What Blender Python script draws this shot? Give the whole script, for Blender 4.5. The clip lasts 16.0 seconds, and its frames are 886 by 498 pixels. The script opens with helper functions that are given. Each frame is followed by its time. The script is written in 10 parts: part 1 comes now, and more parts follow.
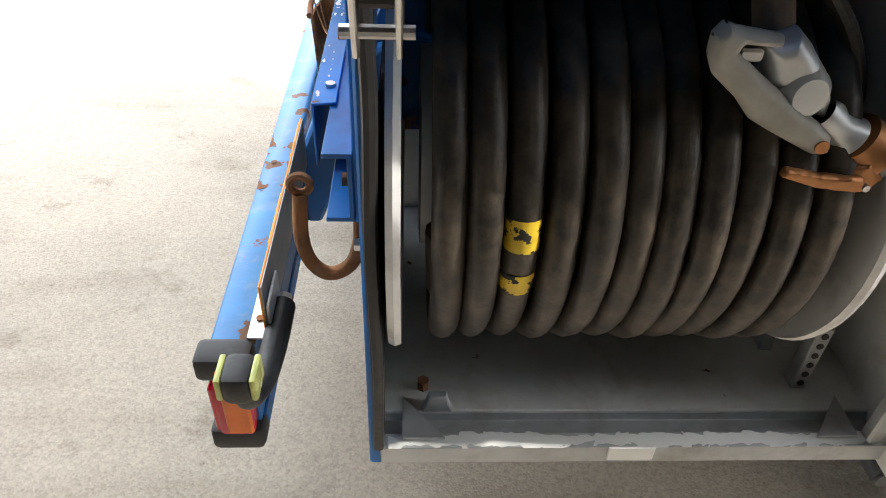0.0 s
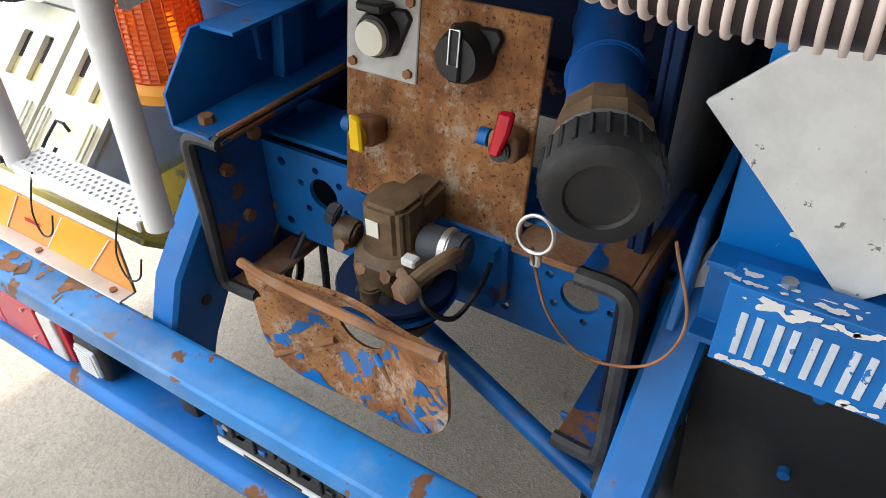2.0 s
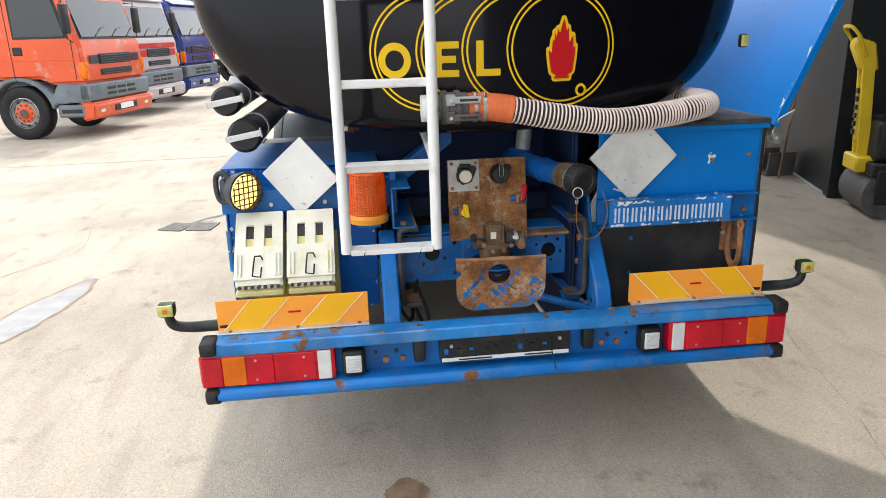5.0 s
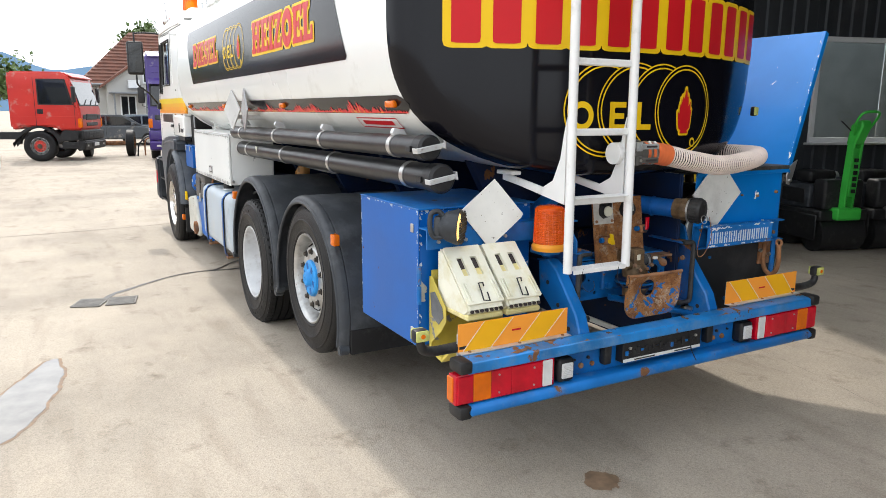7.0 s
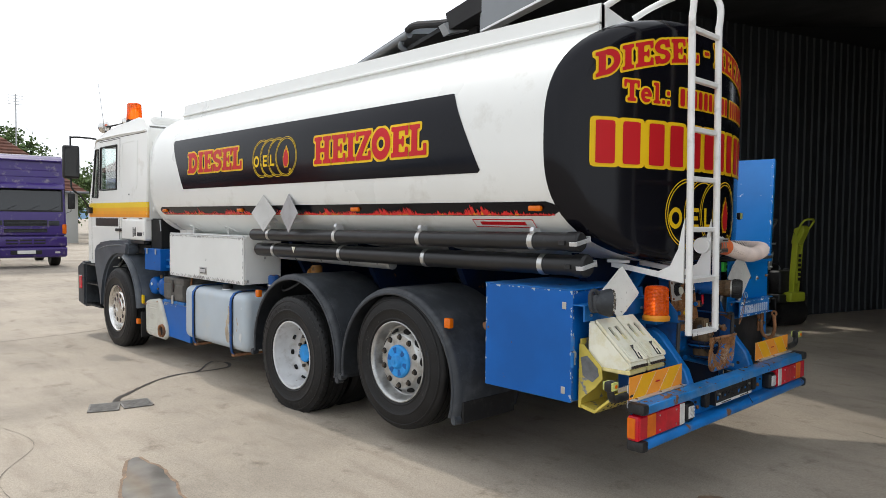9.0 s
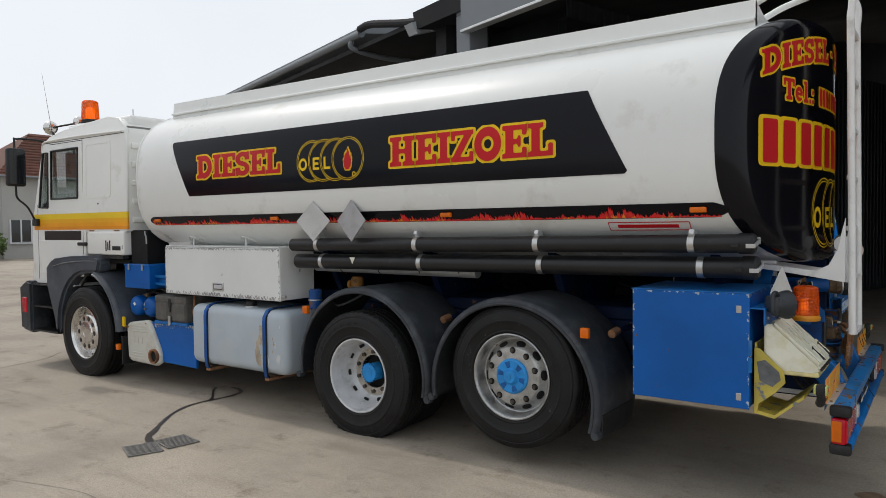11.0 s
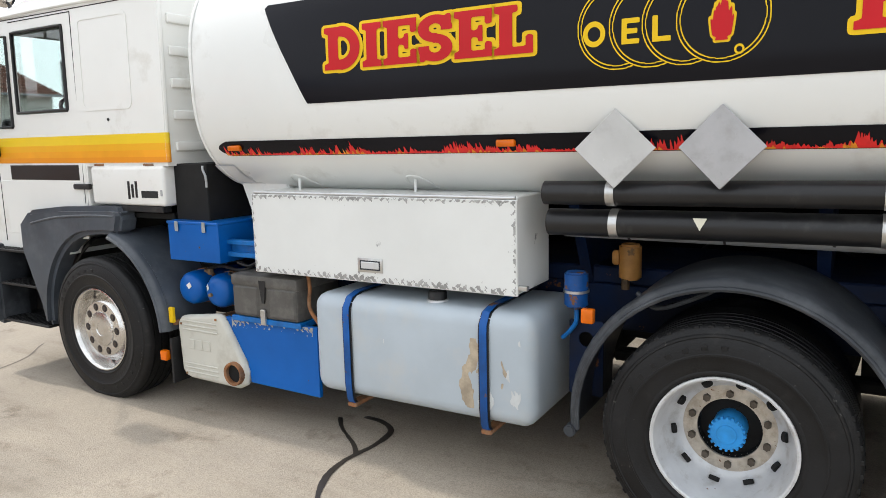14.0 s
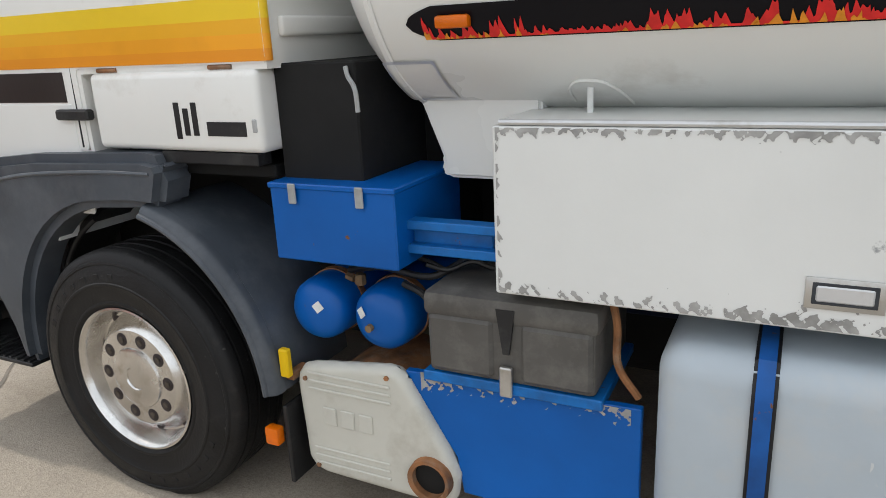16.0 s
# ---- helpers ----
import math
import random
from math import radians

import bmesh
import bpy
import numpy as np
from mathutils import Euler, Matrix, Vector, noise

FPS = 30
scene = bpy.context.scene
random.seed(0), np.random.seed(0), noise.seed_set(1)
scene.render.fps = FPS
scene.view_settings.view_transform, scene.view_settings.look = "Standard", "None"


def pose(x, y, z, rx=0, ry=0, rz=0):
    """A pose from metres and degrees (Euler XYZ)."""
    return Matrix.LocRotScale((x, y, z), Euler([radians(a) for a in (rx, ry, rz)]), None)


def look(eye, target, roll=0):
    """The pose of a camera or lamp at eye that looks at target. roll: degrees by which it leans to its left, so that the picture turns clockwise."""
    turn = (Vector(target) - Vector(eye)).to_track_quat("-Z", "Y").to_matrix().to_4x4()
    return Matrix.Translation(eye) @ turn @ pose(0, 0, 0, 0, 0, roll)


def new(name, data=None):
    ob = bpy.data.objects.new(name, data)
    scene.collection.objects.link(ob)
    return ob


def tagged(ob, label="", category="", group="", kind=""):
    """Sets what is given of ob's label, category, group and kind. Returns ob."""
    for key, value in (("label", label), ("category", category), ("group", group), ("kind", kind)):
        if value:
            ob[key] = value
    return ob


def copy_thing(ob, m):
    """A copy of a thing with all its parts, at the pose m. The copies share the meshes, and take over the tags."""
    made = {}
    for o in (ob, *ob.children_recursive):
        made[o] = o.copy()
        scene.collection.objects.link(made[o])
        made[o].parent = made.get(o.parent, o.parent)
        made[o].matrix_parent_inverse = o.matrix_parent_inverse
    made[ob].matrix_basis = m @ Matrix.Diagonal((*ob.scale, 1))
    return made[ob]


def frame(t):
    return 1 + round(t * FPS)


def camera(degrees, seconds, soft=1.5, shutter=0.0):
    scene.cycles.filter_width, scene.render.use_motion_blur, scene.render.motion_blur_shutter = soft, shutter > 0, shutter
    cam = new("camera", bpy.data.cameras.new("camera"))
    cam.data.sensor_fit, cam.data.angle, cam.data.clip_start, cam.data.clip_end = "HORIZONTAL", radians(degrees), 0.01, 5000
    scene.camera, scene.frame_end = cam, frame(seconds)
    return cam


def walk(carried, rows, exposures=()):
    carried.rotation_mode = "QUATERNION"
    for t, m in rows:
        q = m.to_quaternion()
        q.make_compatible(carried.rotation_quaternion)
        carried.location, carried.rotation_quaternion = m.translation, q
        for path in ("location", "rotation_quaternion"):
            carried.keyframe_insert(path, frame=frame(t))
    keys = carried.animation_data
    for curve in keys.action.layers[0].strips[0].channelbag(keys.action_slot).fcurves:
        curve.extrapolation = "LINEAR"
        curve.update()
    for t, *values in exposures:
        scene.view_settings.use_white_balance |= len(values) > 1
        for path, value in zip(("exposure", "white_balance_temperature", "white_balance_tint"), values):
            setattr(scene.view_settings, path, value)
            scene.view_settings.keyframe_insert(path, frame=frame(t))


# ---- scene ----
cam = camera(63.9, 16.0, soft=0.45)
PATH = [
    (0, (0.349, -2.105, 1.708), (0.445, -0.557, 0.446), 2.7),
    (0.5, (0.018, -1.804, 1.595), (0.358, -0.319, 0.298), 2.4),
    (1, (-0.237, -1.366, 1.592), (0.531, -0.064, 0.283), 4.4),
    (1.5, (-0.414, -0.940, 1.642), (0.604, 0.202, 0.355), -0.2),
    (2, (-0.490, -0.553, 1.671), (0.838, 0.302, 0.442), -0.8),
    (2.5, (-0.683, -0.345, 1.688), (0.912, -0.278, 0.482), 1.1),
    (3, (-1.096, -0.273, 1.71), (0.621, -0.577, 0.731), 2.5),
    (3.5, (-1.534, -0.114, 1.768), (0.234, -0.516, 0.925), 2.1),
    (4, (-1.996, 0.013, 1.839), (-0.174, -0.302, 1.077), 1.5),
    (4.5, (-2.38, 0.167, 1.862), (-0.513, -0.045, 1.178), -0.3),
    (5, (-2.675, 0.562, 1.876), (-0.777, 0.342, 1.285), -1.6),
    (5.2, (-2.738, 0.75, 1.882), (-0.844, 0.51, 1.288), -1.2),
    (7.3, (-2.464, 3.017, 1.775), (-0.801, 1.965, 1.421), 1.8),
    (7.5, (-2.428, 3.229, 1.787), (-0.79, 2.131, 1.455), 2.7),
    (8, (-2.292, 3.746, 1.746), (-0.708, 2.538, 1.566), 0.5),
    (8.2, (-2.262, 3.955, 1.727), (-0.702, 2.71, 1.589), 0.7),
    (10.3, (-1.234, 5.328, 1.748), (0.033, 3.78, 1.704), -0.7),
    (10.5, (-1.058, 5.36, 1.737), (0.195, 3.802, 1.711), -0.5),
    (11, (-0.453, 5.582, 1.735), (0.704, 3.952, 1.668), -0.6),
    (11.5, (0.061, 5.467, 1.743), (1.151, 3.794, 1.625), -0.4),
    (12, (0.665, 5.365, 1.796), (1.739, 3.686, 1.627), -0.6),
    (12.5, (1.278, 5.234, 1.749), (2.265, 3.517, 1.47), -0.5),
    (13, (1.81, 4.872, 1.786), (2.795, 3.15, 1.53), -0.9),
    (13.5, (2.459, 4.648, 1.867), (3.417, 2.913, 1.595), -1.7),
    (14, (3.087, 4.332, 1.843), (4.084, 2.626, 1.535), -1.4),
    (14.5, (3.742, 4.049, 1.834), (4.708, 2.361, 1.369), -2.9),
    (15, (4.338, 3.665, 1.798), (5.273, 1.967, 1.305), -2.8),
    (15.5, (5.018, 3.379, 1.83), (5.888, 1.663, 1.282), -2.4),
    (16, (5.55, 2.967, 1.778), (6.415, 1.258, 1.203), -2.8),
]
walk(cam, [(t, look(eye, target, roll)) for t, eye, target, roll in PATH], exposures=[(0, 1.64), (0.5, 1.38), (1, 1.08), (1.5, 0.86), (2, 1.03), (2.5, 1.32), (3, 1.48), (3.5, 1.25), (5.0, 0.58), (7.5, 0.25), (8.2, 0.03), (10.5, -0.85), (11.5, -0.90), (12.5, -0.64), (13, -0.17), (13.5, -0.09), (15, -0.11), (15.5, -0.22), (16, -0.40)])

# ---- light ----
SUN_EL, SUN_AZ = 52.0, -3.0   # degrees; azimuth from +x towards +y
world = bpy.data.worlds.new("sky")
scene.world = world
world.use_nodes = True
wn = world.node_tree.nodes
sky = wn.new("ShaderNodeTexSky")
sky.sky_type, sky.sun_disc = "NISHITA", False
sky.sun_elevation, sky.sun_rotation = radians(SUN_EL), radians(90 - SUN_AZ)
sky.air_density, sky.dust_density, sky.ozone_density = 1.0, 4.0, 1.0
# thin bright cloud over most of the sky
wtc = wn.new("ShaderNodeTexCoord")
wno = wn.new("ShaderNodeTexNoise")
wno.inputs["Scale"].default_value, wno.inputs["Detail"].default_value = 2.2, 6
wra = wn.new("ShaderNodeValToRGB")
wra.color_ramp.elements[0].position, wra.color_ramp.elements[0].color = 0.3, (0.75, 0.75, 0.75, 1)
wra.color_ramp.elements[1].position, wra.color_ramp.elements[1].color = 0.62, (0.96, 0.96, 0.96, 1)
wcl = wn.new("ShaderNodeRGB")
wcl.outputs[0].default_value = (8.6, 9.0, 9.5, 1)
wmx = wn.new("ShaderNodeMix")
wmx.data_type = "RGBA"
wl = world.node_tree.links
wl.new(wtc.outputs["Generated"], wno.inputs["Vector"])
wl.new(wno.outputs["Fac"], wra.inputs[0])
wl.new(wra.outputs[0], wmx.inputs[0])
wl.new(sky.outputs[0], wmx.inputs[6])
wl.new(wcl.outputs[0], wmx.inputs[7])
wl.new(wmx.outputs[2], wn["Background"].inputs[0])
wn["Background"].inputs[1].default_value = 0.190

sun = new("sun", bpy.data.lights.new("sun", "SUN"))
sun.data.energy, sun.data.angle, sun.data.color = 1.85, radians(1.5), (1.0, 0.95, 0.87)
se, sa = radians(SUN_EL), radians(SUN_AZ)
sun.matrix_world = look((20 * math.cos(se) * math.cos(sa), 20 * math.cos(se) * math.sin(sa), 20 * math.sin(se)), (0, 0, 0))

# ---- materials ----
def material(name, color, rough=0.5, metal=0.0, tone=0.12, size=2.0, grain=60.0, bump=0.1, wear=None, dust=None, coat=0.0, glow=None, spec=0.4):
    """A painted, metal or plastic surface. tone: share by which the colour wanders; wear: (colour, share, size) of chips;
    dust: (colour, share)."""
    m = bpy.data.materials.new(name)
    m.use_nodes = True
    n, l = m.node_tree.nodes, m.node_tree.links
    b = n["Principled BSDF"]
    pos = n.new("ShaderNodeNewGeometry").outputs["Position"]

    def noise_tex(scale, detail=4.0, rough_=0.55):
        t = n.new("ShaderNodeTexNoise")
        t.inputs["Scale"].default_value, t.inputs["Detail"].default_value, t.inputs["Roughness"].default_value = scale, detail, rough_
        l.new(pos, t.inputs["Vector"])
        return t.outputs["Fac"]

    def ramp(fac, a, c, ca=(0, 0, 0, 1), cb=(1, 1, 1, 1)):
        r = n.new("ShaderNodeValToRGB")
        r.color_ramp.elements[0].position, r.color_ramp.elements[1].position = a, c
        r.color_ramp.elements[0].color, r.color_ramp.elements[1].color = ca, cb
        l.new(fac, r.inputs[0])
        return r.outputs[0]

    def mix(fac, a, c):
        x = n.new("ShaderNodeMix")
        x.data_type = "RGBA"
        for s, v in ((0, fac), (6, a), (7, c)):
            if hasattr(v, "is_output"):
                l.new(v, x.inputs[s])
            else:
                x.inputs[s].default_value = v if s == 0 else (*v[:3], 1)
        return x.outputs[2]

    lo = tuple(max(0, c * (1 - tone)) for c in color)
    hi = tuple(min(1, c * (1 + tone)) for c in color)
    coarse = noise_tex(size, 5)
    fine = noise_tex(grain, 3)
    col = mix(ramp(coarse, 0.35, 0.65), lo, hi)
    both = n.new("ShaderNodeMath")
    both.operation = "MULTIPLY_ADD"
    l.new(fine, both.inputs[0])
    both.inputs[1].default_value, both.inputs[2].default_value = 0.3, 0.35
    r_out = n.new("ShaderNodeMapRange")
    l.new(coarse, r_out.inputs[0])
    r_out.inputs[1].default_value, r_out.inputs[2].default_value = 0.3, 0.7
    r_out.inputs[3].default_value, r_out.inputs[4].default_value = max(0.03, rough * 0.85), min(1, rough * 1.2)
    rough_out, metal_out = r_out.outputs[0], metal
    if dust:
        d = ramp(noise_tex(size * 1.7 + 0.3, 7, 0.65), 0.62 - 0.35 * dust[1], 0.72)
        k = n.new("ShaderNodeMath")
        k.operation = "MULTIPLY"
        l.new(d, k.inputs[0])
        k.inputs[1].default_value = 0.55
        col = mix(k.outputs[0], col, dust[0])
    if wear:
        w = ramp(noise_tex(wear[2], 8, 0.6), 0.5 + 0.22 * (1 - wear[1]) - 0.012, 0.5 + 0.22 * (1 - wear[1]) + 0.012)
        rust = mix(fine, tuple(c * 0.6 for c in wear[0]), tuple(min(1, c * 1.35) for c in wear[0]))
        col = mix(w, col, rust)
        rw = n.new("ShaderNodeMix")
        l.new(w, rw.inputs[0])
        l.new(rough_out, rw.inputs[2])
        rw.inputs[3].default_value = 0.85
        rough_out = rw.outputs[0]
    l.new(col, b.inputs["Base Color"])
    l.new(rough_out, b.inputs["Roughness"])
    b.inputs["Metallic"].default_value = metal
    b.inputs["Specular IOR Level"].default_value = spec
    b.inputs["Coat Weight"].default_value, b.inputs["Coat Roughness"].default_value = coat, 0.08
    if bump:
        bp = n.new("ShaderNodeBump")
        bp.inputs["Strength"].default_value, bp.inputs["Distance"].default_value = bump, 0.004
        l.new(fine, bp.inputs["Height"])
        l.new(bp.outputs[0], b.inputs["Normal"])
    if glow:
        b.inputs["Emission Color"].default_value, b.inputs["Emission Strength"].default_value = (*glow[0], 1), glow[1]
    return m


def glass(name, color=(0.9, 0.95, 0.95), rough=0.02, through_=1.0):
    m = bpy.data.materials.new(name)
    m.use_nodes = True
    b = m.node_tree.nodes["Principled BSDF"]
    b.inputs["Base Color"].default_value = (*color, 1)
    b.inputs["Roughness"].default_value, b.inputs["Transmission Weight"].default_value, b.inputs["IOR"].default_value = rough, through_, 1.45
    return m


RUST = (0.17, 0.075, 0.03)
M_BLUE_BRIGHT = material("bright_blue_paint", (0.0005, 0.175, 0.56), 0.32, tone=0.1, size=1.6, bump=0.05, wear=((0.45, 0.55, 0.65), 0.04, 20), spec=0.35)
# the bumper's rusty blue, lightened to hold the sky's sheen on its top
M_BUMPER = material("sky_sheen_blue_paint", (0.010, 0.185, 0.50), 0.4, tone=0.25, size=5, wear=(RUST, 0.5, 10), dust=((0.20, 0.30, 0.42), 0.35), coat=0.25)
M_BLUE = material("blue_paint", (0.001, 0.130, 0.42), 0.45, tone=0.22, size=5, wear=(RUST, 0.26, 9), dust=((0.012, 0.045, 0.13), 0.5), coat=0.05)
M_BLUE_CLEAN = material("clean_blue_paint", (0.0006, 0.100, 0.40), 0.36, tone=0.14, size=1.6, bump=0.06, wear=(RUST, 0.05, 14), spec=0.3)
M_BLUE_WORN = material("worn_blue_paint", (0.003, 0.145, 0.46), 0.48, tone=0.2, size=4, wear=(RUST, 0.36, 7), dust=((0.16, 0.22, 0.32), 0.25))
# rusty, grimy blue with the shade under the truck put into its colour
M_BLUE_DARK = material("dirty_shaded_blue_paint", (0.003, 0.015, 0.055), 0.6, tone=0.35, size=3, wear=(RUST, 0.25, 8), dust=((0.02, 0.018, 0.016), 0.6), spec=0.2)
M_WHITE = material("white_paint", (0.76, 0.77, 0.75), 0.3, tone=0.03, size=0.9, bump=0.02, coat=0.3, dust=((0.5, 0.48, 0.43), 0.1))
M_CAB = material("cab_white_paint", (0.78, 0.78, 0.75), 0.32, tone=0.03, size=1.1, bump=0.03, coat=0.3, dust=((0.5, 0.47, 0.4), 0.12))
M_LADDER = material("ladder_white_paint", (0.76, 0.76, 0.75), 0.42, tone=0.05, size=4, dust=((0.4, 0.38, 0.35), 0.2))
M_BLACK_GLOSS = material("gloss_black_film", (0.005, 0.005, 0.008), 0.14, tone=0.25, size=0.7, bump=0.015, spec=0.2, coat=0.05)
M_BLACK_FILM = material("black_film", (0.006, 0.006, 0.009), 0.16, tone=0.25, size=0.7, bump=0.015, spec=0.16)
M_RED = material("red_lettering_film", (0.52, 0.012, 0.018), 0.38, tone=0.06, bump=0.0, spec=0.2)
M_YELLOW = material("yellow_lettering_film", (0.78, 0.50, 0.01), 0.38, tone=0.05, bump=0.0, spec=0.2)
M_FLAME = material("orange_flame_film", (0.75, 0.28, 0.02), 0.3, tone=0.2, size=30, bump=0.0)
M_TYRE = material("tyre_rubber", (0.009, 0.009, 0.0095), 0.52, tone=0.35, size=6, grain=90, bump=0.5, wear=((0.07, 0.068, 0.064), 0.14, 30), dust=((0.032, 0.030, 0.028), 0.12), spec=0.28)
M_PLASTIC = material("grey_black_plastic", (0.030, 0.034, 0.040), 0.48, tone=0.3, size=3, bump=0.25, dust=((0.10, 0.108, 0.118), 0.4), spec=0.35)
M_BLACK = material("black_plastic", (0.012, 0.012, 0.013), 0.5, tone=0.25, size=5, bump=0.2, dust=((0.06, 0.06, 0.056), 0.25))
# near-black for black parts, and for shade painted into holes, grooves and gaps
M_PITCH = material("deep_black_and_shade", (0.006, 0.006, 0.006), 0.8, tone=0.3, size=4)
M_PLACARD = material("speckled_white_enamel", (0.70, 0.70, 0.67), 0.45, tone=0.08, size=4, wear=((0.20, 0.19, 0.17), 0.24, 45), dust=((0.42, 0.41, 0.38), 0.3))
M_PIPE = material("black_pipe", (0.012, 0.012, 0.013), 0.36, tone=0.2, size=4, bump=0.06, dust=((0.05, 0.05, 0.048), 0.1))
M_HOSE = material("black_rubber_hose", (0.024, 0.021, 0.018), 0.42, tone=0.4, size=9, bump=0.3, dust=((0.17, 0.13, 0.09), 0.6))
M_BOARD = material("black_board", (0.017, 0.018, 0.02), 0.45, tone=0.2, size=2, dust=((0.07, 0.07, 0.07), 0.4))
M_STEEL = material("bright_steel", (0.55, 0.55, 0.54), 0.32, metal=0.9, tone=0.1, size=5, bump=0.1, dust=((0.3, 0.27, 0.22), 0.3))
M_GALV = material("galvanised_steel", (0.42, 0.44, 0.45), 0.5, metal=0.35, tone=0.15, size=5, grain=30, bump=0.12, dust=((0.22, 0.19, 0.15), 0.4))
M_ALU = material("aluminium", (0.62, 0.63, 0.64), 0.4, metal=0.55, tone=0.08, size=4, bump=0.08, dust=((0.4, 0.39, 0.36), 0.25))
M_CHROME = material("polished_wheel_steel", (0.66, 0.65, 0.63), 0.24, metal=1.0, tone=0.14, size=7, bump=0.06, dust=((0.3, 0.24, 0.17), 0.2))
M_RIM = material("silver_rim_paint", (0.58, 0.59, 0.60), 0.42, metal=0.2, tone=0.1, size=6, wear=(RUST, 0.1, 14), dust=((0.25, 0.22, 0.18), 0.3))
M_HUB = material("light_blue_hub_paint", (0.02, 0.25, 0.62), 0.5, tone=0.2, size=12, bump=0.2)
M_RUST = material("rusty_steel", (0.25, 0.112, 0.048), 0.85, tone=0.45, size=9, grain=120, bump=0.5, dust=((0.3, 0.24, 0.18), 0.4))
M_BRONZE = material("greased_brown_steel", (0.13, 0.08, 0.04), 0.6, tone=0.45, size=14, bump=0.4, dust=((0.22, 0.15, 0.08), 0.5))
M_SIGN = material("weathered_white_enamel", (0.72, 0.72, 0.70), 0.45, tone=0.05, size=3, wear=((0.28, 0.27, 0.25), 0.02, 30), dust=((0.45, 0.44, 0.42), 0.2))
M_ALU_SIGN = material("grey_aluminium_sheet", (0.40, 0.40, 0.41), 0.42, metal=0.5, tone=0.1, size=6, dust=((0.3, 0.29, 0.28), 0.3))
M_BOX = material("chipped_white_sheet", (0.72, 0.73, 0.71), 0.42, tone=0.04, size=1.5, wear=((0.33, 0.34, 0.34), 0.02, 5))
M_BARE = material("bare_flaked_metal", (0.36, 0.36, 0.35), 0.5, metal=0.3, tone=0.25, size=14, bump=0.3)
M_FUEL = material("pale_grey_blue_paint", (0.42, 0.475, 0.52), 0.4, tone=0.06, size=2, wear=((0.42, 0.33, 0.2), 0.08, 3.5), dust=((0.5, 0.5, 0.48), 0.25))
M_SILENCER = material("pale_beige_shield", (0.54, 0.53, 0.47), 0.5, tone=0.06, size=3, dust=((0.35, 0.32, 0.26), 0.3))
M_BATTERY = material("faded_grey_plastic", (0.085, 0.080, 0.073), 0.6, tone=0.15, size=4, bump=0.25, dust=((0.2, 0.19, 0.17), 0.4))
M_CHOCK = material("cream_plastic", (0.76, 0.745, 0.62), 0.5, tone=0.06, size=5, dust=((0.55, 0.46, 0.15), 0.35))
M_CHOCK_Y = material("yellow_plastic", (0.70, 0.61, 0.28), 0.5, tone=0.15, size=7, dust=((0.3, 0.27, 0.15), 0.3))
M_HOLDER = material("chipped_yellow_sheet", (0.55, 0.44, 0.08), 0.5, tone=0.15, size=7, wear=((0.22, 0.23, 0.24), 0.5, 11))
M_HAZ_Y = material("yellow_reflective_sheet", (0.86, 0.43, 0.006), 0.4, tone=0.05, bump=0.05, grain=200)
M_HAZ_O = material("orange_reflective_sheet", (0.90, 0.33, 0.035), 0.4, tone=0.05, bump=0.05, grain=200)
M_LENS_R = material("red_lens", (0.48, 0.003, 0.016), 0.16, tone=0.25, size=8, bump=0.3, grain=240, coat=0.25, spec=0.3)
M_LENS_O = material("orange_lens", (0.68, 0.14, 0.003), 0.2, tone=0.15, size=8, bump=0.25, grain=240, coat=0.15, spec=0.25)
M_LENS_W = material("clear_lens", (0.62, 0.62, 0.61), 0.15, tone=0.12, size=8, bump=0.3, grain=200, coat=0.5)
M_BEACON = glass("lit_orange_dome", (1.0, 0.165, 0.008), 0.22, 0.5)
M_BULB = material("glowing_bulb", (0.9, 0.6, 0.2), 0.3, glow=((1.0, 0.36, 0.04), 2.2), bump=0.0)
M_LAMP_ON = material("lit_lamp_glass", (0.75, 0.55, 0.2), 0.2, tone=0.1, glow=((1.0, 0.62, 0.2), 1.2))
M_STRIPE_Y = material("yellow_stripe_film", (0.80, 0.55, 0.02), 0.3, tone=0.05, bump=0.0)
M_STRIPE_A = material("amber_stripe_film", (0.80, 0.40, 0.015), 0.3, tone=0.05, bump=0.0)
M_STRIPE_O = material("orange_stripe_film", (0.76, 0.28, 0.015), 0.3, tone=0.05, bump=0.0)
M_RUBBER_O = material("orange_rubber_cuff", (0.72, 0.16, 0.05), 0.55, tone=0.12, size=12)
M_SUCTION = material("pale_pink_hose_rib", (0.72, 0.60, 0.54), 0.5, tone=0.08, size=8)
# dark hose rubber, also painted for the shade inside holes and slots
M_DARK = material("dark_hose_wall", (0.03, 0.022, 0.022), 0.5, tone=0.2)
M_GLASS = glass("window_glass", (0.80, 0.88, 0.86))
M_DARKGLASS = material("dark_window_glass", (0.012, 0.014, 0.016), 0.05, tone=0.1, bump=0.0, coat=0.5)


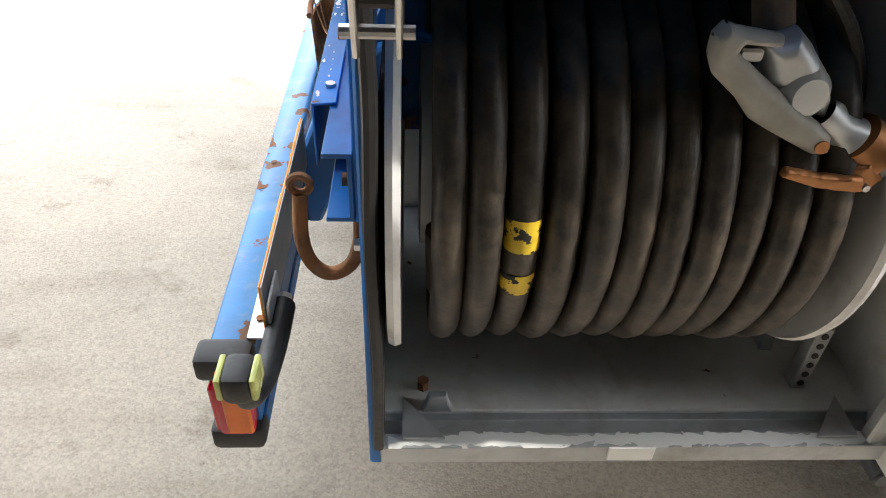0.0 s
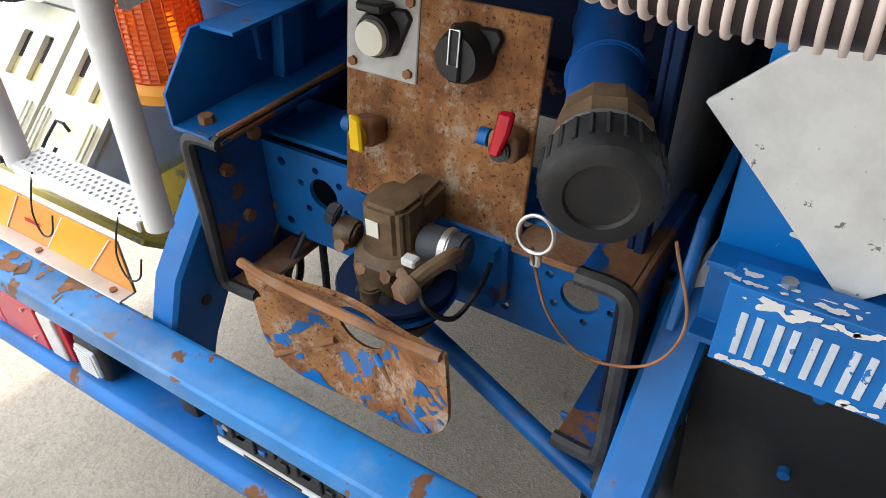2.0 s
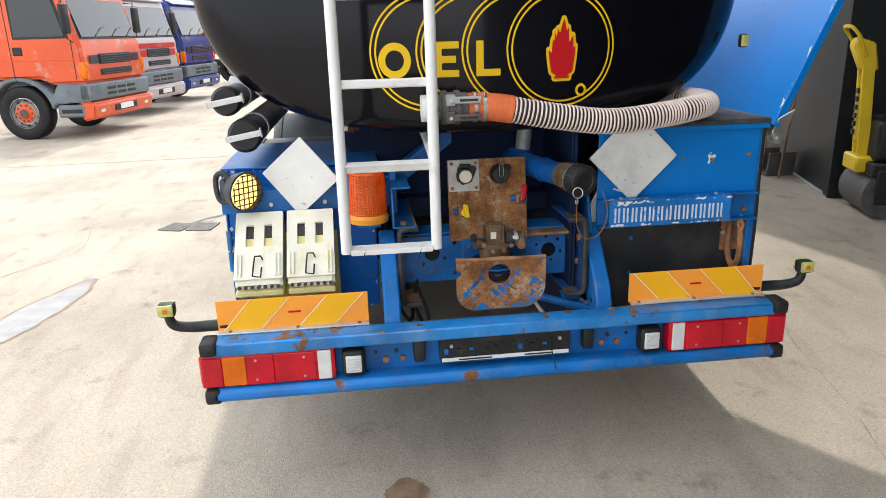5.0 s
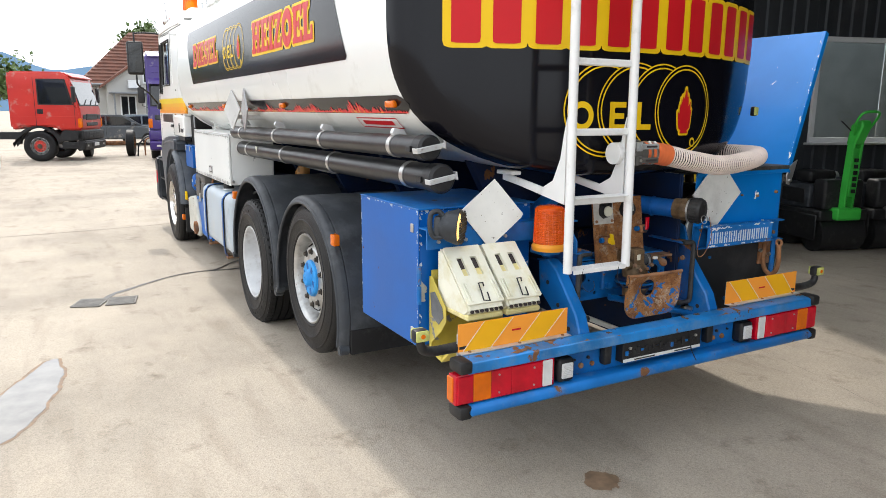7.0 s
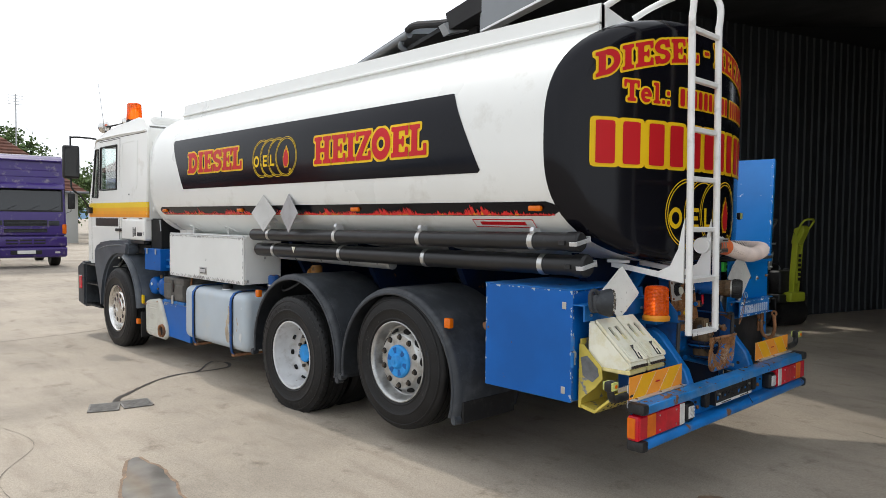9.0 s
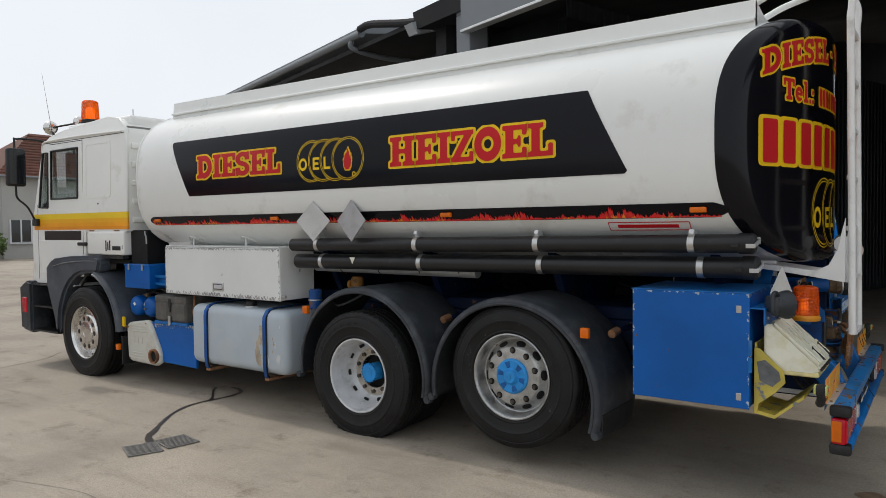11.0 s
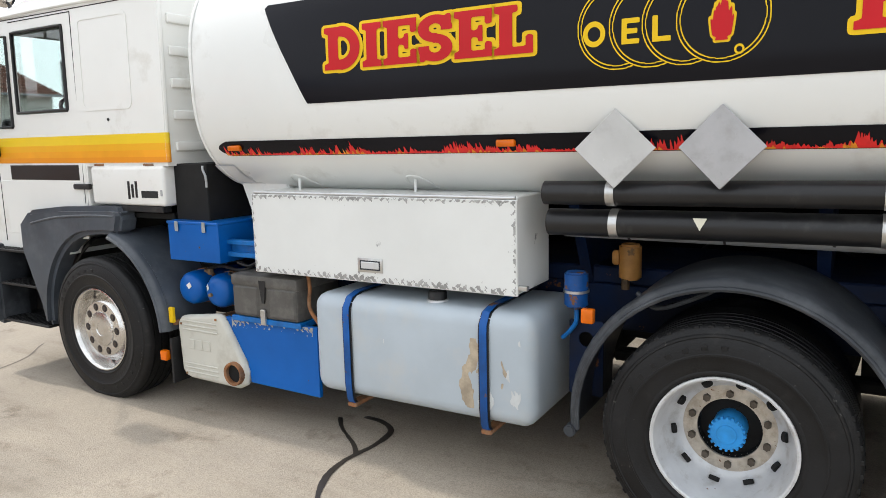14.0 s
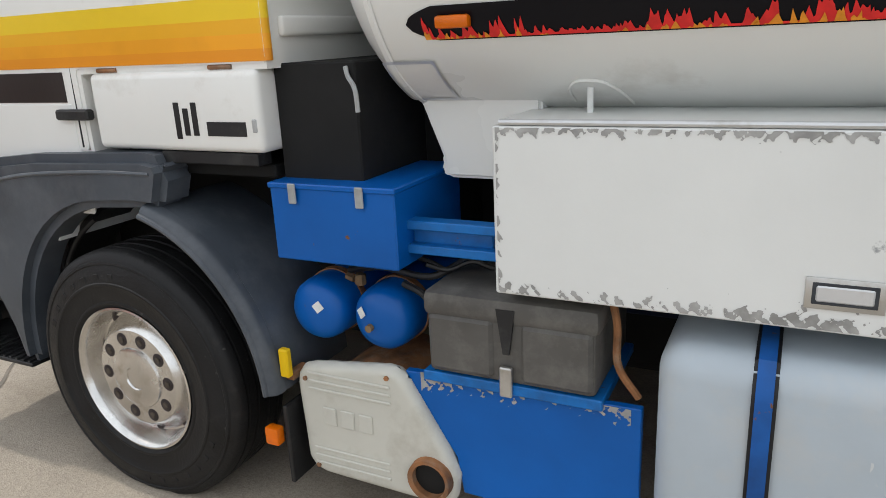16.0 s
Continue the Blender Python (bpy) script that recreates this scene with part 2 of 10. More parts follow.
def rusted_sheet(name):
    """Blistered rust: orange and brown clouds, dark pits, pale scale where the paint has let go."""
    m = bpy.data.materials.new(name)
    m.use_nodes = True
    n, l = m.node_tree.nodes, m.node_tree.links
    b = n["Principled BSDF"]
    pos = n.new("ShaderNodeNewGeometry").outputs["Position"]

    def tex(scale, detail, rough):
        t = n.new("ShaderNodeTexNoise")
        t.inputs["Scale"].default_value, t.inputs["Detail"].default_value, t.inputs["Roughness"].default_value = scale, detail, rough
        l.new(pos, t.inputs["Vector"])
        return t.outputs["Fac"]

    def ramp(fac, stops):
        r = n.new("ShaderNodeValToRGB")
        while len(r.color_ramp.elements) < len(stops):
            r.color_ramp.elements.new(0.5)
        for e, (p, c) in zip(r.color_ramp.elements, stops):
            e.position, e.color = p, (*c, 1)
        l.new(fac, r.inputs[0])
        return r.outputs[0]

    def mix(fac, a, c):
        x = n.new("ShaderNodeMix")
        x.data_type = "RGBA"
        for i, v in ((0, fac), (6, a), (7, c)):
            l.new(v, x.inputs[i]) if hasattr(v, "is_output") else setattr(x.inputs[i], "default_value", (*v, 1))
        return x.outputs[2]

    clouds = ramp(tex(9, 9, 0.72), [(0.30, (0.085, 0.036, 0.016)), (0.43, (0.20, 0.085, 0.032)), (0.55, (0.33, 0.15, 0.055)), (0.70, (0.42, 0.23, 0.10))])
    scale_ = mix(ramp(tex(14, 10, 0.78), [(0.52, (0, 0, 0)), (0.62, (0.75, 0.75, 0.75))]), clouds, (0.44, 0.37, 0.28))
    col = mix(ramp(tex(130, 5, 0.7), [(0.34, (1, 1, 1)), (0.44, (0, 0, 0))]), scale_, (0.045, 0.020, 0.012))
    l.new(col, b.inputs["Base Color"])
    b.inputs["Roughness"].default_value, b.inputs["Specular IOR Level"].default_value = 0.82, 0.25
    bp = n.new("ShaderNodeBump")
    bp.inputs["Strength"].default_value, bp.inputs["Distance"].default_value = 0.5, 0.003
    l.new(tex(130, 5, 0.7), bp.inputs["Height"])
    l.new(bp.outputs[0], b.inputs["Normal"])
    return m


# ---- mesh helpers ----
def link(bm, name, mat, smooth=None):
    me = bpy.data.meshes.new(name)
    bmesh.ops.recalc_face_normals(bm, faces=bm.faces)
    bm.to_mesh(me)
    bm.free()
    for m in (mat if isinstance(mat, (list, tuple)) else [mat]):
        me.materials.append(m)
    if smooth is None:
        smooth = 35
    if smooth:
        me.shade_smooth()
        try:
            me.set_sharp_from_angle(angle=radians(smooth))
        except AttributeError:
            pass
    return new(name, me)


def part(name, bm, mat, parent, label="", smooth=None):
    ob = link(bm, name, mat, smooth)
    ob.parent = parent
    if label:
        tagged(ob, label)
    return ob


def holder(name, place, label, category, group="", kind=""):
    ob = new(name)
    ob.location = place
    ob.empty_display_size = 0.1
    return tagged(ob, label, category, group, kind)


def place_parts(thing):
    """Children were built in world coordinates: keep them there under a thing that stands elsewhere."""
    m = Matrix.Translation(-thing.location)
    for c in thing.children:
        c.matrix_parent_inverse = m


def absorb(bm, other):
    me = bpy.data.meshes.new("t")
    other.to_mesh(me)
    other.free()
    bm.from_mesh(me)
    bpy.data.meshes.remove(me)
    return bm


def thicken(b, t):
    bmesh.ops.recalc_face_normals(b, faces=b.faces[:])
    b.normal_update()
    bmesh.ops.solidify(b, geom=b.faces[:], thickness=t)


def box(x0, x1, y0, y1, z0, z1, bevel=0.004, bm=None, seg=1, m=None):
    b = bmesh.new()
    bmesh.ops.create_cube(b, size=1, matrix=Matrix.Translation(((x0 + x1) / 2, (y0 + y1) / 2, (z0 + z1) / 2)) @ Matrix.Diagonal((abs(x1 - x0), abs(y1 - y0), abs(z1 - z0), 1)))
    if bevel:
        w = min(bevel, 0.45 * min(abs(x1 - x0), abs(y1 - y0), abs(z1 - z0)))
        bmesh.ops.bevel(b, geom=b.edges[:], offset=w, segments=seg, affect="EDGES", profile=0.5)
    if m is not None:
        b.transform(m)
    return absorb(bm, b) if bm is not None else b


def prism(points, axis, a, c, bevel=0.0, bm=None, seg=1, m=None):
    """A polygon in the plane across an axis, pushed along it from a to c. points: (u, v) = the other two axes in order."""
    b = bmesh.new()
    def at(u, v, w):
        return {"x": (w, u, v), "y": (u, w, v), "z": (u, v, w)}[axis]
    lo = [b.verts.new(at(u, v, a)) for u, v in points]
    hi = [b.verts.new(at(u, v, c)) for u, v in points]
    b.faces.new(lo)
    b.faces.new(hi[::-1])
    k = len(points)
    for i in range(k):
        b.faces.new((lo[i], hi[i], hi[(i + 1) % k], lo[(i + 1) % k]))
    bmesh.ops.recalc_face_normals(b, faces=b.faces)
    if bevel:
        bmesh.ops.bevel(b, geom=[e for e in b.edges if len(e.link_faces) == 2 and e.calc_face_angle(0) > 0.5], offset=bevel, segments=seg, affect="EDGES")
    if m is not None:
        b.transform(m)
    return absorb(bm, b) if bm is not None else b


def rod(p, q, r, r2=None, n=16, bm=None, bevel=0.0):
    p, q = Vector(p), Vector(q)
    b = bmesh.new()
    d = q - p
    m = Matrix.Translation((p + q) / 2) @ d.to_track_quat("Z", "Y").to_matrix().to_4x4()
    bmesh.ops.create_cone(b, cap_ends=True, segments=n, radius1=r, radius2=r if r2 is None else r2, depth=d.length, matrix=m)
    if bevel:
        bmesh.ops.bevel(b, geom=[e for e in b.edges if e.calc_face_angle(0) > 1.0], offset=bevel, segments=2, affect="EDGES")
    return absorb(bm, b) if bm is not None else b


def smooth_path(points, n=8):
    """Catmull-Rom through the points."""
    p = [Vector(v) for v in points]
    p = [2 * p[0] - p[1]] + p + [2 * p[-1] - p[-2]]
    out = []
    for i in range(1, len(p) - 2):
        for j in range(n):
            t = j / n
            a, b_, c, d = p[i - 1], p[i], p[i + 1], p[i + 2]
            out.append(0.5 * (2 * b_ + (c - a) * t + (2 * a - 5 * b_ + 4 * c - d) * t * t + (3 * b_ - a - 3 * c + d) * t ** 3))
    out.append(p[-2])
    return out


def tube(points, r, n=12, bm=None, ring=None, cap=True):
    """A tube along points; ring(i) may scale the radius point by point."""
    b = bmesh.new()
    pts = [Vector(v) for v in points]
    rings, up = [], None
    for i, p in enumerate(pts):
        d = (pts[min(i + 1, len(pts) - 1)] - pts[max(i - 1, 0)]).normalized()
        if up is None:
            up = d.orthogonal().normalized()
        up = (up - d * up.dot(d)).normalized()
        side = d.cross(up)
        k = r * (ring(i) if ring else 1)
        rings.append([b.verts.new(p + k * (math.cos(2 * math.pi * j / n) * up + math.sin(2 * math.pi * j / n) * side)) for j in range(n)])
    for s, t in zip(rings, rings[1:]):
        for j in range(n):
            b.faces.new((s[j], s[(j + 1) % n], t[(j + 1) % n], t[j]))
    if cap:
        b.faces.new(rings[0][::-1])
        b.faces.new(rings[-1])
    return absorb(bm, b) if bm is not None else b


def lathe(profile, centre, axis, n=32, bm=None, closed=False):
    """Rings of (radius, along) round an axis through centre."""
    b = bmesh.new()
    q = Vector(axis).normalized().to_track_quat("Z", "Y").to_matrix()
    c = Vector(centre)
    rings = []
    for r, h in profile:
        if r < 1e-5:
            rings.append([b.verts.new(c + q @ Vector((0, 0, h)))])
        else:
            rings.append([b.verts.new(c + q @ Vector((r * math.cos(2 * math.pi * j / n), r * math.sin(2 * math.pi * j / n), h))) for j in range(n)])
    pairs = list(zip(rings, rings[1:])) + ([(rings[-1], rings[0])] if closed else [])
    for s, t in pairs:
        for j in range(n):
            k = (j + 1) % n
            if len(s) == 1 and len(t) > 1:
                b.faces.new((s[0], t[j], t[k]))
            elif len(t) == 1 and len(s) > 1:
                b.faces.new((s[j], s[k], t[0]))
            elif len(s) > 1:
                b.faces.new((s[j], s[k], t[k], t[j]))
    return absorb(bm, b) if bm is not None else b


def field_sheet(f, u0, u1, v0, v1, step, put):
    """A thin sheet where f(u, v) < 0 over a fine net, laid on a surface by put(u, v)."""
    nu, nv = max(2, int((u1 - u0) / step) + 1), max(2, int((v1 - v0) / step) + 1)
    us, vs = np.linspace(u0, u1, nu), np.linspace(v0, v1, nv)
    g = f(us[:, None] + 0 * vs[None, :], vs[None, :] + 0 * us[:, None])
    bm, made = bmesh.new(), {}

    def vert(key, u, v):
        if key not in made:
            made[key] = bm.verts.new(put(u, v))
        return made[key]

    for i in range(nu - 1):
        for j in range(nv - 1):
            c = [(i, j), (i + 1, j), (i + 1, j + 1), (i, j + 1)]
            inside = [g[p] < 0 for p in c]
            if not any(inside):
                continue
            loop = []
            for k in range(4):
                p, q = c[k], c[(k + 1) % 4]
                if inside[k]:
                    loop.append(vert(p, us[p[0]], vs[p[1]]))
                if inside[k] != inside[(k + 1) % 4]:
                    a, b = (p, q) if p < q else (q, p)
                    t = g[a] / (g[a] - g[b])
                    loop.append(vert((a, b), us[a[0]] + t * (us[b[0]] - us[a[0]]), vs[a[1]] + t * (vs[b[1]] - vs[a[1]])))
            if len(set(loop)) == len(loop) >= 3:
                try:
                    bm.faces.new(loop)
                except ValueError:
                    pass
    return bm


# ---- letters as distance fields, one unit high ----
def f_rect(x0, y0, x1, y1):
    def f(u, v):
        dx, dy = np.abs(u - (x0 + x1) / 2) - (x1 - x0) / 2, np.abs(v - (y0 + y1) / 2) - (y1 - y0) / 2
        return np.hypot(np.maximum(dx, 0), np.maximum(dy, 0)) + np.minimum(np.maximum(dx, dy), 0)
    return f


def f_line(x0, y0, x1, y1, w):
    def f(u, v):
        t = np.clip(((u - x0) * (x1 - x0) + (v - y0) * (y1 - y0)) / ((x1 - x0) ** 2 + (y1 - y0) ** 2), 0, 1)
        return np.hypot(u - x0 - t * (x1 - x0), v - y0 - t * (y1 - y0)) - w / 2
    return f


def f_ring(cx, cy, rx, ry, w, keep=None):
    def f(u, v):
        d = np.abs(np.hypot((u - cx) / rx, (v - cy) / ry) - 1) * min(rx, ry) - w / 2
        return np.maximum(d, keep(u, v)) if keep else d
    return f


def f_poly(points):
    """Distance to a closed outline, negative inside."""
    def f(u, v):
        u, v = np.asarray(u, float), np.asarray(v, float)
        inside, d = np.zeros(u.shape, bool), np.full(u.shape, 9.0)
        for (x0, z0), (x1, z1) in zip(points, points[1:] + points[:1]):
            t = np.clip(((u - x0) * (x1 - x0) + (v - z0) * (z1 - z0)) / ((x1 - x0) ** 2 + (z1 - z0) ** 2), 0, 1)
            d = np.minimum(d, np.hypot(u - x0 - t * (x1 - x0), v - z0 - t * (z1 - z0)))
            inside = inside ^ (((z0 > v) != (z1 > v)) & (u < x0 + (v - z0) * (x1 - x0) / (z1 - z0 if z1 != z0 else 1e-9)))
        return np.where(inside, -d, d)
    return f


def pillow(points, middle, half, soft, step=0.004, grow=0.003):
    """A casting seen along y: an outline whose two faces swell from its edge."""
    f = f_poly(points)
    us, vs = [p[0] for p in points], [p[1] for p in points]
    bm = bmesh.new()
    for s in (-1, 1):
        def put(u, v):
            d = min(1.0, max(0.0, grow - float(f(u, v))) / soft)
            return u, middle + s * half * math.sqrt(1 - (1 - d) ** 2), v
        absorb(bm, field_sheet(lambda u, v: f(u, v) - grow, min(us) - 0.01, max(us) + 0.01, min(vs) - 0.01, max(vs) + 0.01, step, put))
    bmesh.ops.remove_doubles(bm, verts=bm.verts, dist=0.0004)
    bmesh.ops.recalc_face_normals(bm, faces=bm.faces)
    return bm


def f_any(*fs):
    return lambda u, v: np.minimum.reduce([f(u, v) for f in fs])


T, SL = 0.25, 0.15
def slab_letter(c):
    """(field, width) of a bold letter with slab serifs."""
    stem = f_rect(0.10, 0, 0.10 + T, 1)
    feet = f_any(f_rect(0, 0, 0.45, SL), f_rect(0, 1 - SL, 0.45, 1))
    if c == "D":
        return f_any(stem, feet, f_ring(0.40, 0.5, 0.37, 0.39, 0.235, lambda u, v: 0.38 - u)), 0.90
    if c == "I":
        return f_any(stem, feet), 0.45
    if c == "E":
        return f_any(stem, feet, f_rect(0.1, 0, 0.76, SL), f_rect(0.1, 1 - SL, 0.76, 1), f_rect(0.62, 0, 0.76, 0.32), f_rect(0.62, 0.68, 0.76, 1), f_rect(0.1, 0.43, 0.58, 0.57), f_rect(0.48, 0.33, 0.58, 0.67)), 0.76
    if c == "L":
        return f_any(stem, feet, f_rect(0.1, 0, 0.74, SL), f_rect(0.60, 0, 0.74, 0.38)), 0.74
    if c == "H":
        return f_any(stem, feet, f_rect(0.60, 0, 0.60 + T, 1), f_rect(0.50, 0, 0.95, SL), f_rect(0.50, 1 - SL, 0.95, 1), f_rect(0.1, 0.43, 0.85, 0.58)), 0.95
    if c == "Z":
        return f_any(f_rect(0, 0, 0.76, SL), f_rect(0, 1 - SL, 0.76, 1), f_line(0.15, 0.1, 0.61, 0.9, 0.22), f_rect(0, 0.68, 0.13, 1), f_rect(0.63, 0, 0.76, 0.32)), 0.76
    if c == "O":
        return f_ring(0.43, 0.5, 0.32, 0.39, 0.24), 0.86
    if c == "S":
        return f_any(f_ring(0.36, 0.71, 0.25, 0.20, 0.19, lambda u, v: np.minimum(u - 0.40, 0.66 - v)), f_ring(0.36, 0.29, 0.25, 0.20, 0.19, lambda u, v: np.minimum(0.32 - u, v - 0.34)),
                     f_rect(0.58, 0.66, 0.70, 1.0), f_rect(0.02, 0.0, 0.14, 0.34)), 0.72
    if c == "T":
        return f_any(f_rect(0.30, 0, 0.55, 1), f_rect(0.18, 0, 0.67, SL), f_rect(0, 1 - SL, 0.85, 1), f_rect(0, 0.64, 0.13, 1), f_rect(0.72, 0.64, 0.85, 1)), 0.85
    if c == "e":
        return f_any(f_ring(0.32, 0.34, 0.23, 0.25, 0.18, lambda u, v: np.minimum(u - 0.32, np.minimum(v - 0.17, 0.29 - v))), f_rect(0.12, 0.28, 0.58, 0.41)), 0.66
    if c == "l":
        return f_any(f_rect(0.12, 0, 0.34, 1), f_rect(0, 0, 0.46, 0.13), f_rect(0.0, 0.87, 0.3, 1)), 0.46
    if c == ".":
        return f_rect(0.02, 0, 0.22, 0.2), 0.24
    if c == ":":
        return f_any(f_rect(0.02, 0, 0.22, 0.2), f_rect(0.02, 0.45, 0.22, 0.65)), 0.26
    if c == "-":
        return f_rect(0.05, 0.40, 0.40, 0.55), 0.45
    return f_any(f_rect(0.02, 0.02, 0.31, 0.98), f_rect(0.43, 0.02, 0.72, 0.98)), 0.74       # plain bars in place of a letter


KNOWN = "DIELHZOSTel.-"
PIECES = {":": [f_rect(0.02, 0, 0.22, 0.2), f_rect(0.02, 0.45, 0.22, 0.65)], "bars": [f_rect(0.02, 0.02, 0.31, 0.98), f_rect(0.43, 0.02, 0.72, 0.98)]}


def lettering(text, size, gap, squeeze=1.0):
    """Fields of the letters set in a row: (list of (field, x offset, width, fields of its pieces)), whole width."""
    x, out = 0.0, []
    for c in text:
        if c == " ":
            x += 0.35 * size
            continue
        f, w = slab_letter(c)
        out.append((f, x, w * size * squeeze, PIECES.get(c, [f] if c in KNOWN else PIECES["bars"])))
        x += w * size * squeeze + gap
    return out, x - gap


def lay_letters(parent, text, size, gap, rim, put_far, put_near, squeeze=1.0, step=0.012, fill=None, edge=None):
    """Red letters over a yellow outline; put_*(u, v) lay them on their surface, u running with the writing from 0."""
    rows, width = lettering(text, size, gap, squeeze)
    for f, x, w, pieces in rows:
        def g(u, v, f=f, x=x):
            return f((u - x) / size / squeeze, v / size) * size
        part("letter_outline", field_sheet(lambda u, v: g(u, v) - rim, x - rim * 1.2, x + w + rim * 1.2, -rim * 1.2, size + rim * 1.2, step, put_far), edge or M_YELLOW, parent)
        for p in pieces:
            part("letter", field_sheet(lambda u, v: g(u, v, p), x - 0.01, x + w + 0.01, -0.01, size + 0.01, step, put_near), fill or M_RED, parent)
    return width


# ---- ground ----
def concrete(name, color):
    m = bpy.data.materials.new(name)
    m.use_nodes = True
    n, l = m.node_tree.nodes, m.node_tree.links
    b = n["Principled BSDF"]
    pos = n.new("ShaderNodeNewGeometry").outputs["Position"]

    def tex(scale, detail, rough=0.55):
        t = n.new("ShaderNodeTexNoise")
        t.inputs["Scale"].default_value, t.inputs["Detail"].default_value, t.inputs["Roughness"].default_value = scale, detail, rough
        l.new(pos, t.inputs["Vector"])
        return t.outputs["Fac"]

    def ramp(fac, stops):
        r = n.new("ShaderNodeValToRGB")
        r.color_ramp.elements[0].position, r.color_ramp.elements[0].color = stops[0][0], (*stops[0][1], 1)
        r.color_ramp.elements[1].position, r.color_ramp.elements[1].color = stops[-1][0], (*stops[-1][1], 1)
        for p, c in stops[1:-1]:
            r.color_ramp.elements.new(p).color = (*c, 1)
        l.new(fac, r.inputs[0])
        return r.outputs[0]

    def mult(a, c, f):
        x = n.new("ShaderNodeMix")
        x.data_type, x.blend_type = "RGBA", "MULTIPLY"
        x.inputs[0].default_value = f
        l.new(a, x.inputs[6])
        l.new(c, x.inputs[7])
        return x.outputs[2]

    def g(k):
        return tuple(c * k for c in color)

    base = ramp(tex(0.55, 6, 0.6), [(0.3, g(0.72)), (0.5, g(1.0)), (0.68, g(1.16))])
    streak = n.new("ShaderNodeMapping")
    streak.inputs["Scale"].default_value, streak.inputs["Rotation"].default_value = (0.8, 3.5, 1), (0, 0, 0.5)
    l.new(pos, streak.inputs["Vector"])
    st = n.new("ShaderNodeTexNoise")
    st.inputs["Scale"].default_value, st.inputs["Detail"].default_value = 1.4, 7
    l.new(streak.outputs[0], st.inputs["Vector"])
    base = mult(base, ramp(st.outputs["Fac"], [(0.30, (0.66, 0.62, 0.57)), (0.48, (1, 1, 1)), (0.72, (1.0, 0.98, 0.94))]), 0.45)
    base = mult(base, ramp(tex(2.6, 8, 0.7), [(0.30, (0.50, 0.47, 0.43)), (0.43, (1, 1, 1)), (0.8, (1, 1, 1))]), 0.8)
    vor = n.new("ShaderNodeTexVoronoi")
    vor.inputs["Scale"].default_value = 150
    l.new(pos, vor.inputs["Vector"])
    base = mult(base, ramp(vor.outputs["Color"], [(0.1, (0.70, 0.70, 0.69)), (0.55, (1, 1, 1)), (0.97, (1.2, 1.19, 1.17))]), 0.6)
    base = mult(base, ramp(tex(16, 6, 0.7), [(0.27, (0.40, 0.37, 0.33)), (0.36, (1, 1, 1)), (0.9, (1, 1, 1))]), 0.7)
    base = mult(base, ramp(tex(60, 4, 0.75), [(0.30, (0.62, 0.60, 0.57)), (0.46, (1, 1, 1)), (0.7, (1.12, 1.11, 1.1))]), 0.6)
    l.new(base, b.inputs["Base Color"])
    b.inputs["Roughness"].default_value = 0.82
    bp = n.new("ShaderNodeBump")
    bp.inputs["Strength"].default_value, bp.inputs["Distance"].default_value = 0.3, 0.005
    add = n.new("ShaderNodeMath")
    l.new(vor.outputs["Distance"], add.inputs[0])
    l.new(tex(45, 5), add.inputs[1])
    l.new(add.outputs[0], bp.inputs["Height"])
    l.new(bp.outputs[0], b.inputs["Normal"])
    return m


M_GROUND = concrete("yard_concrete", (0.39, 0.338, 0.274))
gb = bmesh.new()
bmesh.ops.create_grid(gb, x_segments=40, y_segments=40, size=600)
ground = tagged(link(gb, "ground", M_GROUND, smooth=0), "worn pale concrete yard with stains and fine cracks", "ground", kind="structure")

# ---- the tanker truck: rear bumper at x = 0, front towards +x, its left side towards +y ----
truck = holder("tanker_truck", (0, 0, 0), "white and blue fuel tanker truck with lifted third axle", "truck")
TX0, TX1 = 0.58, 6.66                        # ends of the tank's straight shell
HW, TC, HH, PN = 1.235, 2.255, 0.795, 2.9    # half width, middle height, half height, squareness


def side_y(z):
    return HW * max(0.0, 1 - abs((z - TC) / HH) ** PN) ** (1 / PN)


def end_x(rho):
    return 0.15 + 0.33 * rho ** 2 + 0.10 * rho ** 10


def roll(rho):
    """How far the end's outer edge is rolled forward."""
    t = min(1.0, max(0.0, (rho - 0.905) / 0.095))
    return 0.075 * (1 - math.sqrt(max(0.0, 1 - t * t)))


def rear_x(y, z):
    """The rear end bulges about an upright axis, with a rolled edge."""
    rho = min(1.0, (abs(y / HW) ** PN + abs((z - TC) / HH) ** PN) ** (1 / PN))
    return 0.20 + 0.245 * y * y + roll(rho)


def tank_ring(bm, x, k, n=96):
    """A ring of the tank's section, k times its size; x: its place, or a function of y."""
    out = []
    for i in range(n):
        a = 2 * math.pi * i / n
        c, s = math.cos(a), math.sin(a)
        q = (abs(c) ** PN + abs(s) ** PN) ** (-1 / PN) * k
        out.append(bm.verts.new((x(HW * c * q) if callable(x) else x, HW * c * q, TC + HH * s * q)))
    return out


def tank_shell(stations, close_first=False, close_last=False):
    bm = bmesh.new()
    rings = [tank_ring(bm, x, k) for x, k in stations]
    for s, t in zip(rings, rings[1:]):
        for j in range(len(s)):
            k = (j + 1) % len(s)
            bm.faces.new((s[j], s[k], t[k], t[j]))
    if close_first:
        bm.faces.new(rings[0])
    if close_last:
        bm.faces.new(rings[-1])
    return bm


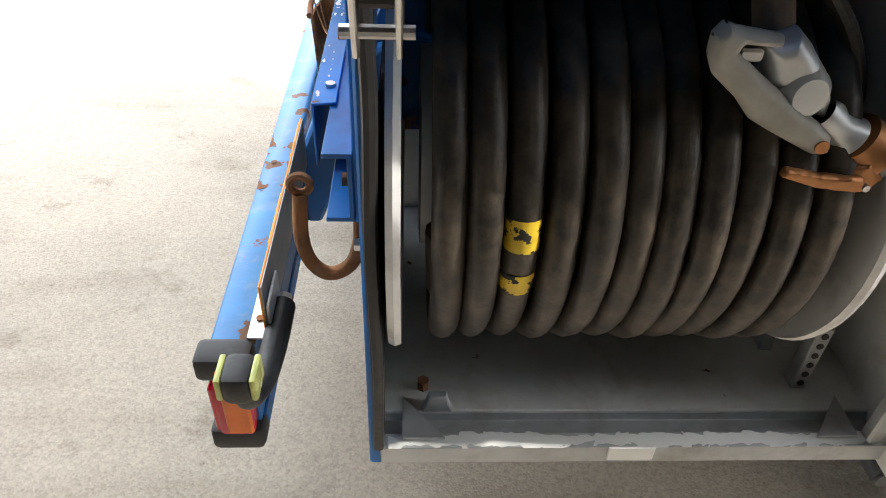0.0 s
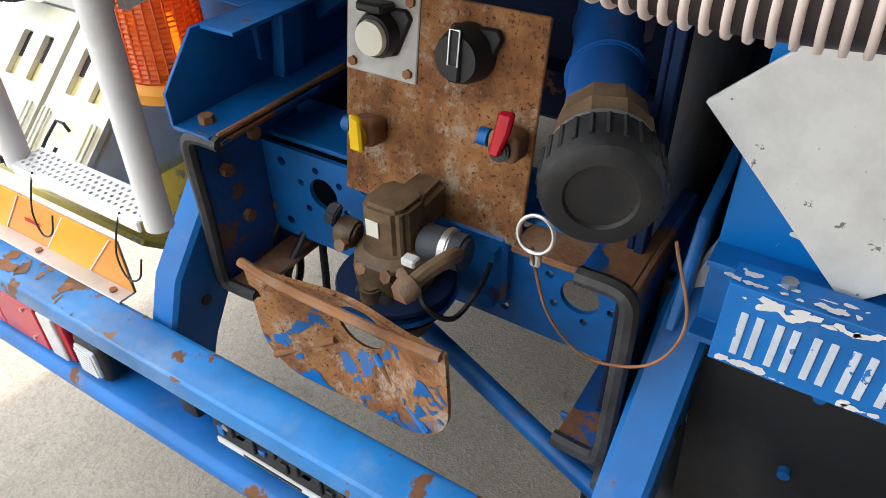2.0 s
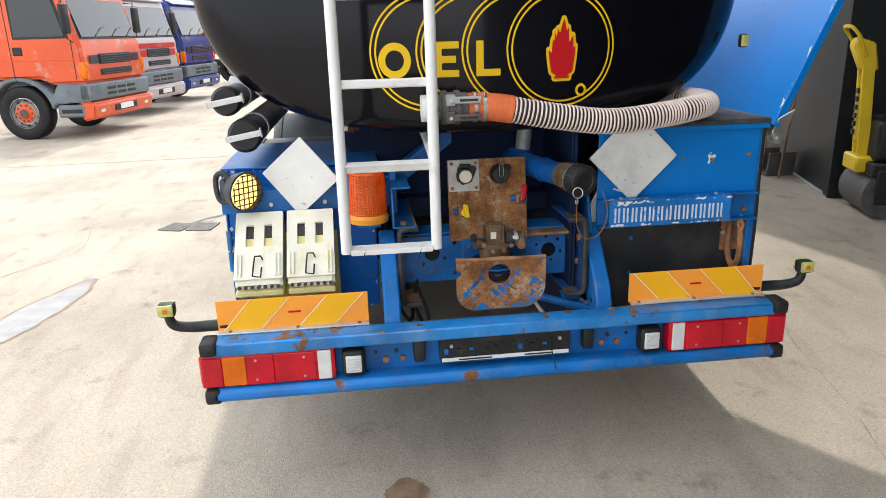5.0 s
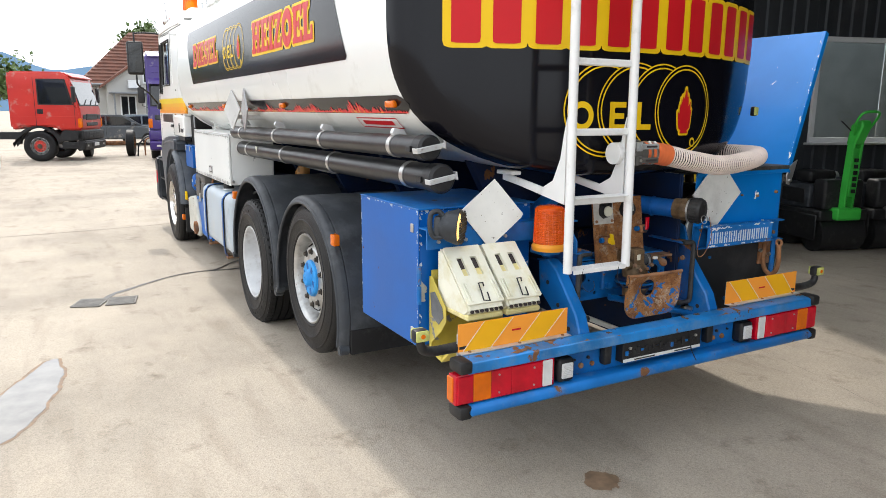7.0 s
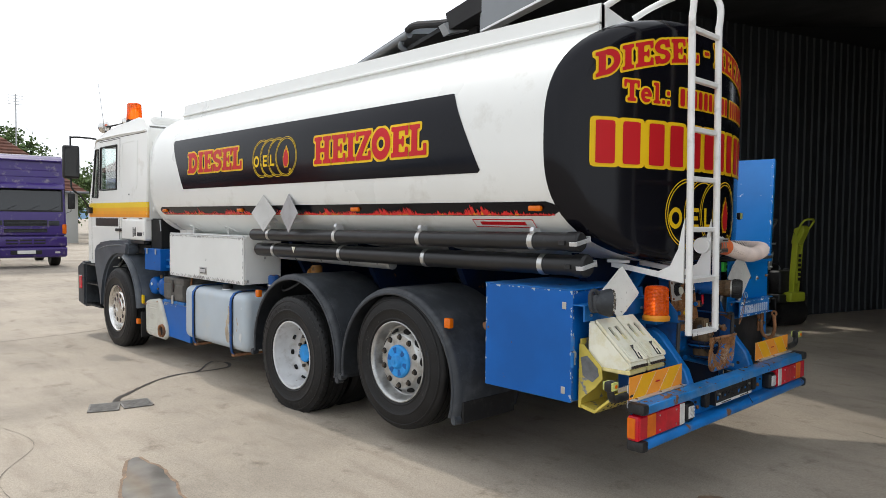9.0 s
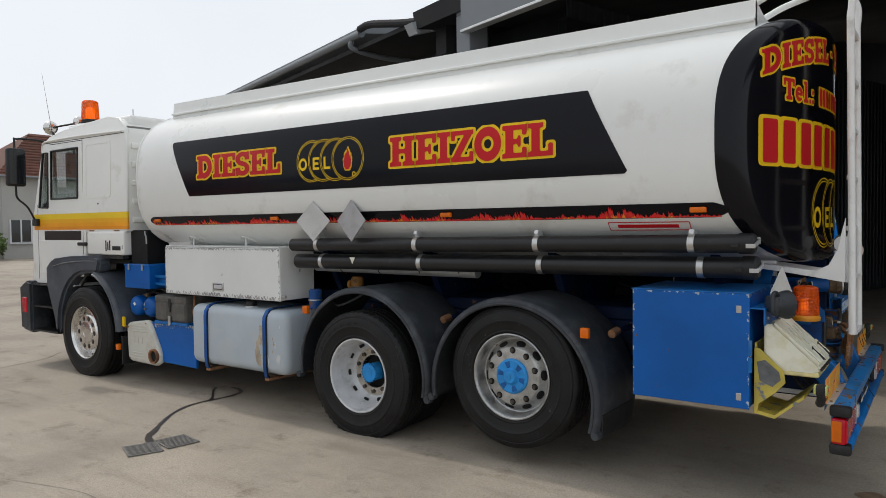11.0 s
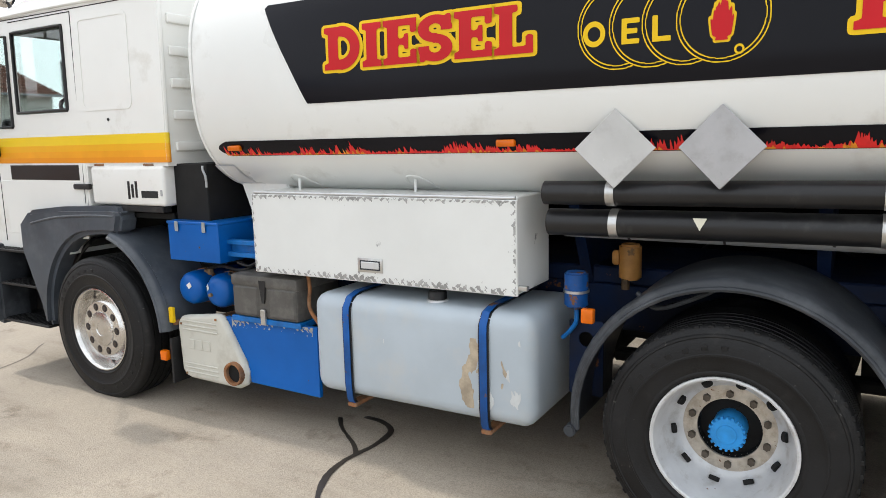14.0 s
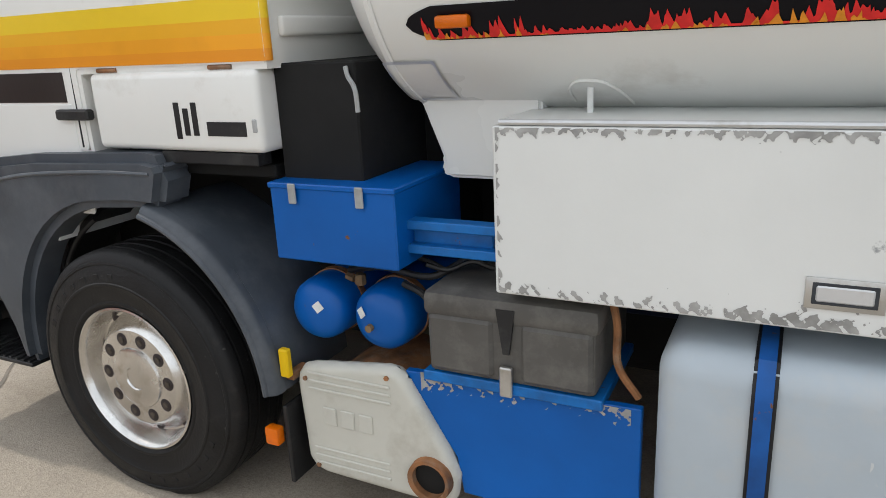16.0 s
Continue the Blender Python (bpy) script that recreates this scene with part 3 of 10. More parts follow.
RHOS = (0.06, 0.2, 0.35, 0.5, 0.62, 0.72, 0.8, 0.86, 0.91, 0.95, 0.98, 1.0)
tank = part("tank", tank_shell([(lambda y: 0.278 + 0.245 * y * y, 1.0)] + [(0.78 + (TX1 - 0.78) * i / 24, 1.0) for i in range(25)] + [(TX1 + 0.58 - end_x(r), r) for r in RHOS[::-1]], close_last=True), M_WHITE, truck, "glossy white oval tank shell with black film lettering")
part("rear_end", tank_shell([((lambda y, r=r: 0.20 + 0.245 * y * y + roll(r)), r) for r in (0.03, 0.12, 0.24, 0.36, 0.48, 0.60, 0.70, 0.78, 0.85, 0.905, 0.925, 0.945, 0.96, 0.975, 0.985, 0.993, 1.0)] + [(lambda y: 0.292 + 0.245 * y * y, 1.003), (lambda y: 0.292 + 0.245 * y * y, 1.0)], close_first=True), M_BLACK_GLOSS, tank, "domed tank end covered in gloss black film")
seam = bmesh.new()
for y, s in ((0.85, 1), (-0.85, -1)):
    prism([(y, 2.84), (y + 0.05 * s, 2.82), (y + 0.02 * s, 3.10), (y - 0.02 * s, 3.10), (y - 0.03 * s, 2.9)], "x", 0.52, 6.50, bm=seam)
    box(0.52, 6.50, y - 0.03 + 0.03 * s, y + 0.03 + 0.03 * s, 2.965, 2.985, 0.004, seam)
prism([(-0.86, 2.86), (0.86, 2.86), (0.86, 3.10), (0.6, 3.05), (-0.6, 3.05), (-0.86, 3.10)], "x", 0.52, 0.55, bm=seam)
prism([(-0.86, 2.86), (0.86, 2.86), (0.86, 3.10), (0.6, 3.05), (-0.6, 3.05), (-0.86, 3.10)], "x", 6.47, 6.50, bm=seam)
part("walkway_coaming", seam, M_WHITE, tank, "raised white rim round the tank's walkway")
walk_ = box(0.56, 6.46, -0.8, 0.8, 2.98, 3.03, 0.005)
for x in (1.6, 3.4, 5.2):
    rod((x, 0, 3.03), (x, 0, 3.09), 0.26, bm=walk_, n=28)
part("walkway", walk_, M_GALV, tank)
part("front_rim", tank_shell([(TX1 - 0.02, 1.002), (TX1 - 0.015, 1.006), (TX1 + 0.0, 1.006), (TX1 + 0.005, 1.002)]), M_WHITE, tank)


def on_side(off):
    """Writing on the left flank: u runs towards the rear from x0."""
    return lambda x0, z0: (lambda u, v: (x0 - u, side_y(z0 + v) + off, z0 + v))


def on_rear(off):
    """Writing on the rear end: u runs from left to right as read from behind."""
    return lambda y0, z0: (lambda u, v: (rear_x(y0 - u, z0 + v) - off, y0 - u, z0 + v))


def banner_field(u, v):
    # leaning ends: the top runs 0.0 to 4.58, the bottom 0.31 to 4.87
    k = 0.31 * (0.56 - v) / 0.56
    return np.maximum(np.maximum(k - u, u - 4.58 - k * 0.93), np.maximum(-v, v - 0.56))


part("banner", field_sheet(banner_field, -0.01, 4.9, -0.002, 0.562, 0.02, on_side(0.003)(6.06, 2.05)), M_BLACK_FILM, tank, "black film banner")
lay_letters(tank, "DIESEL", 0.220, 0.012, 0.016, on_side(0.006)(5.60, 2.218), on_side(0.009)(5.60, 2.218), squeeze=1.205)
lay_letters(tank, "HEIZOEL", 0.228, 0.012, 0.018, on_side(0.006)(3.13, 2.198), on_side(0.009)(3.13, 2.198), squeeze=1.118)


def f_taper(x0, y0, x1, y1, w):
    def f(u, v):
        t = np.clip(((u - x0) * (x1 - x0) + (v - y0) * (y1 - y0)) / ((x1 - x0) ** 2 + (y1 - y0) ** 2), 0, 1)
        return np.hypot(u - x0 - t * (x1 - x0), v - y0 - t * (y1 - y0)) - w * (1 - t) ** 0.8
    return f


FLAME = f_any(f_taper(0.0, -0.34, 0.03, 0.50, 0.17), f_taper(-0.10, -0.32, -0.17, 0.16, 0.11), f_taper(0.10, -0.32, 0.20, 0.22, 0.11), f_taper(-0.03, -0.36, -0.08, 0.34, 0.12), f_taper(-0.13, -0.36, -0.25, -0.02, 0.08), f_taper(0.13, -0.36, 0.25, 0.04, 0.08), f_taper(0.06, -0.2, 0.11, 0.36, 0.08), f_taper(-0.07, -0.2, -0.14, 0.28, 0.06), f_rect(-0.14, -0.52, 0.14, -0.48))


def barrel(parent, r, put_far, put_near, step):
    """A lying barrel drawn in yellow rings, with OEL on it and a flame on its lid; r: the lid's radius; the lid's middle is u = v = 0."""
    centres = [0.0, -0.79, -1.58, -2.37]
    for i, c in enumerate(centres):
        keep = None if i == 0 else (lambda u, v, n=centres[i - 1]: 1.0 - np.hypot(u - n, v))
        for k in (1.0, 0.915):
            f = f_ring(c, 0, k, k, 0.034, keep)
            part("barrel_ring", field_sheet(lambda u, v, f=f: f(u / r, v / r) * r, (c - 1.06) * r, (c + 1.06) * r, -1.06 * r, 1.06 * r, step, put_far), M_YELLOW, parent)
    word = [(f_ring(-2.96, -0.13, 0.22, 0.24, 0.12), -3.3, -2.6), (f_any(f_rect(-2.28, -0.43, -2.15, 0.17), f_rect(-2.28, -0.43, -1.85, -0.31), f_rect(-2.28, -0.19, -1.90, -0.07), f_rect(-2.28, 0.05, -1.85, 0.17)), -2.32, -1.8),
            (f_any(f_rect(-1.55, -0.43, -1.42, 0.17), f_rect(-1.55, -0.43, -1.12, -0.31)), -1.6, -1.05), (f_ring(0.38, -0.74, 0.085, 0.09, 0.045), 0.2, 0.55)]
    for f, a, b in word:
        part("letter", field_sheet(lambda u, v, f=f: f(u / r, v / r) * r, a * r, b * r, -0.95 * r, 0.22 * r, step * 0.7, put_far), M_YELLOW, parent)
    for k, mat, put in ((0.05, M_YELLOW, put_far), (0.0, M_RED, put_near)):
        part("flame", field_sheet(lambda u, v: (FLAME(u / r, v / r) - k) * r, -0.5 * r, 0.5 * r, -0.75 * r, 0.68 * r, step * 0.7, put), mat, parent)


barrel(tank, 0.177, on_side(0.006)(3.585, 2.295), on_side(0.009)(3.585, 2.295), 0.006)
barrel(tank, 0.228, on_rear(0.004)(-0.278, 1.791), on_rear(0.007)(-0.278, 1.791), 0.006)

# flame strip along the flank
def tongues(u, seed, low, high, wide, count):
    """Height of a row of pointed flames at u."""
    r = random.Random(seed)
    h = np.full(np.shape(u), low * 0.6)
    for _ in range(count):
        at, w, lean = r.uniform(0.03, 5.9), wide * r.uniform(0.5, 1.5), r.uniform(0.15, 0.85)
        clump = 0.5 + 0.30 * math.sin(at * 7.3 + 1) + 0.30 * math.sin(at * 17.9 + 2)
        tall = low + (high - low) * r.random() ** 1.3 * max(0.12, min(1.0, clump))
        k = np.where(u < at, 1 - (at - u) / (w * lean), 1 - (u - at) / (w * (1 - lean)))
        h = np.maximum(h, tall * np.clip(k, 0, 1) ** 1.25)
    return h


def strip_field(u, v):
    end = np.minimum(u, 5.95 - u)
    return np.maximum(np.abs(v - 0.045) - 0.045 * np.clip(end / 0.09, 0, 1) ** 0.5, -end)


M_FLAME_RED = material("bright_red_flame_film", (0.72, 0.022, 0.022), 0.35, tone=0.15, size=20, bump=0.0)
strip = part("flame_strip", field_sheet(strip_field, 0.0, 5.95, -0.005, 0.095, 0.015, on_side(0.003)(6.55, 1.765)), M_BLACK_FILM, tank, "black strip with red flames")
for nm, mat, seed, low, high, wide, count, off in (("flame_band", M_FLAME_RED, 3, 0.014, 0.080, 0.026, 900, 0.006), ("flame_core", M_FLAME, 8, 0.000, 0.040, 0.022, 420, 0.008)):
    fl = part(nm, field_sheet(lambda u, v: np.maximum(np.maximum(v - tongues(u, seed, low, high, wide, count), 0.003 - v), np.maximum(0.05 - u, u - 5.9)), 0.0, 5.95, 0.0, 0.085, 0.0035, on_side(off)(6.55, 1.765)), mat, strip)
    tagged(fl, "", "", "", "stuff")
for x in (6.40, 4.57, 2.65, 0.78):
    b = box(x - 0.05, x + 0.05, side_y(1.81), side_y(1.81) + 0.03, 1.795, 1.83, 0.008, seg=2)
    lamp = part("side_marker", b, M_LENS_O, tank, "small orange marker lamp")
for x in (6.06, 5.21, 2.05, 1.15):          # pressed rims on the lower flank, each with a drain pipe
    rim_ = smooth_path([(x + 0.085, side_y(1.575) + 0.002, 1.575), (x + 0.08, side_y(1.615) + 0.003, 1.615), (x + 0.045, side_y(1.640) + 0.003, 1.640), (x - 0.02, side_y(1.636) + 0.003, 1.636), (x - 0.06, side_y(1.605) + 0.003, 1.605), (x - 0.08, side_y(1.565) + 0.002, 1.565)], 5)
    part("pressed_rim", tube(rim_, 0.0055, 6), M_WHITE, tank)
    part("drain_pipe", rod((x + 0.02, side_y(1.62) - 0.004, 1.62), (x + 0.02, side_y(1.62) - 0.004, 1.535), 0.009, n=10), M_WHITE, tank)
# maker's plate in red outline with a bar of writing
part("maker_plate", field_sheet(lambda u, v: f_rect(0, 0, 0.55, 0.07)(u, v), 0, 0.55, 0, 0.07, 0.02, on_side(0.003)(1.39, 1.68)), M_SIGN, tank)
part("maker_writing", field_sheet(lambda u, v: np.minimum(np.abs(f_rect(0.01, 0.01, 0.54, 0.06)(u, v)) - 0.003, f_rect(0.07, 0.024, 0.47, 0.046)(u, v)), 0, 0.55, 0, 0.07, 0.005, on_side(0.005)(1.39, 1.68)), M_RED, tank)

# rear lettering
def arched(off):
    return lambda u, v: (lambda y, z: (rear_x(y, z) - off, y, z))(1.02 - u * (1 - 0.10 * (v - 0.1)), 2.605 + v + 0.185 * (1 - ((1.02 - u) / 1.02) ** 2))


lay_letters(tank, "DIESEL - HEIZOEL", 0.150, 0.012, 0.013, arched(0.004), arched(0.007), squeeze=1.17, step=0.010)
wide = lay_letters(tank, "Tel.:", 0.13, 0.01, 0.011, on_rear(0.004)(0.835, 2.482), on_rear(0.007)(0.835, 2.482), step=0.008)
lay_letters(tank, "##### ####", 0.118, 0.016, 0.011, on_rear(0.004)(0.835 - wide - 0.09, 2.482), on_rear(0.007)(0.835 - wide - 0.09, 2.482), squeeze=1.33, step=0.012)
lay_letters(tank, "######", 0.275, 0.05, 0.022, on_rear(0.004)(1.022, 2.085), on_rear(0.007)(1.022, 2.085), squeeze=1.57, step=0.02)

# ---- ladder ----
ladder = part("ladder", rod((0.010, 0.63, 1.045), (0.034, 0.63, 2.98), 0.0215, n=20, bevel=0.002), M_LADDER, truck, "white steel ladder at the tank's rear")
part("stringer", rod((0.010, 0.275, 1.045), (0.034, 0.275, 2.98), 0.0215, n=20, bevel=0.002), M_LADDER, ladder)
for z in (1.375, 1.69, 2.0, 2.3, 2.6, 2.9):
    part("rung", box(0.018, 0.05, 0.28, 0.62, z - 0.016, z + 0.016, 0.005), M_LADDER, ladder)
def tread_field(u, v):
    """A strip with four staggered rows of small holes."""
    d = np.full(np.shape(u), 9.0)
    for k in range(4):
        d = np.minimum(d, np.hypot((u + 0.0075 * (k % 2)) % 0.015 - 0.0075, v - 0.011 - 0.011 * k) - 0.0036)
    return np.maximum(f_rect(0, 0, 0.32, 0.055)(u, v), -d)


for z, out in ((1.060, 0.012), (1.393, 0.0)):
    tread = field_sheet(tread_field, -0.001, 0.321, -0.001, 0.056, 0.0026, lambda u, v: (-0.012 + v + out * 0.2, 0.293 + u, z + 0.10 * v))
    thicken(tread, 0.003)
    tagged(part("tread", tread, M_LADDER, ladder), "perforated tread")
part("step_lip", box(-0.014, -0.008, 0.293, 0.613, 1.040, 1.060, 0.002), M_LADDER, ladder)
for y in (0.555, 0.335):
    part("loose_wire", tube(smooth_path([(-0.011, y, 1.062), (-0.018, y + 0.012, 1.03), (-0.030, y + 0.016, 0.985), (-0.040, y - 0.012, 0.958), (-0.040, y - 0.045, 0.972), (-0.030, y - 0.050, 1.005)], 6), 0.0016, 6), M_BLACK, ladder)
for y in (0.63, 0.27):
    part("handrail", tube(smooth_path([(0.035, y, 2.95), (0.03, y, 3.10), (0.09, y + 0.02, 3.20), (0.22, y + 0.06, 3.22), (0.42, y + 0.12, 3.16), (0.55, y + 0.17, 3.09)], 6), 0.021, 12), M_LADDER, ladder)
    part("ladder_bracket", prism([(0.05, 1.36), (0.40, 1.415), (0.56, 1.435), (0.56, 1.47), (0.40, 1.45), (0.22, 1.425), (0.14, 1.465), (0.09, 1.57), (0.07, 1.68), (0.05, 1.76)], "y", y - 0.012 if y > 0.5 else y - 0.005, y + 0.005 if y > 0.5 else y + 0.012, 0.002), M_LADDER, ladder)
    part("bracket_pad", box(0.44, 0.58, y - 0.03, y + 0.03, 1.465, 1.485, 0.004), M_LADDER, ladder)

# ---- hose tubes along the left flank ----
for y, z, r, end, last in ((1.105, 1.590, 0.057, 0.495, 0.83), (1.042, 1.442, 0.066, 0.488, 0.79)):
    pipe = part("hose_tube", lathe([(0, 0.0), (r, 0.0), (r, 4.39 - end), (0, 4.39 - end)], (end, y, z), (1, 0, 0), 28), M_PIPE, truck, "long black plastic hose tube")
    part("end_cap", lathe([(0, -0.02), (r * 0.9, -0.02), (r * 1.1, -0.005), (r * 1.1, 0.07), (r, 0.07)], (end - 0.01, y, z), (1, 0, 0), 28), M_BLACK, pipe)
    bar = bmesh.new()
    box(end - 0.042, end - 0.032, y - 0.070, y + 0.075, z - 0.013, z + 0.013, 0.002, bar)
    box(end - 0.042, end - 0.010, y - 0.076, y - 0.070, z - 0.020, z + 0.022, 0.002, bar)
    box(end - 0.042, end + 0.010, y + 0.075, y + 0.080, z - 0.013, z + 0.013, 0.002, bar)
    bar.transform(Matrix.Translation((0, y, z)) @ Matrix.Rotation(radians(-10), 4, "X") @ Matrix.Translation((0, -y, -z)))
    part("latch_bar", bar, M_ALU, pipe, "folded aluminium latch bar")
    for u, v in ((-0.055, 0.004), (-0.02, 0.002), (0.055, -0.006)):
        part("latch_rivet", rod((end - 0.046, y + u, z + v), (end - 0.040, y + u, z + v), 0.004, n=8), M_STEEL, pipe)
    part("cap_catch", box(end + 0.05, end + 0.095, y + r * 1.08, y + r * 1.08 + 0.012, z - 0.022, z + 0.008, 0.003), M_BLACK, pipe)
    for x in (4.06, 2.97, 1.90, last):
        part("clamp", lathe([(r, -0.02), (r + 0.004, -0.02), (r + 0.004, 0.02), (r, 0.02)], (x, y, z), (1, 0, 0), 28), M_STEEL, pipe)
    for o in (pipe, *pipe.children):      # the tubes fall a little towards the cab
        for v in o.data.vertices:
            v.co.z -= 0.0095 * (v.co.x - 2.4)
for x in (4.06, 2.97, 1.90, 0.83):
    part("tube_hanger", prism([(1.05, 1.640), (1.12, 1.640), (1.145, 1.668), (1.13, 1.695), (1.07, 1.685)], "x", x - 0.016, x + 0.016, 0.003), M_ALU, truck)
part("warning_sticker", prism([(3.70, 1.470), (3.64, 1.470), (3.67, 1.415)], "y", 1.1040, 1.1095), M_CHOCK, truck)

M_SIGN_GREY = material("dull_white_placard", (0.52, 0.52, 0.51), 0.5, tone=0.08, size=4, dust=((0.35, 0.34, 0.33), 0.25))
# ---- aluminium placards on the flank ----
for x, mat, tilt in ((4.02, M_SIGN_GREY, 10), (3.575, M_ALU_SIGN, -6)):
    b = prism([(-0.175, 0), (-0.15, -0.025), (-0.025, -0.15), (0, -0.175), (0.175, 0), (0, 0.175)], "y", -0.006, 0.006, 0.002)
    for u, v in ((0.05, 0.05), (-0.05, -0.05), (0.05, -0.05), (-0.05, 0.05), (0.0, -0.11), (0.02, 0.12)):
        rod((u, 0.006, v), (u, 0.009, v), 0.006, bm=b, n=8)
    b.transform(Matrix.Translation((x, 1.215, 1.78)) @ Matrix.Rotation(radians(tilt), 4, "Z"))
    part("placard", b, mat, truck, "square aluminium placard set on its corner")
    part("placard_bracket", box(x - 0.02, x + 0.02, 1.05, 1.205, 1.70, 1.735, 0.003), M_ALU, truck)

# ---- white locker, fuel tank, box, battery case, silencer ----
locker = part("locker", box(4.525, 6.29, 0.72, 1.135, 1.055, 1.55, 0.006), M_BOX, truck, "white sheet-metal locker with flaking paint")
part("locker_lid", box(4.52, 6.30, 1.137, 1.157, 1.05, 1.535, 0.005), M_BOX, locker)
part("hinge", rod((4.53, 1.148, 1.545), (6.28, 1.148, 1.545), 0.009, n=8), M_ALU, locker)
# bare metal showing through along the lid's edges
def flake(u, v):
    w = np.zeros_like(u)
    for k, (a, b, c) in enumerate(((7, 5, 1), (17, 13, 2), (41, 37, 3), (90, 83, 4))):
        w = w + (np.sin(u * a + 1.7 * np.sin(v * b + c)) + np.sin(v * b * 1.1 + 1.3 * np.sin(u * a * 0.7 + c))) * (0.5 ** k)
    return w
def flake_field(u, v):
    e = np.minimum(np.minimum(u * 3.0, (1.77 - u) * 1.7), np.minimum(v * 1.0, (0.485 - v) * 1.5))
    return e - 0.006 - 0.008 * flake(u * 0.9 + 3, v * 0.9) - 0.010 * flake(u * 8 + 1, v * 8) - 0.016 * flake(u * 23 + 1, v * 23 + 2)
tagged(part("bare_patch", field_sheet(flake_field, 0.004, 1.768, 0.004, 0.48, 0.0032, lambda u, v: (6.294 - u, 1.1585, 1.052 + v)), M_BARE, locker), "flaked edge of bare metal", "", "", "stuff")
h = box(5.33, 5.50, 1.157, 1.163, 1.11, 1.19, 0.012, seg=2)
part("lid_handle", h, M_STEEL, locker, "recessed metal lid handle")
part("handle_recess", box(5.345, 5.485, 1.160, 1.1645, 1.122, 1.178, 0.008), M_PLASTIC, locker)
part("handle_grip", box(5.354, 5.476, 1.160, 1.168, 1.130, 1.170, 0.008), M_ALU, locker)
part("locker_latch", box(4.47, 4.53, 1.12, 1.15, 1.08, 1.105, 0.004), M_STEEL, locker)

M_STRAP = material("rusty_deep_blue_strap", (0.003, 0.07, 0.27), 0.5, tone=0.3, size=6, wear=(RUST, 0.52, 9))
fuel = part("fuel_tank", box(4.42, 5.835, 0.52, 1.195, 0.365, 0.965, 0.085, seg=5), M_FUEL, truck, "pale grey-blue fuel tank with brown stains")
part("fuel_cap", lathe([(0, 0.05), (0.045, 0.05), (0.052, 0.04), (0.052, 0.0)], (5.04, 1.06, 0.972), (0, 0, 1), 24), M_BLACK, fuel, "black round fuel cap")
part("filler_neck", lathe([(0.062, 0.0), (0.06, 0.012), (0.05, 0.014)], (5.04, 1.06, 0.962), (0, 0, 1), 24), M_ALU, fuel)
for x in (5.565, 4.69):
    path = [(x, 0.55, 0.975), (x, 1.08, 0.975), (x, 1.16, 0.955), (x, 1.2, 0.90), (x, 1.206, 0.85), (x, 1.206, 0.45), (x, 1.195, 0.36), (x, 1.17, 0.33)]
    for w, off, mat, nm in ((0.030, 0.0, M_BLACK, "rubber_pad"), (0.021, 0.013, M_STRAP, "strap")):
        b = bmesh.new()
        rows = []
        for (a, y, z) in path:
            k = 1 + off / 0.6
            rows.append([b.verts.new((a + s * w, 0.86 + (y - 0.86) * k, 0.665 + (z - 0.665) * k)) for s in (-1, 1)])
        for s, t in zip(rows, rows[1:]):
            b.faces.new((s[0], s[1], t[1], t[0]))
        thicken(b, 0.004)
        part(nm, b, mat, fuel, "blue steel strap with rust" if nm == "strap" else "")
    part("strap_bolt", (lambda b: rod((x, 1.17, 0.30), (x, 1.17, 0.36), 0.012, bm=b) and box(x - 0.03, x + 0.03, 0.6, 1.19, 0.305, 0.33, 0.004, b))(bmesh.new()), M_RUST, fuel)
M_STAIN_B = material("brown_stain", (0.41, 0.34, 0.25), 0.55, tone=0.25, size=14)
M_SCUFF = material("pale_scuffed_paint", (0.56, 0.58, 0.58), 0.5, tone=0.1, size=10)
for x0, x1, z0, z1, mat, cut, k in ((4.715, 4.88, 0.44, 0.82, M_STAIN_B, 0.55, 1), (4.50, 4.665, 0.45, 0.84, M_STAIN_B, 0.75, 5), (4.70, 4.88, 0.52, 0.86, M_SCUFF, 1.15, 2), (4.46, 4.66, 0.42, 0.88, M_SCUFF, 0.85, 3), (5.14, 5.32, 0.62, 0.86, M_SCUFF, 1.45, 4), (4.52, 4.74, 0.40, 0.55, M_SCUFF, 1.1, 7)):
    w, h = x1 - x0, z1 - z0
    tagged(part("worn_patch", field_sheet(lambda u, v: cut + 1.6 * np.hypot((u / w - 0.5) * 1.7, (v / h - 0.5) * 1.7) ** 2 - flake(u * 3 + k, v * 1.2 + k) - 0.5, 0, w, 0, h, 0.004, lambda u, v: (x0 + u, 1.1955 + 0.0004 * k, z0 + v)), mat, fuel), "worn patch in the paint", "", "", "stuff")
tool = part("tool_box", box(6.64, 7.12, 0.65, 1.13, 1.07, 1.335, 0.005), M_BLUE_CLEAN, truck, "small blue steel box with two latches")
part("box_lid", box(6.635, 7.125, 0.645, 1.137, 1.318, 1.337, 0.004), M_BLUE_CLEAN, tool)
for x in (7.02, 6.76):
    part("latch", box(x - 0.015, x + 0.015, 1.137, 1.146, 1.27, 1.338, 0.003), M_GALV, tool)
part("bracket", (lambda b: [box(6.3, 6.66, 1.0, 1.06, z, z + 0.03, 0.004, b) for z in (1.11, 1.19)] and b)(bmesh.new()), M_BLUE, truck)
part("bracket", box(6.36, 6.64, 1.0, 1.02, 1.10, 1.22, 0.004), M_BLUE, truck)
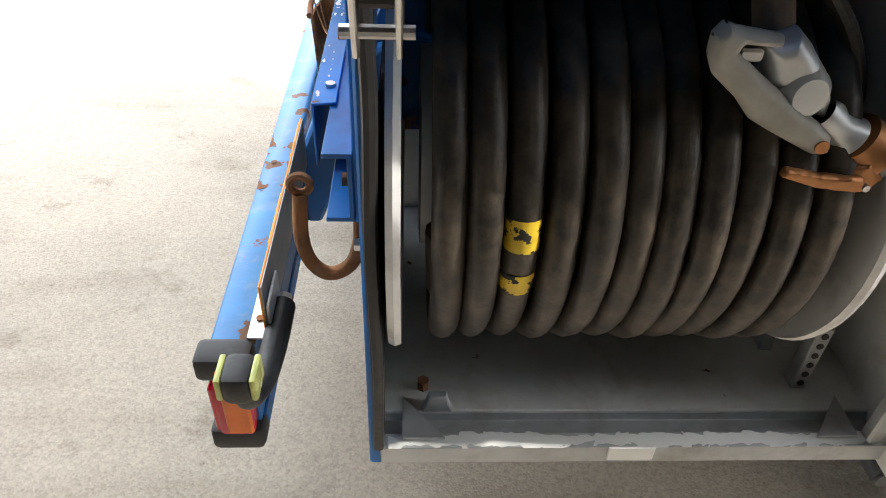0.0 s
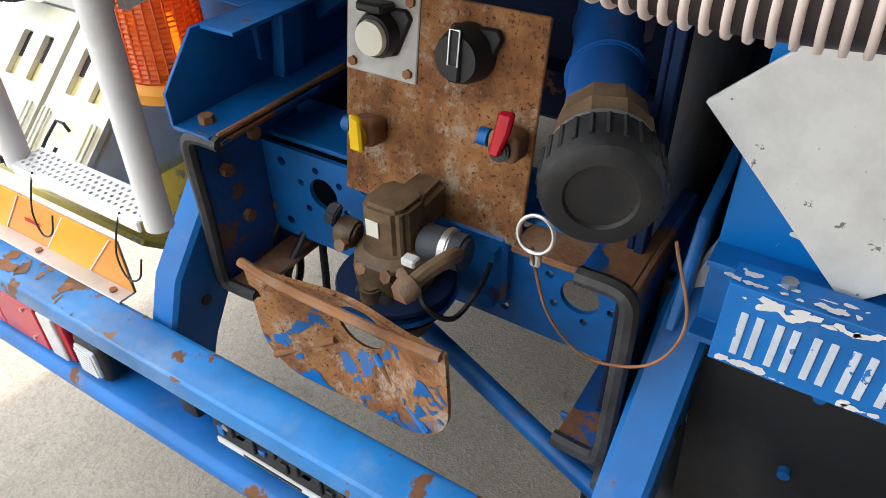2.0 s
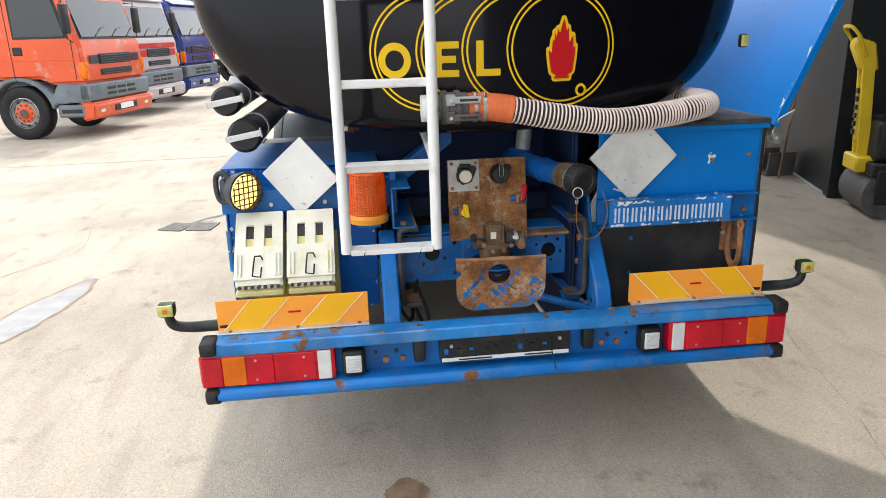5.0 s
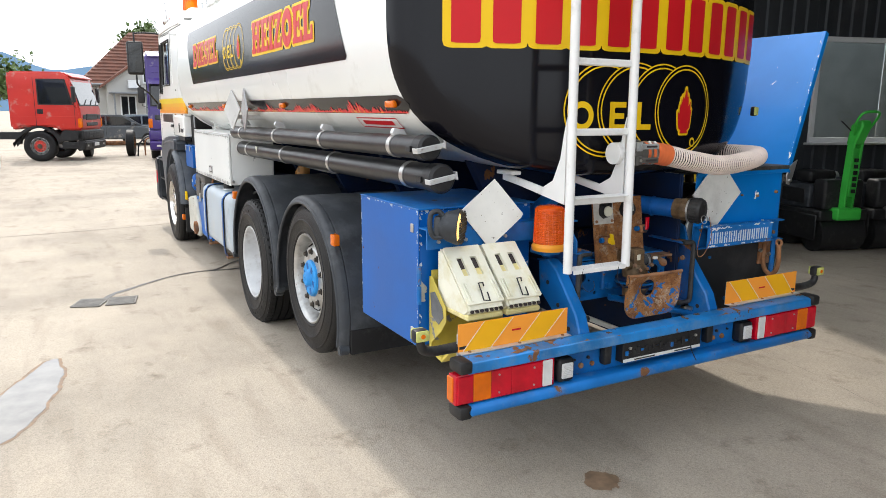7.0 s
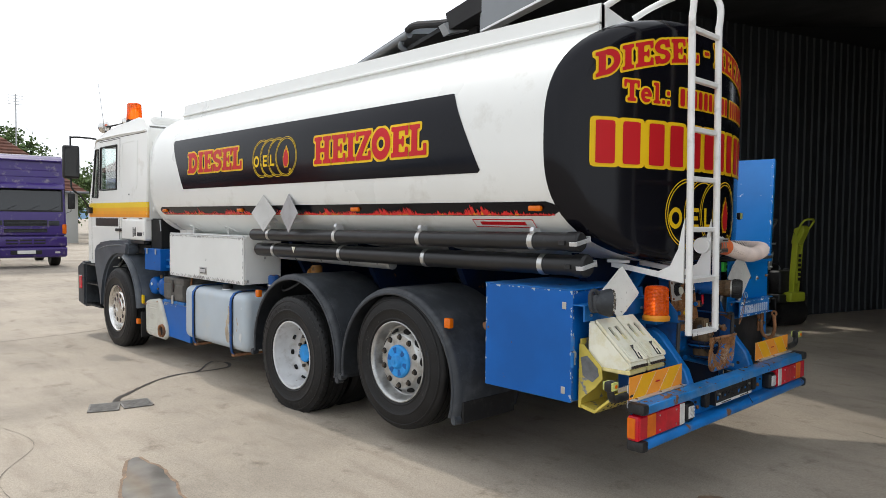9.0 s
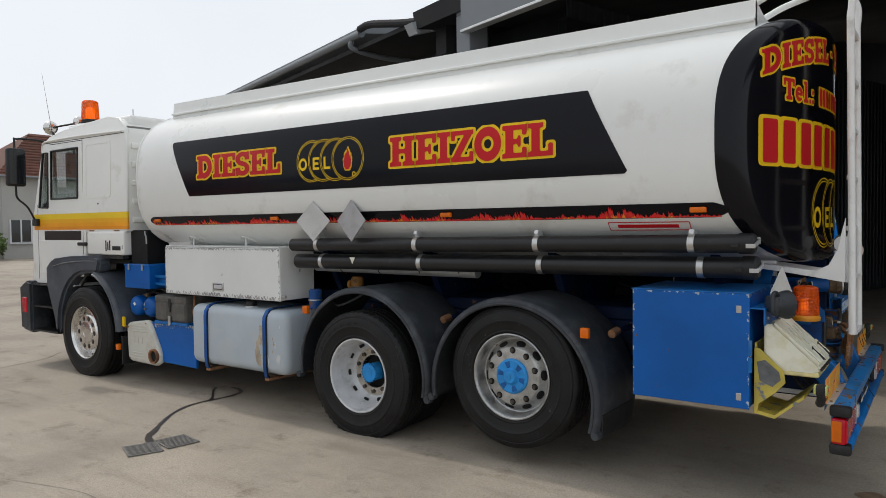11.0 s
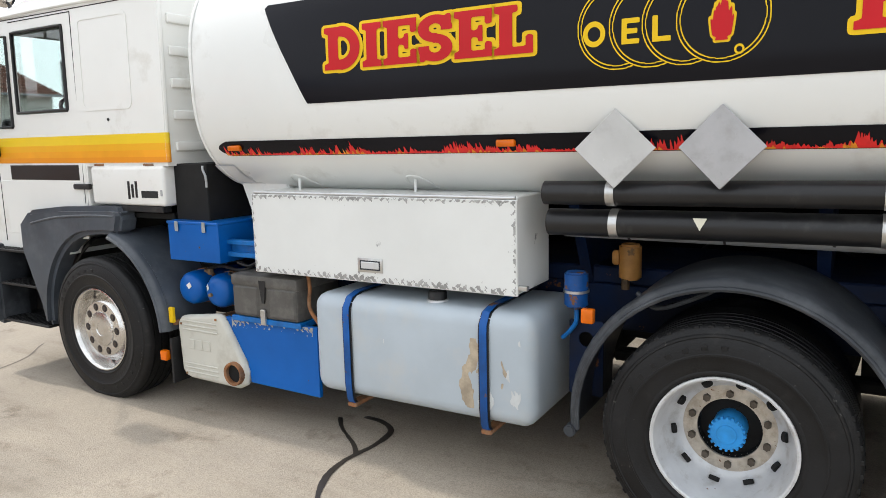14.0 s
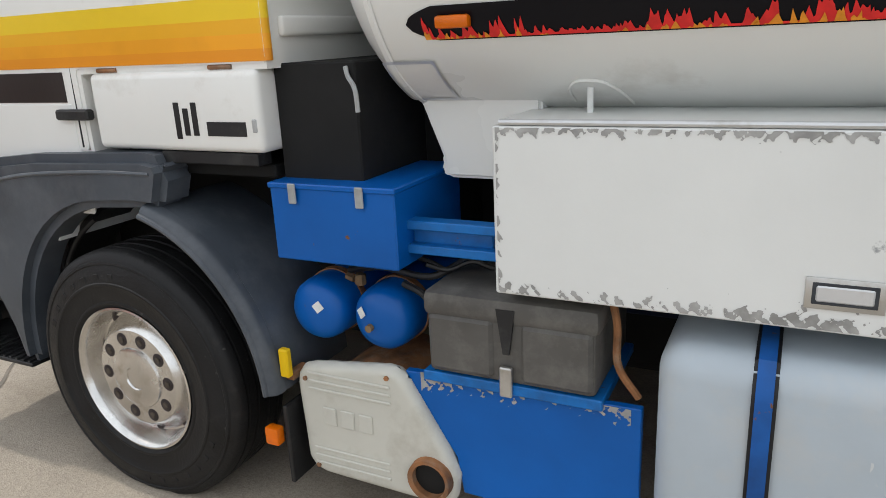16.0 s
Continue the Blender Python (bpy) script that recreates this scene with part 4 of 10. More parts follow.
for x, s in ((7.03, 0), (6.765, 1)):
    air = part("air_tank", lathe([(0, 0.030), (0.06, 0.025), (0.095, 0.008), (0.111, -0.016), (0.116, -0.05), (0.116, -0.75), (0, -0.76)], (x, 1.06, 0.86), (0, 1, 0), 32), M_BLUE_CLEAN, truck, "blue compressed air tank")
    part("tank_strap", lathe([(0.117, -0.15), (0.122, -0.15), (0.122, -0.12), (0.117, -0.12)], (x, 1.06, 0.86), (0, 1, 0), 32), M_RUST, air)
    part("sticker", box(-0.017, 0.017, -0.0015, 0.0015, -0.017, 0.017, 0, m=Matrix.Translation((x + (0.062 if s else -0.028), 1.0835 if s else 1.0905, 0.888)) @ Matrix.Rotation(radians(-24 if s else 6), 4, "Z") @ Matrix.Rotation(radians(38), 4, "Y")), M_SIGN, air)
part("drain_valve", rod((6.790, 1.07, 0.842), (6.790, 1.106, 0.842), 0.013), M_BRONZE, truck)
batt = part("battery_case", box(6.01, 6.56, 0.70, 1.115, 0.735, 0.99, 0.02, seg=2), M_BATTERY, truck, "faded grey plastic battery case")
top = box(6.0, 6.57, 0.69, 1.125, 0.93, 1.015, 0.025, seg=2)
box(6.33, 6.55, 1.10, 1.128, 0.75, 0.94, 0.012, top)
box(6.02, 6.24, 1.10, 1.128, 0.75, 0.94, 0.012, top)
part("battery_lid", top, M_BATTERY, batt)
part("case_notch", prism([(6.255, 0.985), (6.315, 0.985), (6.295, 0.84), (6.275, 0.84)], "y", 1.118, 1.1285), M_BLACK, batt)
part("case_latch", box(6.265, 6.305, 1.12, 1.14, 0.70, 0.80, 0.004), M_STEEL, batt)
part("battery_tray", box(5.99, 6.58, 0.68, 1.12, 0.70, 0.735, 0.004), M_BLUE, batt)
for k, pts in enumerate((
        [(6.95, 0.95, 0.985), (6.80, 0.97, 1.02), (6.62, 0.96, 1.00), (6.50, 0.90, 1.06), (6.36, 0.85, 1.12)],
        [(6.98, 0.90, 0.98), (6.84, 0.92, 1.04), (6.66, 0.93, 1.05), (6.52, 0.92, 0.98), (6.48, 0.85, 0.90)],
        [(6.70, 1.00, 0.98), (6.62, 1.02, 0.96), (6.58, 0.98, 0.88), (6.60, 0.92, 0.80)],
        [(6.60, 1.02, 1.065), (6.54, 0.98, 1.04), (6.46, 0.96, 1.07), (6.38, 0.94, 1.05), (6.32, 0.90, 1.10)])):
    part("cable", tube(smooth_path(pts, 6), 0.009 if k % 2 else 0.013, 8), M_PIPE if k % 2 else M_BLACK, truck)
part("tank_valve", rod((6.86, 1.02, 0.965), (6.86, 1.02, 1.005), 0.020, n=8, bevel=0.003), M_BRONZE, truck)
part("valve_nut", rod((6.90, 1.00, 0.975), (6.93, 1.00, 0.985), 0.014, n=6), M_BRONZE, truck)
skirt = part("side_skirt", prism([(5.88, 0.72), (6.66, 0.71), (6.60, 0.60), (6.48, 0.42), (6.46, 0.285), (5.88, 0.275)], "y", 1.07, 1.10, 0.003), M_BLUE_CLEAN, truck, "blue steel side skirt with flaked upper edge")
tagged(part("bare_patch", field_sheet(lambda u, v: (0.075 - v) - 0.020 - 0.010 * flake(u * 1.3, v) - 0.009 * flake(u * 8, v * 8) - 0.013 * flake(u * 25, v * 25), 0.01, 0.70, 0.0, 0.071, 0.003, lambda u, v: (6.61 - u, 1.1025, 0.645 + v)), M_BARE, skirt), "", "", "", "stuff")
SHIELD = [(7.095, 0.60), (7.088, 0.642), (7.062, 0.672), (7.02, 0.684), (6.72, 0.722), (6.68, 0.718), (6.645, 0.69), (6.50, 0.45), (6.465, 0.36), (6.48, 0.27), (6.55, 0.235), (7.00, 0.244), (7.05, 0.258), (7.08, 0.30)]
sil = part("silencer_shield", pillow(SHIELD, 1.105, 0.035, 0.030, 0.010), M_SILENCER, truck, "pale beige exhaust silencer shield")
part("silencer_drum", prism([(6.80 + 0.27 * math.cos(radians(q)), 0.47 + 0.205 * math.sin(radians(q))) for q in range(0, 360, 15)], "y", 0.72, 1.09, 0.01), M_RUST, sil, "rusty silencer drum")
for x, z in ((7.05, 0.63), (6.71, 0.69), (7.03, 0.28)):
    part("shield_bolt", rod((x, 1.137, z), (x, 1.146, z), 0.009, n=8), M_RUST, sil)
for z in (0.655, 0.625, 0.595, 0.355, 0.325, 0.295):
    part("rib", box(6.70 if z > 0.5 else 6.72, 7.04, 1.139, 1.146, z - 0.006, z + 0.006, 0.004), M_SILENCER, sil)
part("badge", (lambda b: [box(6.78 + 0.075 * i, 6.835 + 0.075 * i, 1.139, 1.146, 0.46, 0.53, 0.004, b) for i in range(3)] and b)(bmesh.new()), M_SILENCER, sil, "raised plain badge")
part("exhaust_pipe", lathe([(0.062, -0.3), (0.062, 0.025), (0.078, 0.03), (0.08, 0.0), (0.08, -0.05)], (6.56, 1.14, 0.345), (0, 1, 0), 28), M_RUST, sil, "rusty exhaust outlet")
part("exhaust_bore", lathe([(0.061, 0.002), (0.03, 0.003), (0.0, 0.003)], (6.56, 1.14, 0.345), (0, 1, 0), 28), M_PITCH, sil)
part("cable", tube(smooth_path([(6.0, 1.02, 1.05), (5.97, 1.04, 0.95), (5.96, 1.06, 0.83), (5.90, 1.05, 0.73)], 6), 0.012, 8), M_RUST, truck)
for x, y, z in ((7.18, 1.2, 0.40), (4.14, 1.21, 1.005), (1.50, 1.22, 1.01)):
    part("reflector", box(x - 0.03, x + 0.03, y - 0.03, y + 0.012, z - 0.035, z + 0.035, 0.008, seg=2), M_LENS_O, truck, "square orange reflector")
part("key_switch", box(7.10, 7.14, 1.14, 1.17, 0.63, 0.74, 0.006), M_YELLOW, truck)
part("key_bracket", box(7.10, 7.135, 1.05, 1.145, 0.61, 0.64, 0.004), M_RUST, truck)

# ---- chassis ----
def plate_like(x0, x1, z0, z1, holes, y):
    """An upright sheet across y with round holes."""
    f = lambda u, v: np.maximum(f_rect(0, 0, x1 - x0, z1 - z0)(u, v), -np.minimum.reduce([np.hypot(u - (p - x0), v - (q - z0)) - r for p, q, r in holes]))
    sheet = field_sheet(f, -0.002, x1 - x0 + 0.002, -0.002, z1 - z0 + 0.002, 0.01, lambda u, v: (x0 + u, y, z0 + v))
    thicken(sheet, 0.008)
    return sheet


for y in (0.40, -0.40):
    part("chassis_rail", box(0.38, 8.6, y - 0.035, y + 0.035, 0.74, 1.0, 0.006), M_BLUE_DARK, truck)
under = bmesh.new()
for x, z in ((3.454, 0.53), (2.05, 0.655), (7.87, 0.5)):
    rod((x, -0.95, z), (x, 0.95, z), 0.07, bm=under)
rod((3.454, -0.2, 0.53), (3.454, 0.2, 0.53), 0.2, bm=under)
rod((3.6, 0, 0.6), (6.6, 0, 0.8), 0.06, bm=under)
box(6.6, 8.7, -0.36, 0.36, 0.55, 1.3, 0.05, under)
box(4.3, 6.6, -0.34, 0.34, 0.45, 0.95, 0.05, under)
for y in (0.52, -0.52):
    rod((2.6, y, 0.5), (2.6, y, 0.85), 0.12, bm=under)
    rod((1.6, y, 0.55), (1.6, y, 0.85), 0.12, bm=under)
    box(1.3, 4.2, y - 0.05, y + 0.05, 0.60, 0.66, 0.01, under)
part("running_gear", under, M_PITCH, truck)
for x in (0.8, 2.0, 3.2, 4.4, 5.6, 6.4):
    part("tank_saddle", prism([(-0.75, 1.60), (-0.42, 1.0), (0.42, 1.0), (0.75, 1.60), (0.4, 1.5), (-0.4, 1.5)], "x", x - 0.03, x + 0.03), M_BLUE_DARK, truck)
# black far-side pieces, added to stand for the shade under the truck
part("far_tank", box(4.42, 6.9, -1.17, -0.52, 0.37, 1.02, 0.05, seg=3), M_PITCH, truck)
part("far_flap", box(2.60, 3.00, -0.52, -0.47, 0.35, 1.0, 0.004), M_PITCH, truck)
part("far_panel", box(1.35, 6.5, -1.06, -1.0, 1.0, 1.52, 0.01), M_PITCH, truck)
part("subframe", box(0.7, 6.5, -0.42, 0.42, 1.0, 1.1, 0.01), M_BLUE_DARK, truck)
drain = part("drain_line", rod((4.4, 0.8, 1.365), (2.6, 0.8, 1.355), 0.048, n=20), M_GALV, truck, "grey conduit under the hose tubes")
for x in (4.05, 3.6, 3.15, 2.75):
    part("conduit_joint", rod((x, 0.8, 1.362), (x + 0.012, 0.8, 1.362), 0.050, n=20), M_DARK, drain)
part("front_saddle", prism([(6.25, 1.325), (6.575, 1.325), (6.605, 1.345), (6.590, 1.385), (6.620, 1.46), (6.66, 1.56), (6.72, 1.66), (6.25, 1.66)], "y", 0.66, 0.875, 0.012, seg=3), M_WHITE, truck, "white folded saddle under the tank's front")
part("mount_plate", field_sheet(lambda u, v: f_rect(0, 0, 0.165, 0.12)(u, v) - 0.004, -0.01, 0.18, -0.01, 0.14, 0.02, on_side(0.005)(6.675, 1.585)), M_SIGN, truck)
part("plate_rim", field_sheet(lambda u, v: np.abs(f_rect(0, 0, 0.165, 0.12)(u, v)) - 0.004, -0.01, 0.18, -0.01, 0.14, 0.006, on_side(0.009)(6.675, 1.585)), M_ALU, truck)
for x, y in ((2.70, 0.86), (2.86, 0.84), (1.42, 0.84)):
    part("mudguard_stay", rod((x, 0.4, 0.98), (x + 0.02, y, 0.98), 0.021), M_BLUE_DARK, truck)
    part("stay_clamp", rod((x + 0.015, y - 0.03, 0.98), (x + 0.025, y + 0.05, 0.965), 0.030), M_RUST, truck)
canister = part("valve_body", rod((4.125, 0.545, 1.06), (4.125, 0.545, 1.255), 0.060, bevel=0.012, n=28), material("tan_canister_paint", (0.48, 0.23, 0.06), 0.5, tone=0.2, size=9, wear=((0.2, 0.12, 0.06), 0.2, 14)), truck, "tan brake valve canister")
part("canister_cap", rod((4.18, 0.56, 1.18), (4.215, 0.565, 1.18), 0.042, bevel=0.006), bpy.data.materials["tan_canister_paint"], canister)
part("canister_port", rod((4.14, 0.58, 1.01), (4.14, 0.58, 1.065), 0.022, n=10), M_BRONZE, canister)
part("filter_pot", rod((4.29, 0.94, 0.98), (4.29, 0.94, 1.16), 0.060, bevel=0.01), M_STRAP, truck, "blue filter pot")
part("pot_band", rod((4.29, 0.94, 1.055), (4.29, 0.94, 1.068), 0.067), M_STEEL, truck)
part("pot_pipe", tube(smooth_path([(4.29, 0.94, 0.98), (4.29, 0.94, 0.90), (4.33, 0.93, 0.84), (4.37, 0.92, 0.80)], 5), 0.012, 8), M_BLUE, truck)
part("stay_plate", plate_like(4.16, 4.34, 0.50, 0.90, [(4.25, 0.80, 0.04), (4.25, 0.66, 0.035)], 0.90), M_BLUE_DARK, truck)
part("valve_hose", tube(smooth_path([(3.95, 1.05, 1.10), (3.85, 1.1, 1.05), (3.70, 1.08, 1.10), (3.55, 1.06, 1.18)], 6), 0.012, 8), M_PLASTIC, truck)

# ---- wheels ----
M_RIM_DULL = material("dull_silver_rim_paint", (0.44, 0.445, 0.44), 0.36, metal=0.8, tone=0.22, size=9, bump=0.1, wear=(RUST, 0.2, 18), dust=((0.20, 0.17, 0.13), 0.35))
M_FLANGE = material("stained_wheel_flange", (0.52, 0.47, 0.40), 0.5, metal=0.4, tone=0.2, size=14, wear=(RUST, 0.22, 22), dust=((0.25, 0.18, 0.11), 0.4))
M_BLUE_DEEP_HUB = material("shaded_blue_hub_paint", (0.004, 0.09, 0.30), 0.55, tone=0.3, size=14)
M_NUT = material("dull_brown_nut_steel", (0.10, 0.085, 0.07), 0.5, metal=0.6, tone=0.3, size=30)


def hole_ring(count, r, along, size, depth, tall=1.0, shift=0.0, tilt=0.0):
    """Round or oval plugs set round a wheel's axis, dark for the shade in holes."""
    b = bmesh.new()
    for i in range(count):
        a = 2 * math.pi * i / count + shift
        plug = lathe([(0, 0), (size * 0.86, 0), (size, -0.002), (size, -depth), (0, -depth)], (0, 0, 0), (0, 0, 1), 16)
        plug.transform(Matrix.Rotation(a, 4, "Y") @ Matrix.Translation((r, along, 0)) @ Matrix.Rotation(radians(tilt), 4, "Z") @ Matrix.Rotation(radians(-90), 4, "X") @ Matrix.Diagonal((1, tall, 1, 1)))
        yield plug
    b.free()


def wheel(x, y, z, kind, R=0.53):
    w = new("wheel")
    w.parent = truck
    w.location = (x, y, z)
    tagged(w, {"front": "steering wheel with polished steel rim", "drive": "twin drive wheel with deep silver rim and blue hub", "trail": "lifted trailing wheel with silver rim and blue hub"}[kind])
    h = 0.15
    side = [(0.306, -h + 0.01), (0.320, -h - 0.003), (0.326, -h - 0.008), (0.333, -h - 0.008), (0.337, -h - 0.006), (0.37, -h - 0.014), (0.40, -h - 0.018), (0.404, -h - 0.0215), (0.411, -h - 0.0215), (0.415, -h - 0.0175), (0.445, -h - 0.014), (0.47, -h - 0.006), (0.478, -h - 0.003), (0.482, -h - 0.006), (0.490, -h - 0.004), (0.495, -h + 0.004), (0.515, -h + 0.012), (0.527, -h + 0.028)]
    side = [(0.30 + (r - 0.30) * (R - 0.30) / 0.23, a) for r, a in side]
    tread = []
    for i, a in enumerate((-0.085, -0.03, 0.03, 0.085)):
        tread += [(R, a - 0.007), (R - 0.013, a - 0.004), (R - 0.013, a + 0.004), (R, a + 0.007)]
    part("tyre", lathe([(0.304, -0.12)] + side + tread + [(r, -a) for r, a in side[::-1]] + [(0.304, 0.12)], (0, 0, 0), (0, 1, 0), 80, closed=True), M_TYRE, w, "worn black truck tyre")
    k = (R - 0.30) / 0.23
    if kind == "drive":
        cut = bmesh.new()
        for i in range(60):
            box(-0.006, 0.006, 0.088, 0.118, R - 0.02, R + 0.0008, 0.0, cut, m=Matrix.Rotation(2 * math.pi * i / 60, 4, "Y"))
        tagged(part("shoulder_groove", cut, M_PITCH, w), "", "", "", "stuff")
        for i in range(54):
            part("shoulder_lug", box(-0.012, 0.012, h - 0.040, h - 0.012, R - 0.020, R - 0.004, 0.003, m=Matrix.Rotation(2 * math.pi * i / 54, 4, "Y")), M_TYRE, w)
    if kind != "trail":
        for i in [*range(7), *range(17, 24)]:
            part("raised_letter", box(-0.014, 0.014, h + 0.010, h + 0.0175, 0.30 + 0.125 * k, 0.30 + 0.148 * k, 0.002, m=Matrix.Rotation(2 * math.pi * i / 34, 4, "Y")), M_TYRE, w)
    lip = [(0.303, 0.118), (0.312, 0.140), (0.310, 0.152), (0.302, 0.154), (0.294, 0.148)]
    if kind == "drive":
        part("rim", lathe(lip + [(0.288, 0.125), (0.276, 0.07), (0.262, 0.01), (0.240, -0.035), (0.215, -0.062), (0.205, -0.066)], (0, 0, 0), (0, 1, 0), 64), M_RIM, w, "deep silver steel rim")
        part("wheel_flange", lathe([(0.206, -0.066), (0.200, -0.064), (0.142, -0.064), (0.140, -0.10)], (0, 0, 0), (0, 1, 0), 48), M_FLANGE, w, "stained steel wheel flange")
        part("hub_well", lathe([(0.141, -0.075), (0.139, -0.13), (0.0, -0.13)], (0, 0, 0), (0, 1, 0), 32), M_PITCH, w)
        for plug in hole_ring(10, 0.247, -0.012, 0.019, 0.02, 1.25, 0.1, -58):
            part("hand_hole", plug, M_PITCH, w)
        for i in range(10):
            a = 2 * math.pi * i / 10 + 0.31
            part("wheel_nut", rod((0.170 * math.cos(a), -0.068, 0.170 * math.sin(a)), (0.170 * math.cos(a), -0.040, 0.170 * math.sin(a)), 0.017, n=6), M_NUT, w)
        hub = lathe([(0.076, -0.13), (0.076, 0.000), (0.070, 0.010), (0.045, 0.013), (0.042, 0.017), (0, 0.018)], (0, 0, 0), (0, 1, 0), 40)
        for i in range(20):
            part("hub_tooth", box(-0.006, 0.006, -0.015, 0.012, 0.068, 0.082, 0.002, m=Matrix.Rotation(2 * math.pi * i / 20, 4, "Y")), M_HUB, w)
        part("hub", hub, M_HUB, w, "light blue toothed hub cap")
        return w
    f = 0.125 if kind == "front" else 0.118          # how far the wheel's face stands out
    metal = M_CHROME if kind == "front" else M_RIM_DULL
    part("rim", lathe(lip + [(0.286, 0.125), (0.278, 0.085), (0.270, 0.060), (0.262, 0.058), (0.250, 0.064), (0.228, f - 0.030), (0.212, f - 0.006), (0.204, f), (0.110, f + 0.002), (0.108, f - 0.02), (0.0, f - 0.02)], (0, 0, 0), (0, 1, 0), 64), metal, w, "polished steel rim" if kind == "front" else "silver steel rim with rust spots")
    if kind == "front":
        for plug in hole_ring(10, 0.262, 0.061, 0.0105, 0.02, 2.0, 0.31, 0):
            part("hand_hole", plug, M_DARK, w)
        for plug in hole_ring(10, 0.168, f + 0.003, 0.0285, 0.02, 1.0, 0.0):
            part("nut_recess", plug, M_DARK, w)
    else:
        for plug in hole_ring(10, 0.240, 0.085, 0.027, 0.03, 1.35, 0.1, -58):
            part("hand_hole", plug, M_PITCH, w)
        for plug in hole_ring(10, 0.186, f + 0.003, 0.024, 0.012, 1.0, 0.31):
            part("nut_washer", plug, M_PITCH, w)
    for i in range(10):
        a = 2 * math.pi * i / 10 + (0.31 if kind == "trail" else 0)
        c, q = (0.186 if kind == "trail" else 0.168) * math.cos(a), (0.186 if kind == "trail" else 0.168) * math.sin(a)
        part("wheel_nut", rod((c, f - 0.01, -q), (c, f + (0.020 if kind == "trail" else 0.007), -q), 0.0155 if kind == "trail" else 0.0145, n=6, bevel=0.002), M_NUT, w)
    if kind == "front":
        part("hub", lathe([(0.132, f), (0.128, f + 0.010), (0.112, f + 0.015), (0.050, f + 0.017), (0.046, f + 0.011), (0, f + 0.011)], (0, 0, 0), (0, 1, 0), 48), M_CHROME, w, "polished hub cover")
    else:
        part("hub", lathe([(0.128, f), (0.125, f + 0.016), (0.112, f + 0.026), (0.060, f + 0.022), (0.054, f + 0.026), (0.048, f + 0.045), (0.040, f + 0.054), (0.016, f + 0.056), (0.014, f + 0.060), (0, f + 0.060)], (0, 0, 0), (0, 1, 0), 40), M_HUB, w, "light blue hub cap")
        # wedges in darker blue carry the shade of the hub's recesses
        for i in range(6):
            part("hub_slot", prism([(-0.012, 0.066), (0.012, 0.066), (0.024, 0.110), (-0.024, 0.110)], "y", f + 0.0225, f + 0.0265, 0.002, m=Matrix.Rotation(2 * math.pi * i / 6 + 0.3, 4, "Y")), M_BLUE_DEEP_HUB, w)
    return w


w1 = wheel(7.865, 1.065, 0.508, "front", 0.540)
w2 = wheel(3.530, 1.07, 0.492, "drive", 0.538)
w3 = wheel(2.078, 1.05, 0.648, "trail", 0.520)
for w_, low in ((w1, 0.508), (w2, 0.492)):      # the loaded tyres stand flat on the ground
    for c in w_.children:
        if c.name.split(".")[0] in ("tyre", "shoulder_lug", "shoulder_groove"):
            for v in c.data.vertices:
                v.co.z = max(v.co.z, -low)
for w_ in (w1, w2, w3):
    copy_thing(w_, pose(w_.location.x, -w_.location.y, w_.location.z, 0, 0, 180))
for s in (1, -1):
    inner = lathe([(0.29, -0.13), (0.40, -0.155), (0.50, -0.15), (0.53, -0.11), (0.53, 0.11), (0.50, 0.15), (0.40, 0.155), (0.29, 0.13)], (0, 0, 0), (0, 1, 0), 48, closed=True)
    inner.transform(Matrix.Translation((3.53, s * 0.72, 0.495)))
    for v in inner.verts:
        v.co.z = max(v.co.z, 0.0)
    part("inner_tyre", inner, M_TYRE, truck, "inner twin tyre")


def mudguard(cx, cz, r, a0, a1, y0, y1, name="mudguard"):
    """A shell over a wheel from angle a0 to a1 (degrees, 0 = front, 90 = up), with a beaded lip on its outer edge."""
    b = bmesh.new()
    n = 36
    prof = [(y0, 0.0), (y1 - 0.075, 0.0), (y1 - 0.062, -0.004), (y1 - 0.055, 0.003), (y1 - 0.03, 0.001), (y1 - 0.012, -0.006), (y1 - 0.002, -0.018), (y1 + 0.002, -0.030), (y1 + 0.010, -0.034), (y1 + 0.014, -0.042), (y1 + 0.010, -0.052),
            (y1 + 0.002, -0.055), (y1 - 0.006, -0.052), (y1 - 0.012, -0.035), (y1 - 0.05, -0.014), (y0, -0.014)]
    rows = []
    for i in range(n + 1):
        a = radians(a0 + (a1 - a0) * i / n)
        rows.append([b.verts.new((cx + (r + q) * math.cos(a), y, cz + (r + q) * math.sin(a))) for y, q in prof])
    for s, t in zip(rows, rows[1:]):
        for j in range(len(prof)):
            k = (j + 1) % len(prof)
            b.faces.new((s[j], s[k], t[k], t[j]))
    b.faces.new(rows[0])
    b.faces.new(rows[-1][::-1])
    return part(name, b, M_PLASTIC, truck, "scuffed black plastic mudguard")


for s in (1, -1):
    m = Matrix.Diagonal((1, s, 1, 1))
    for g in (mudguard(3.515, 0.515, 0.715, -6, 190, 0.55, 1.215), mudguard(2.09, 0.525, 0.69, -8, 196, 0.55, 1.220)):
        if s < 0:
            g.data.transform(m)
    for x, z in ((4.222, 0.43), (2.812, 0.385), (2.772, 0.42), (1.428, 0.33)):      # rounded lower ends of the guards
        end = rod((x, 1.165, z), (x, 1.229, z), 0.030, n=20, bevel=0.006)
        end.transform(m)
        part("guard_end", end, M_PLASTIC, truck)
    tail = box(1.40, 1.44, 0.6, 1.16, 0.30, 0.46, 0.006)
    tail.transform(m)
    part("mudflap", tail, M_BLACK, truck)

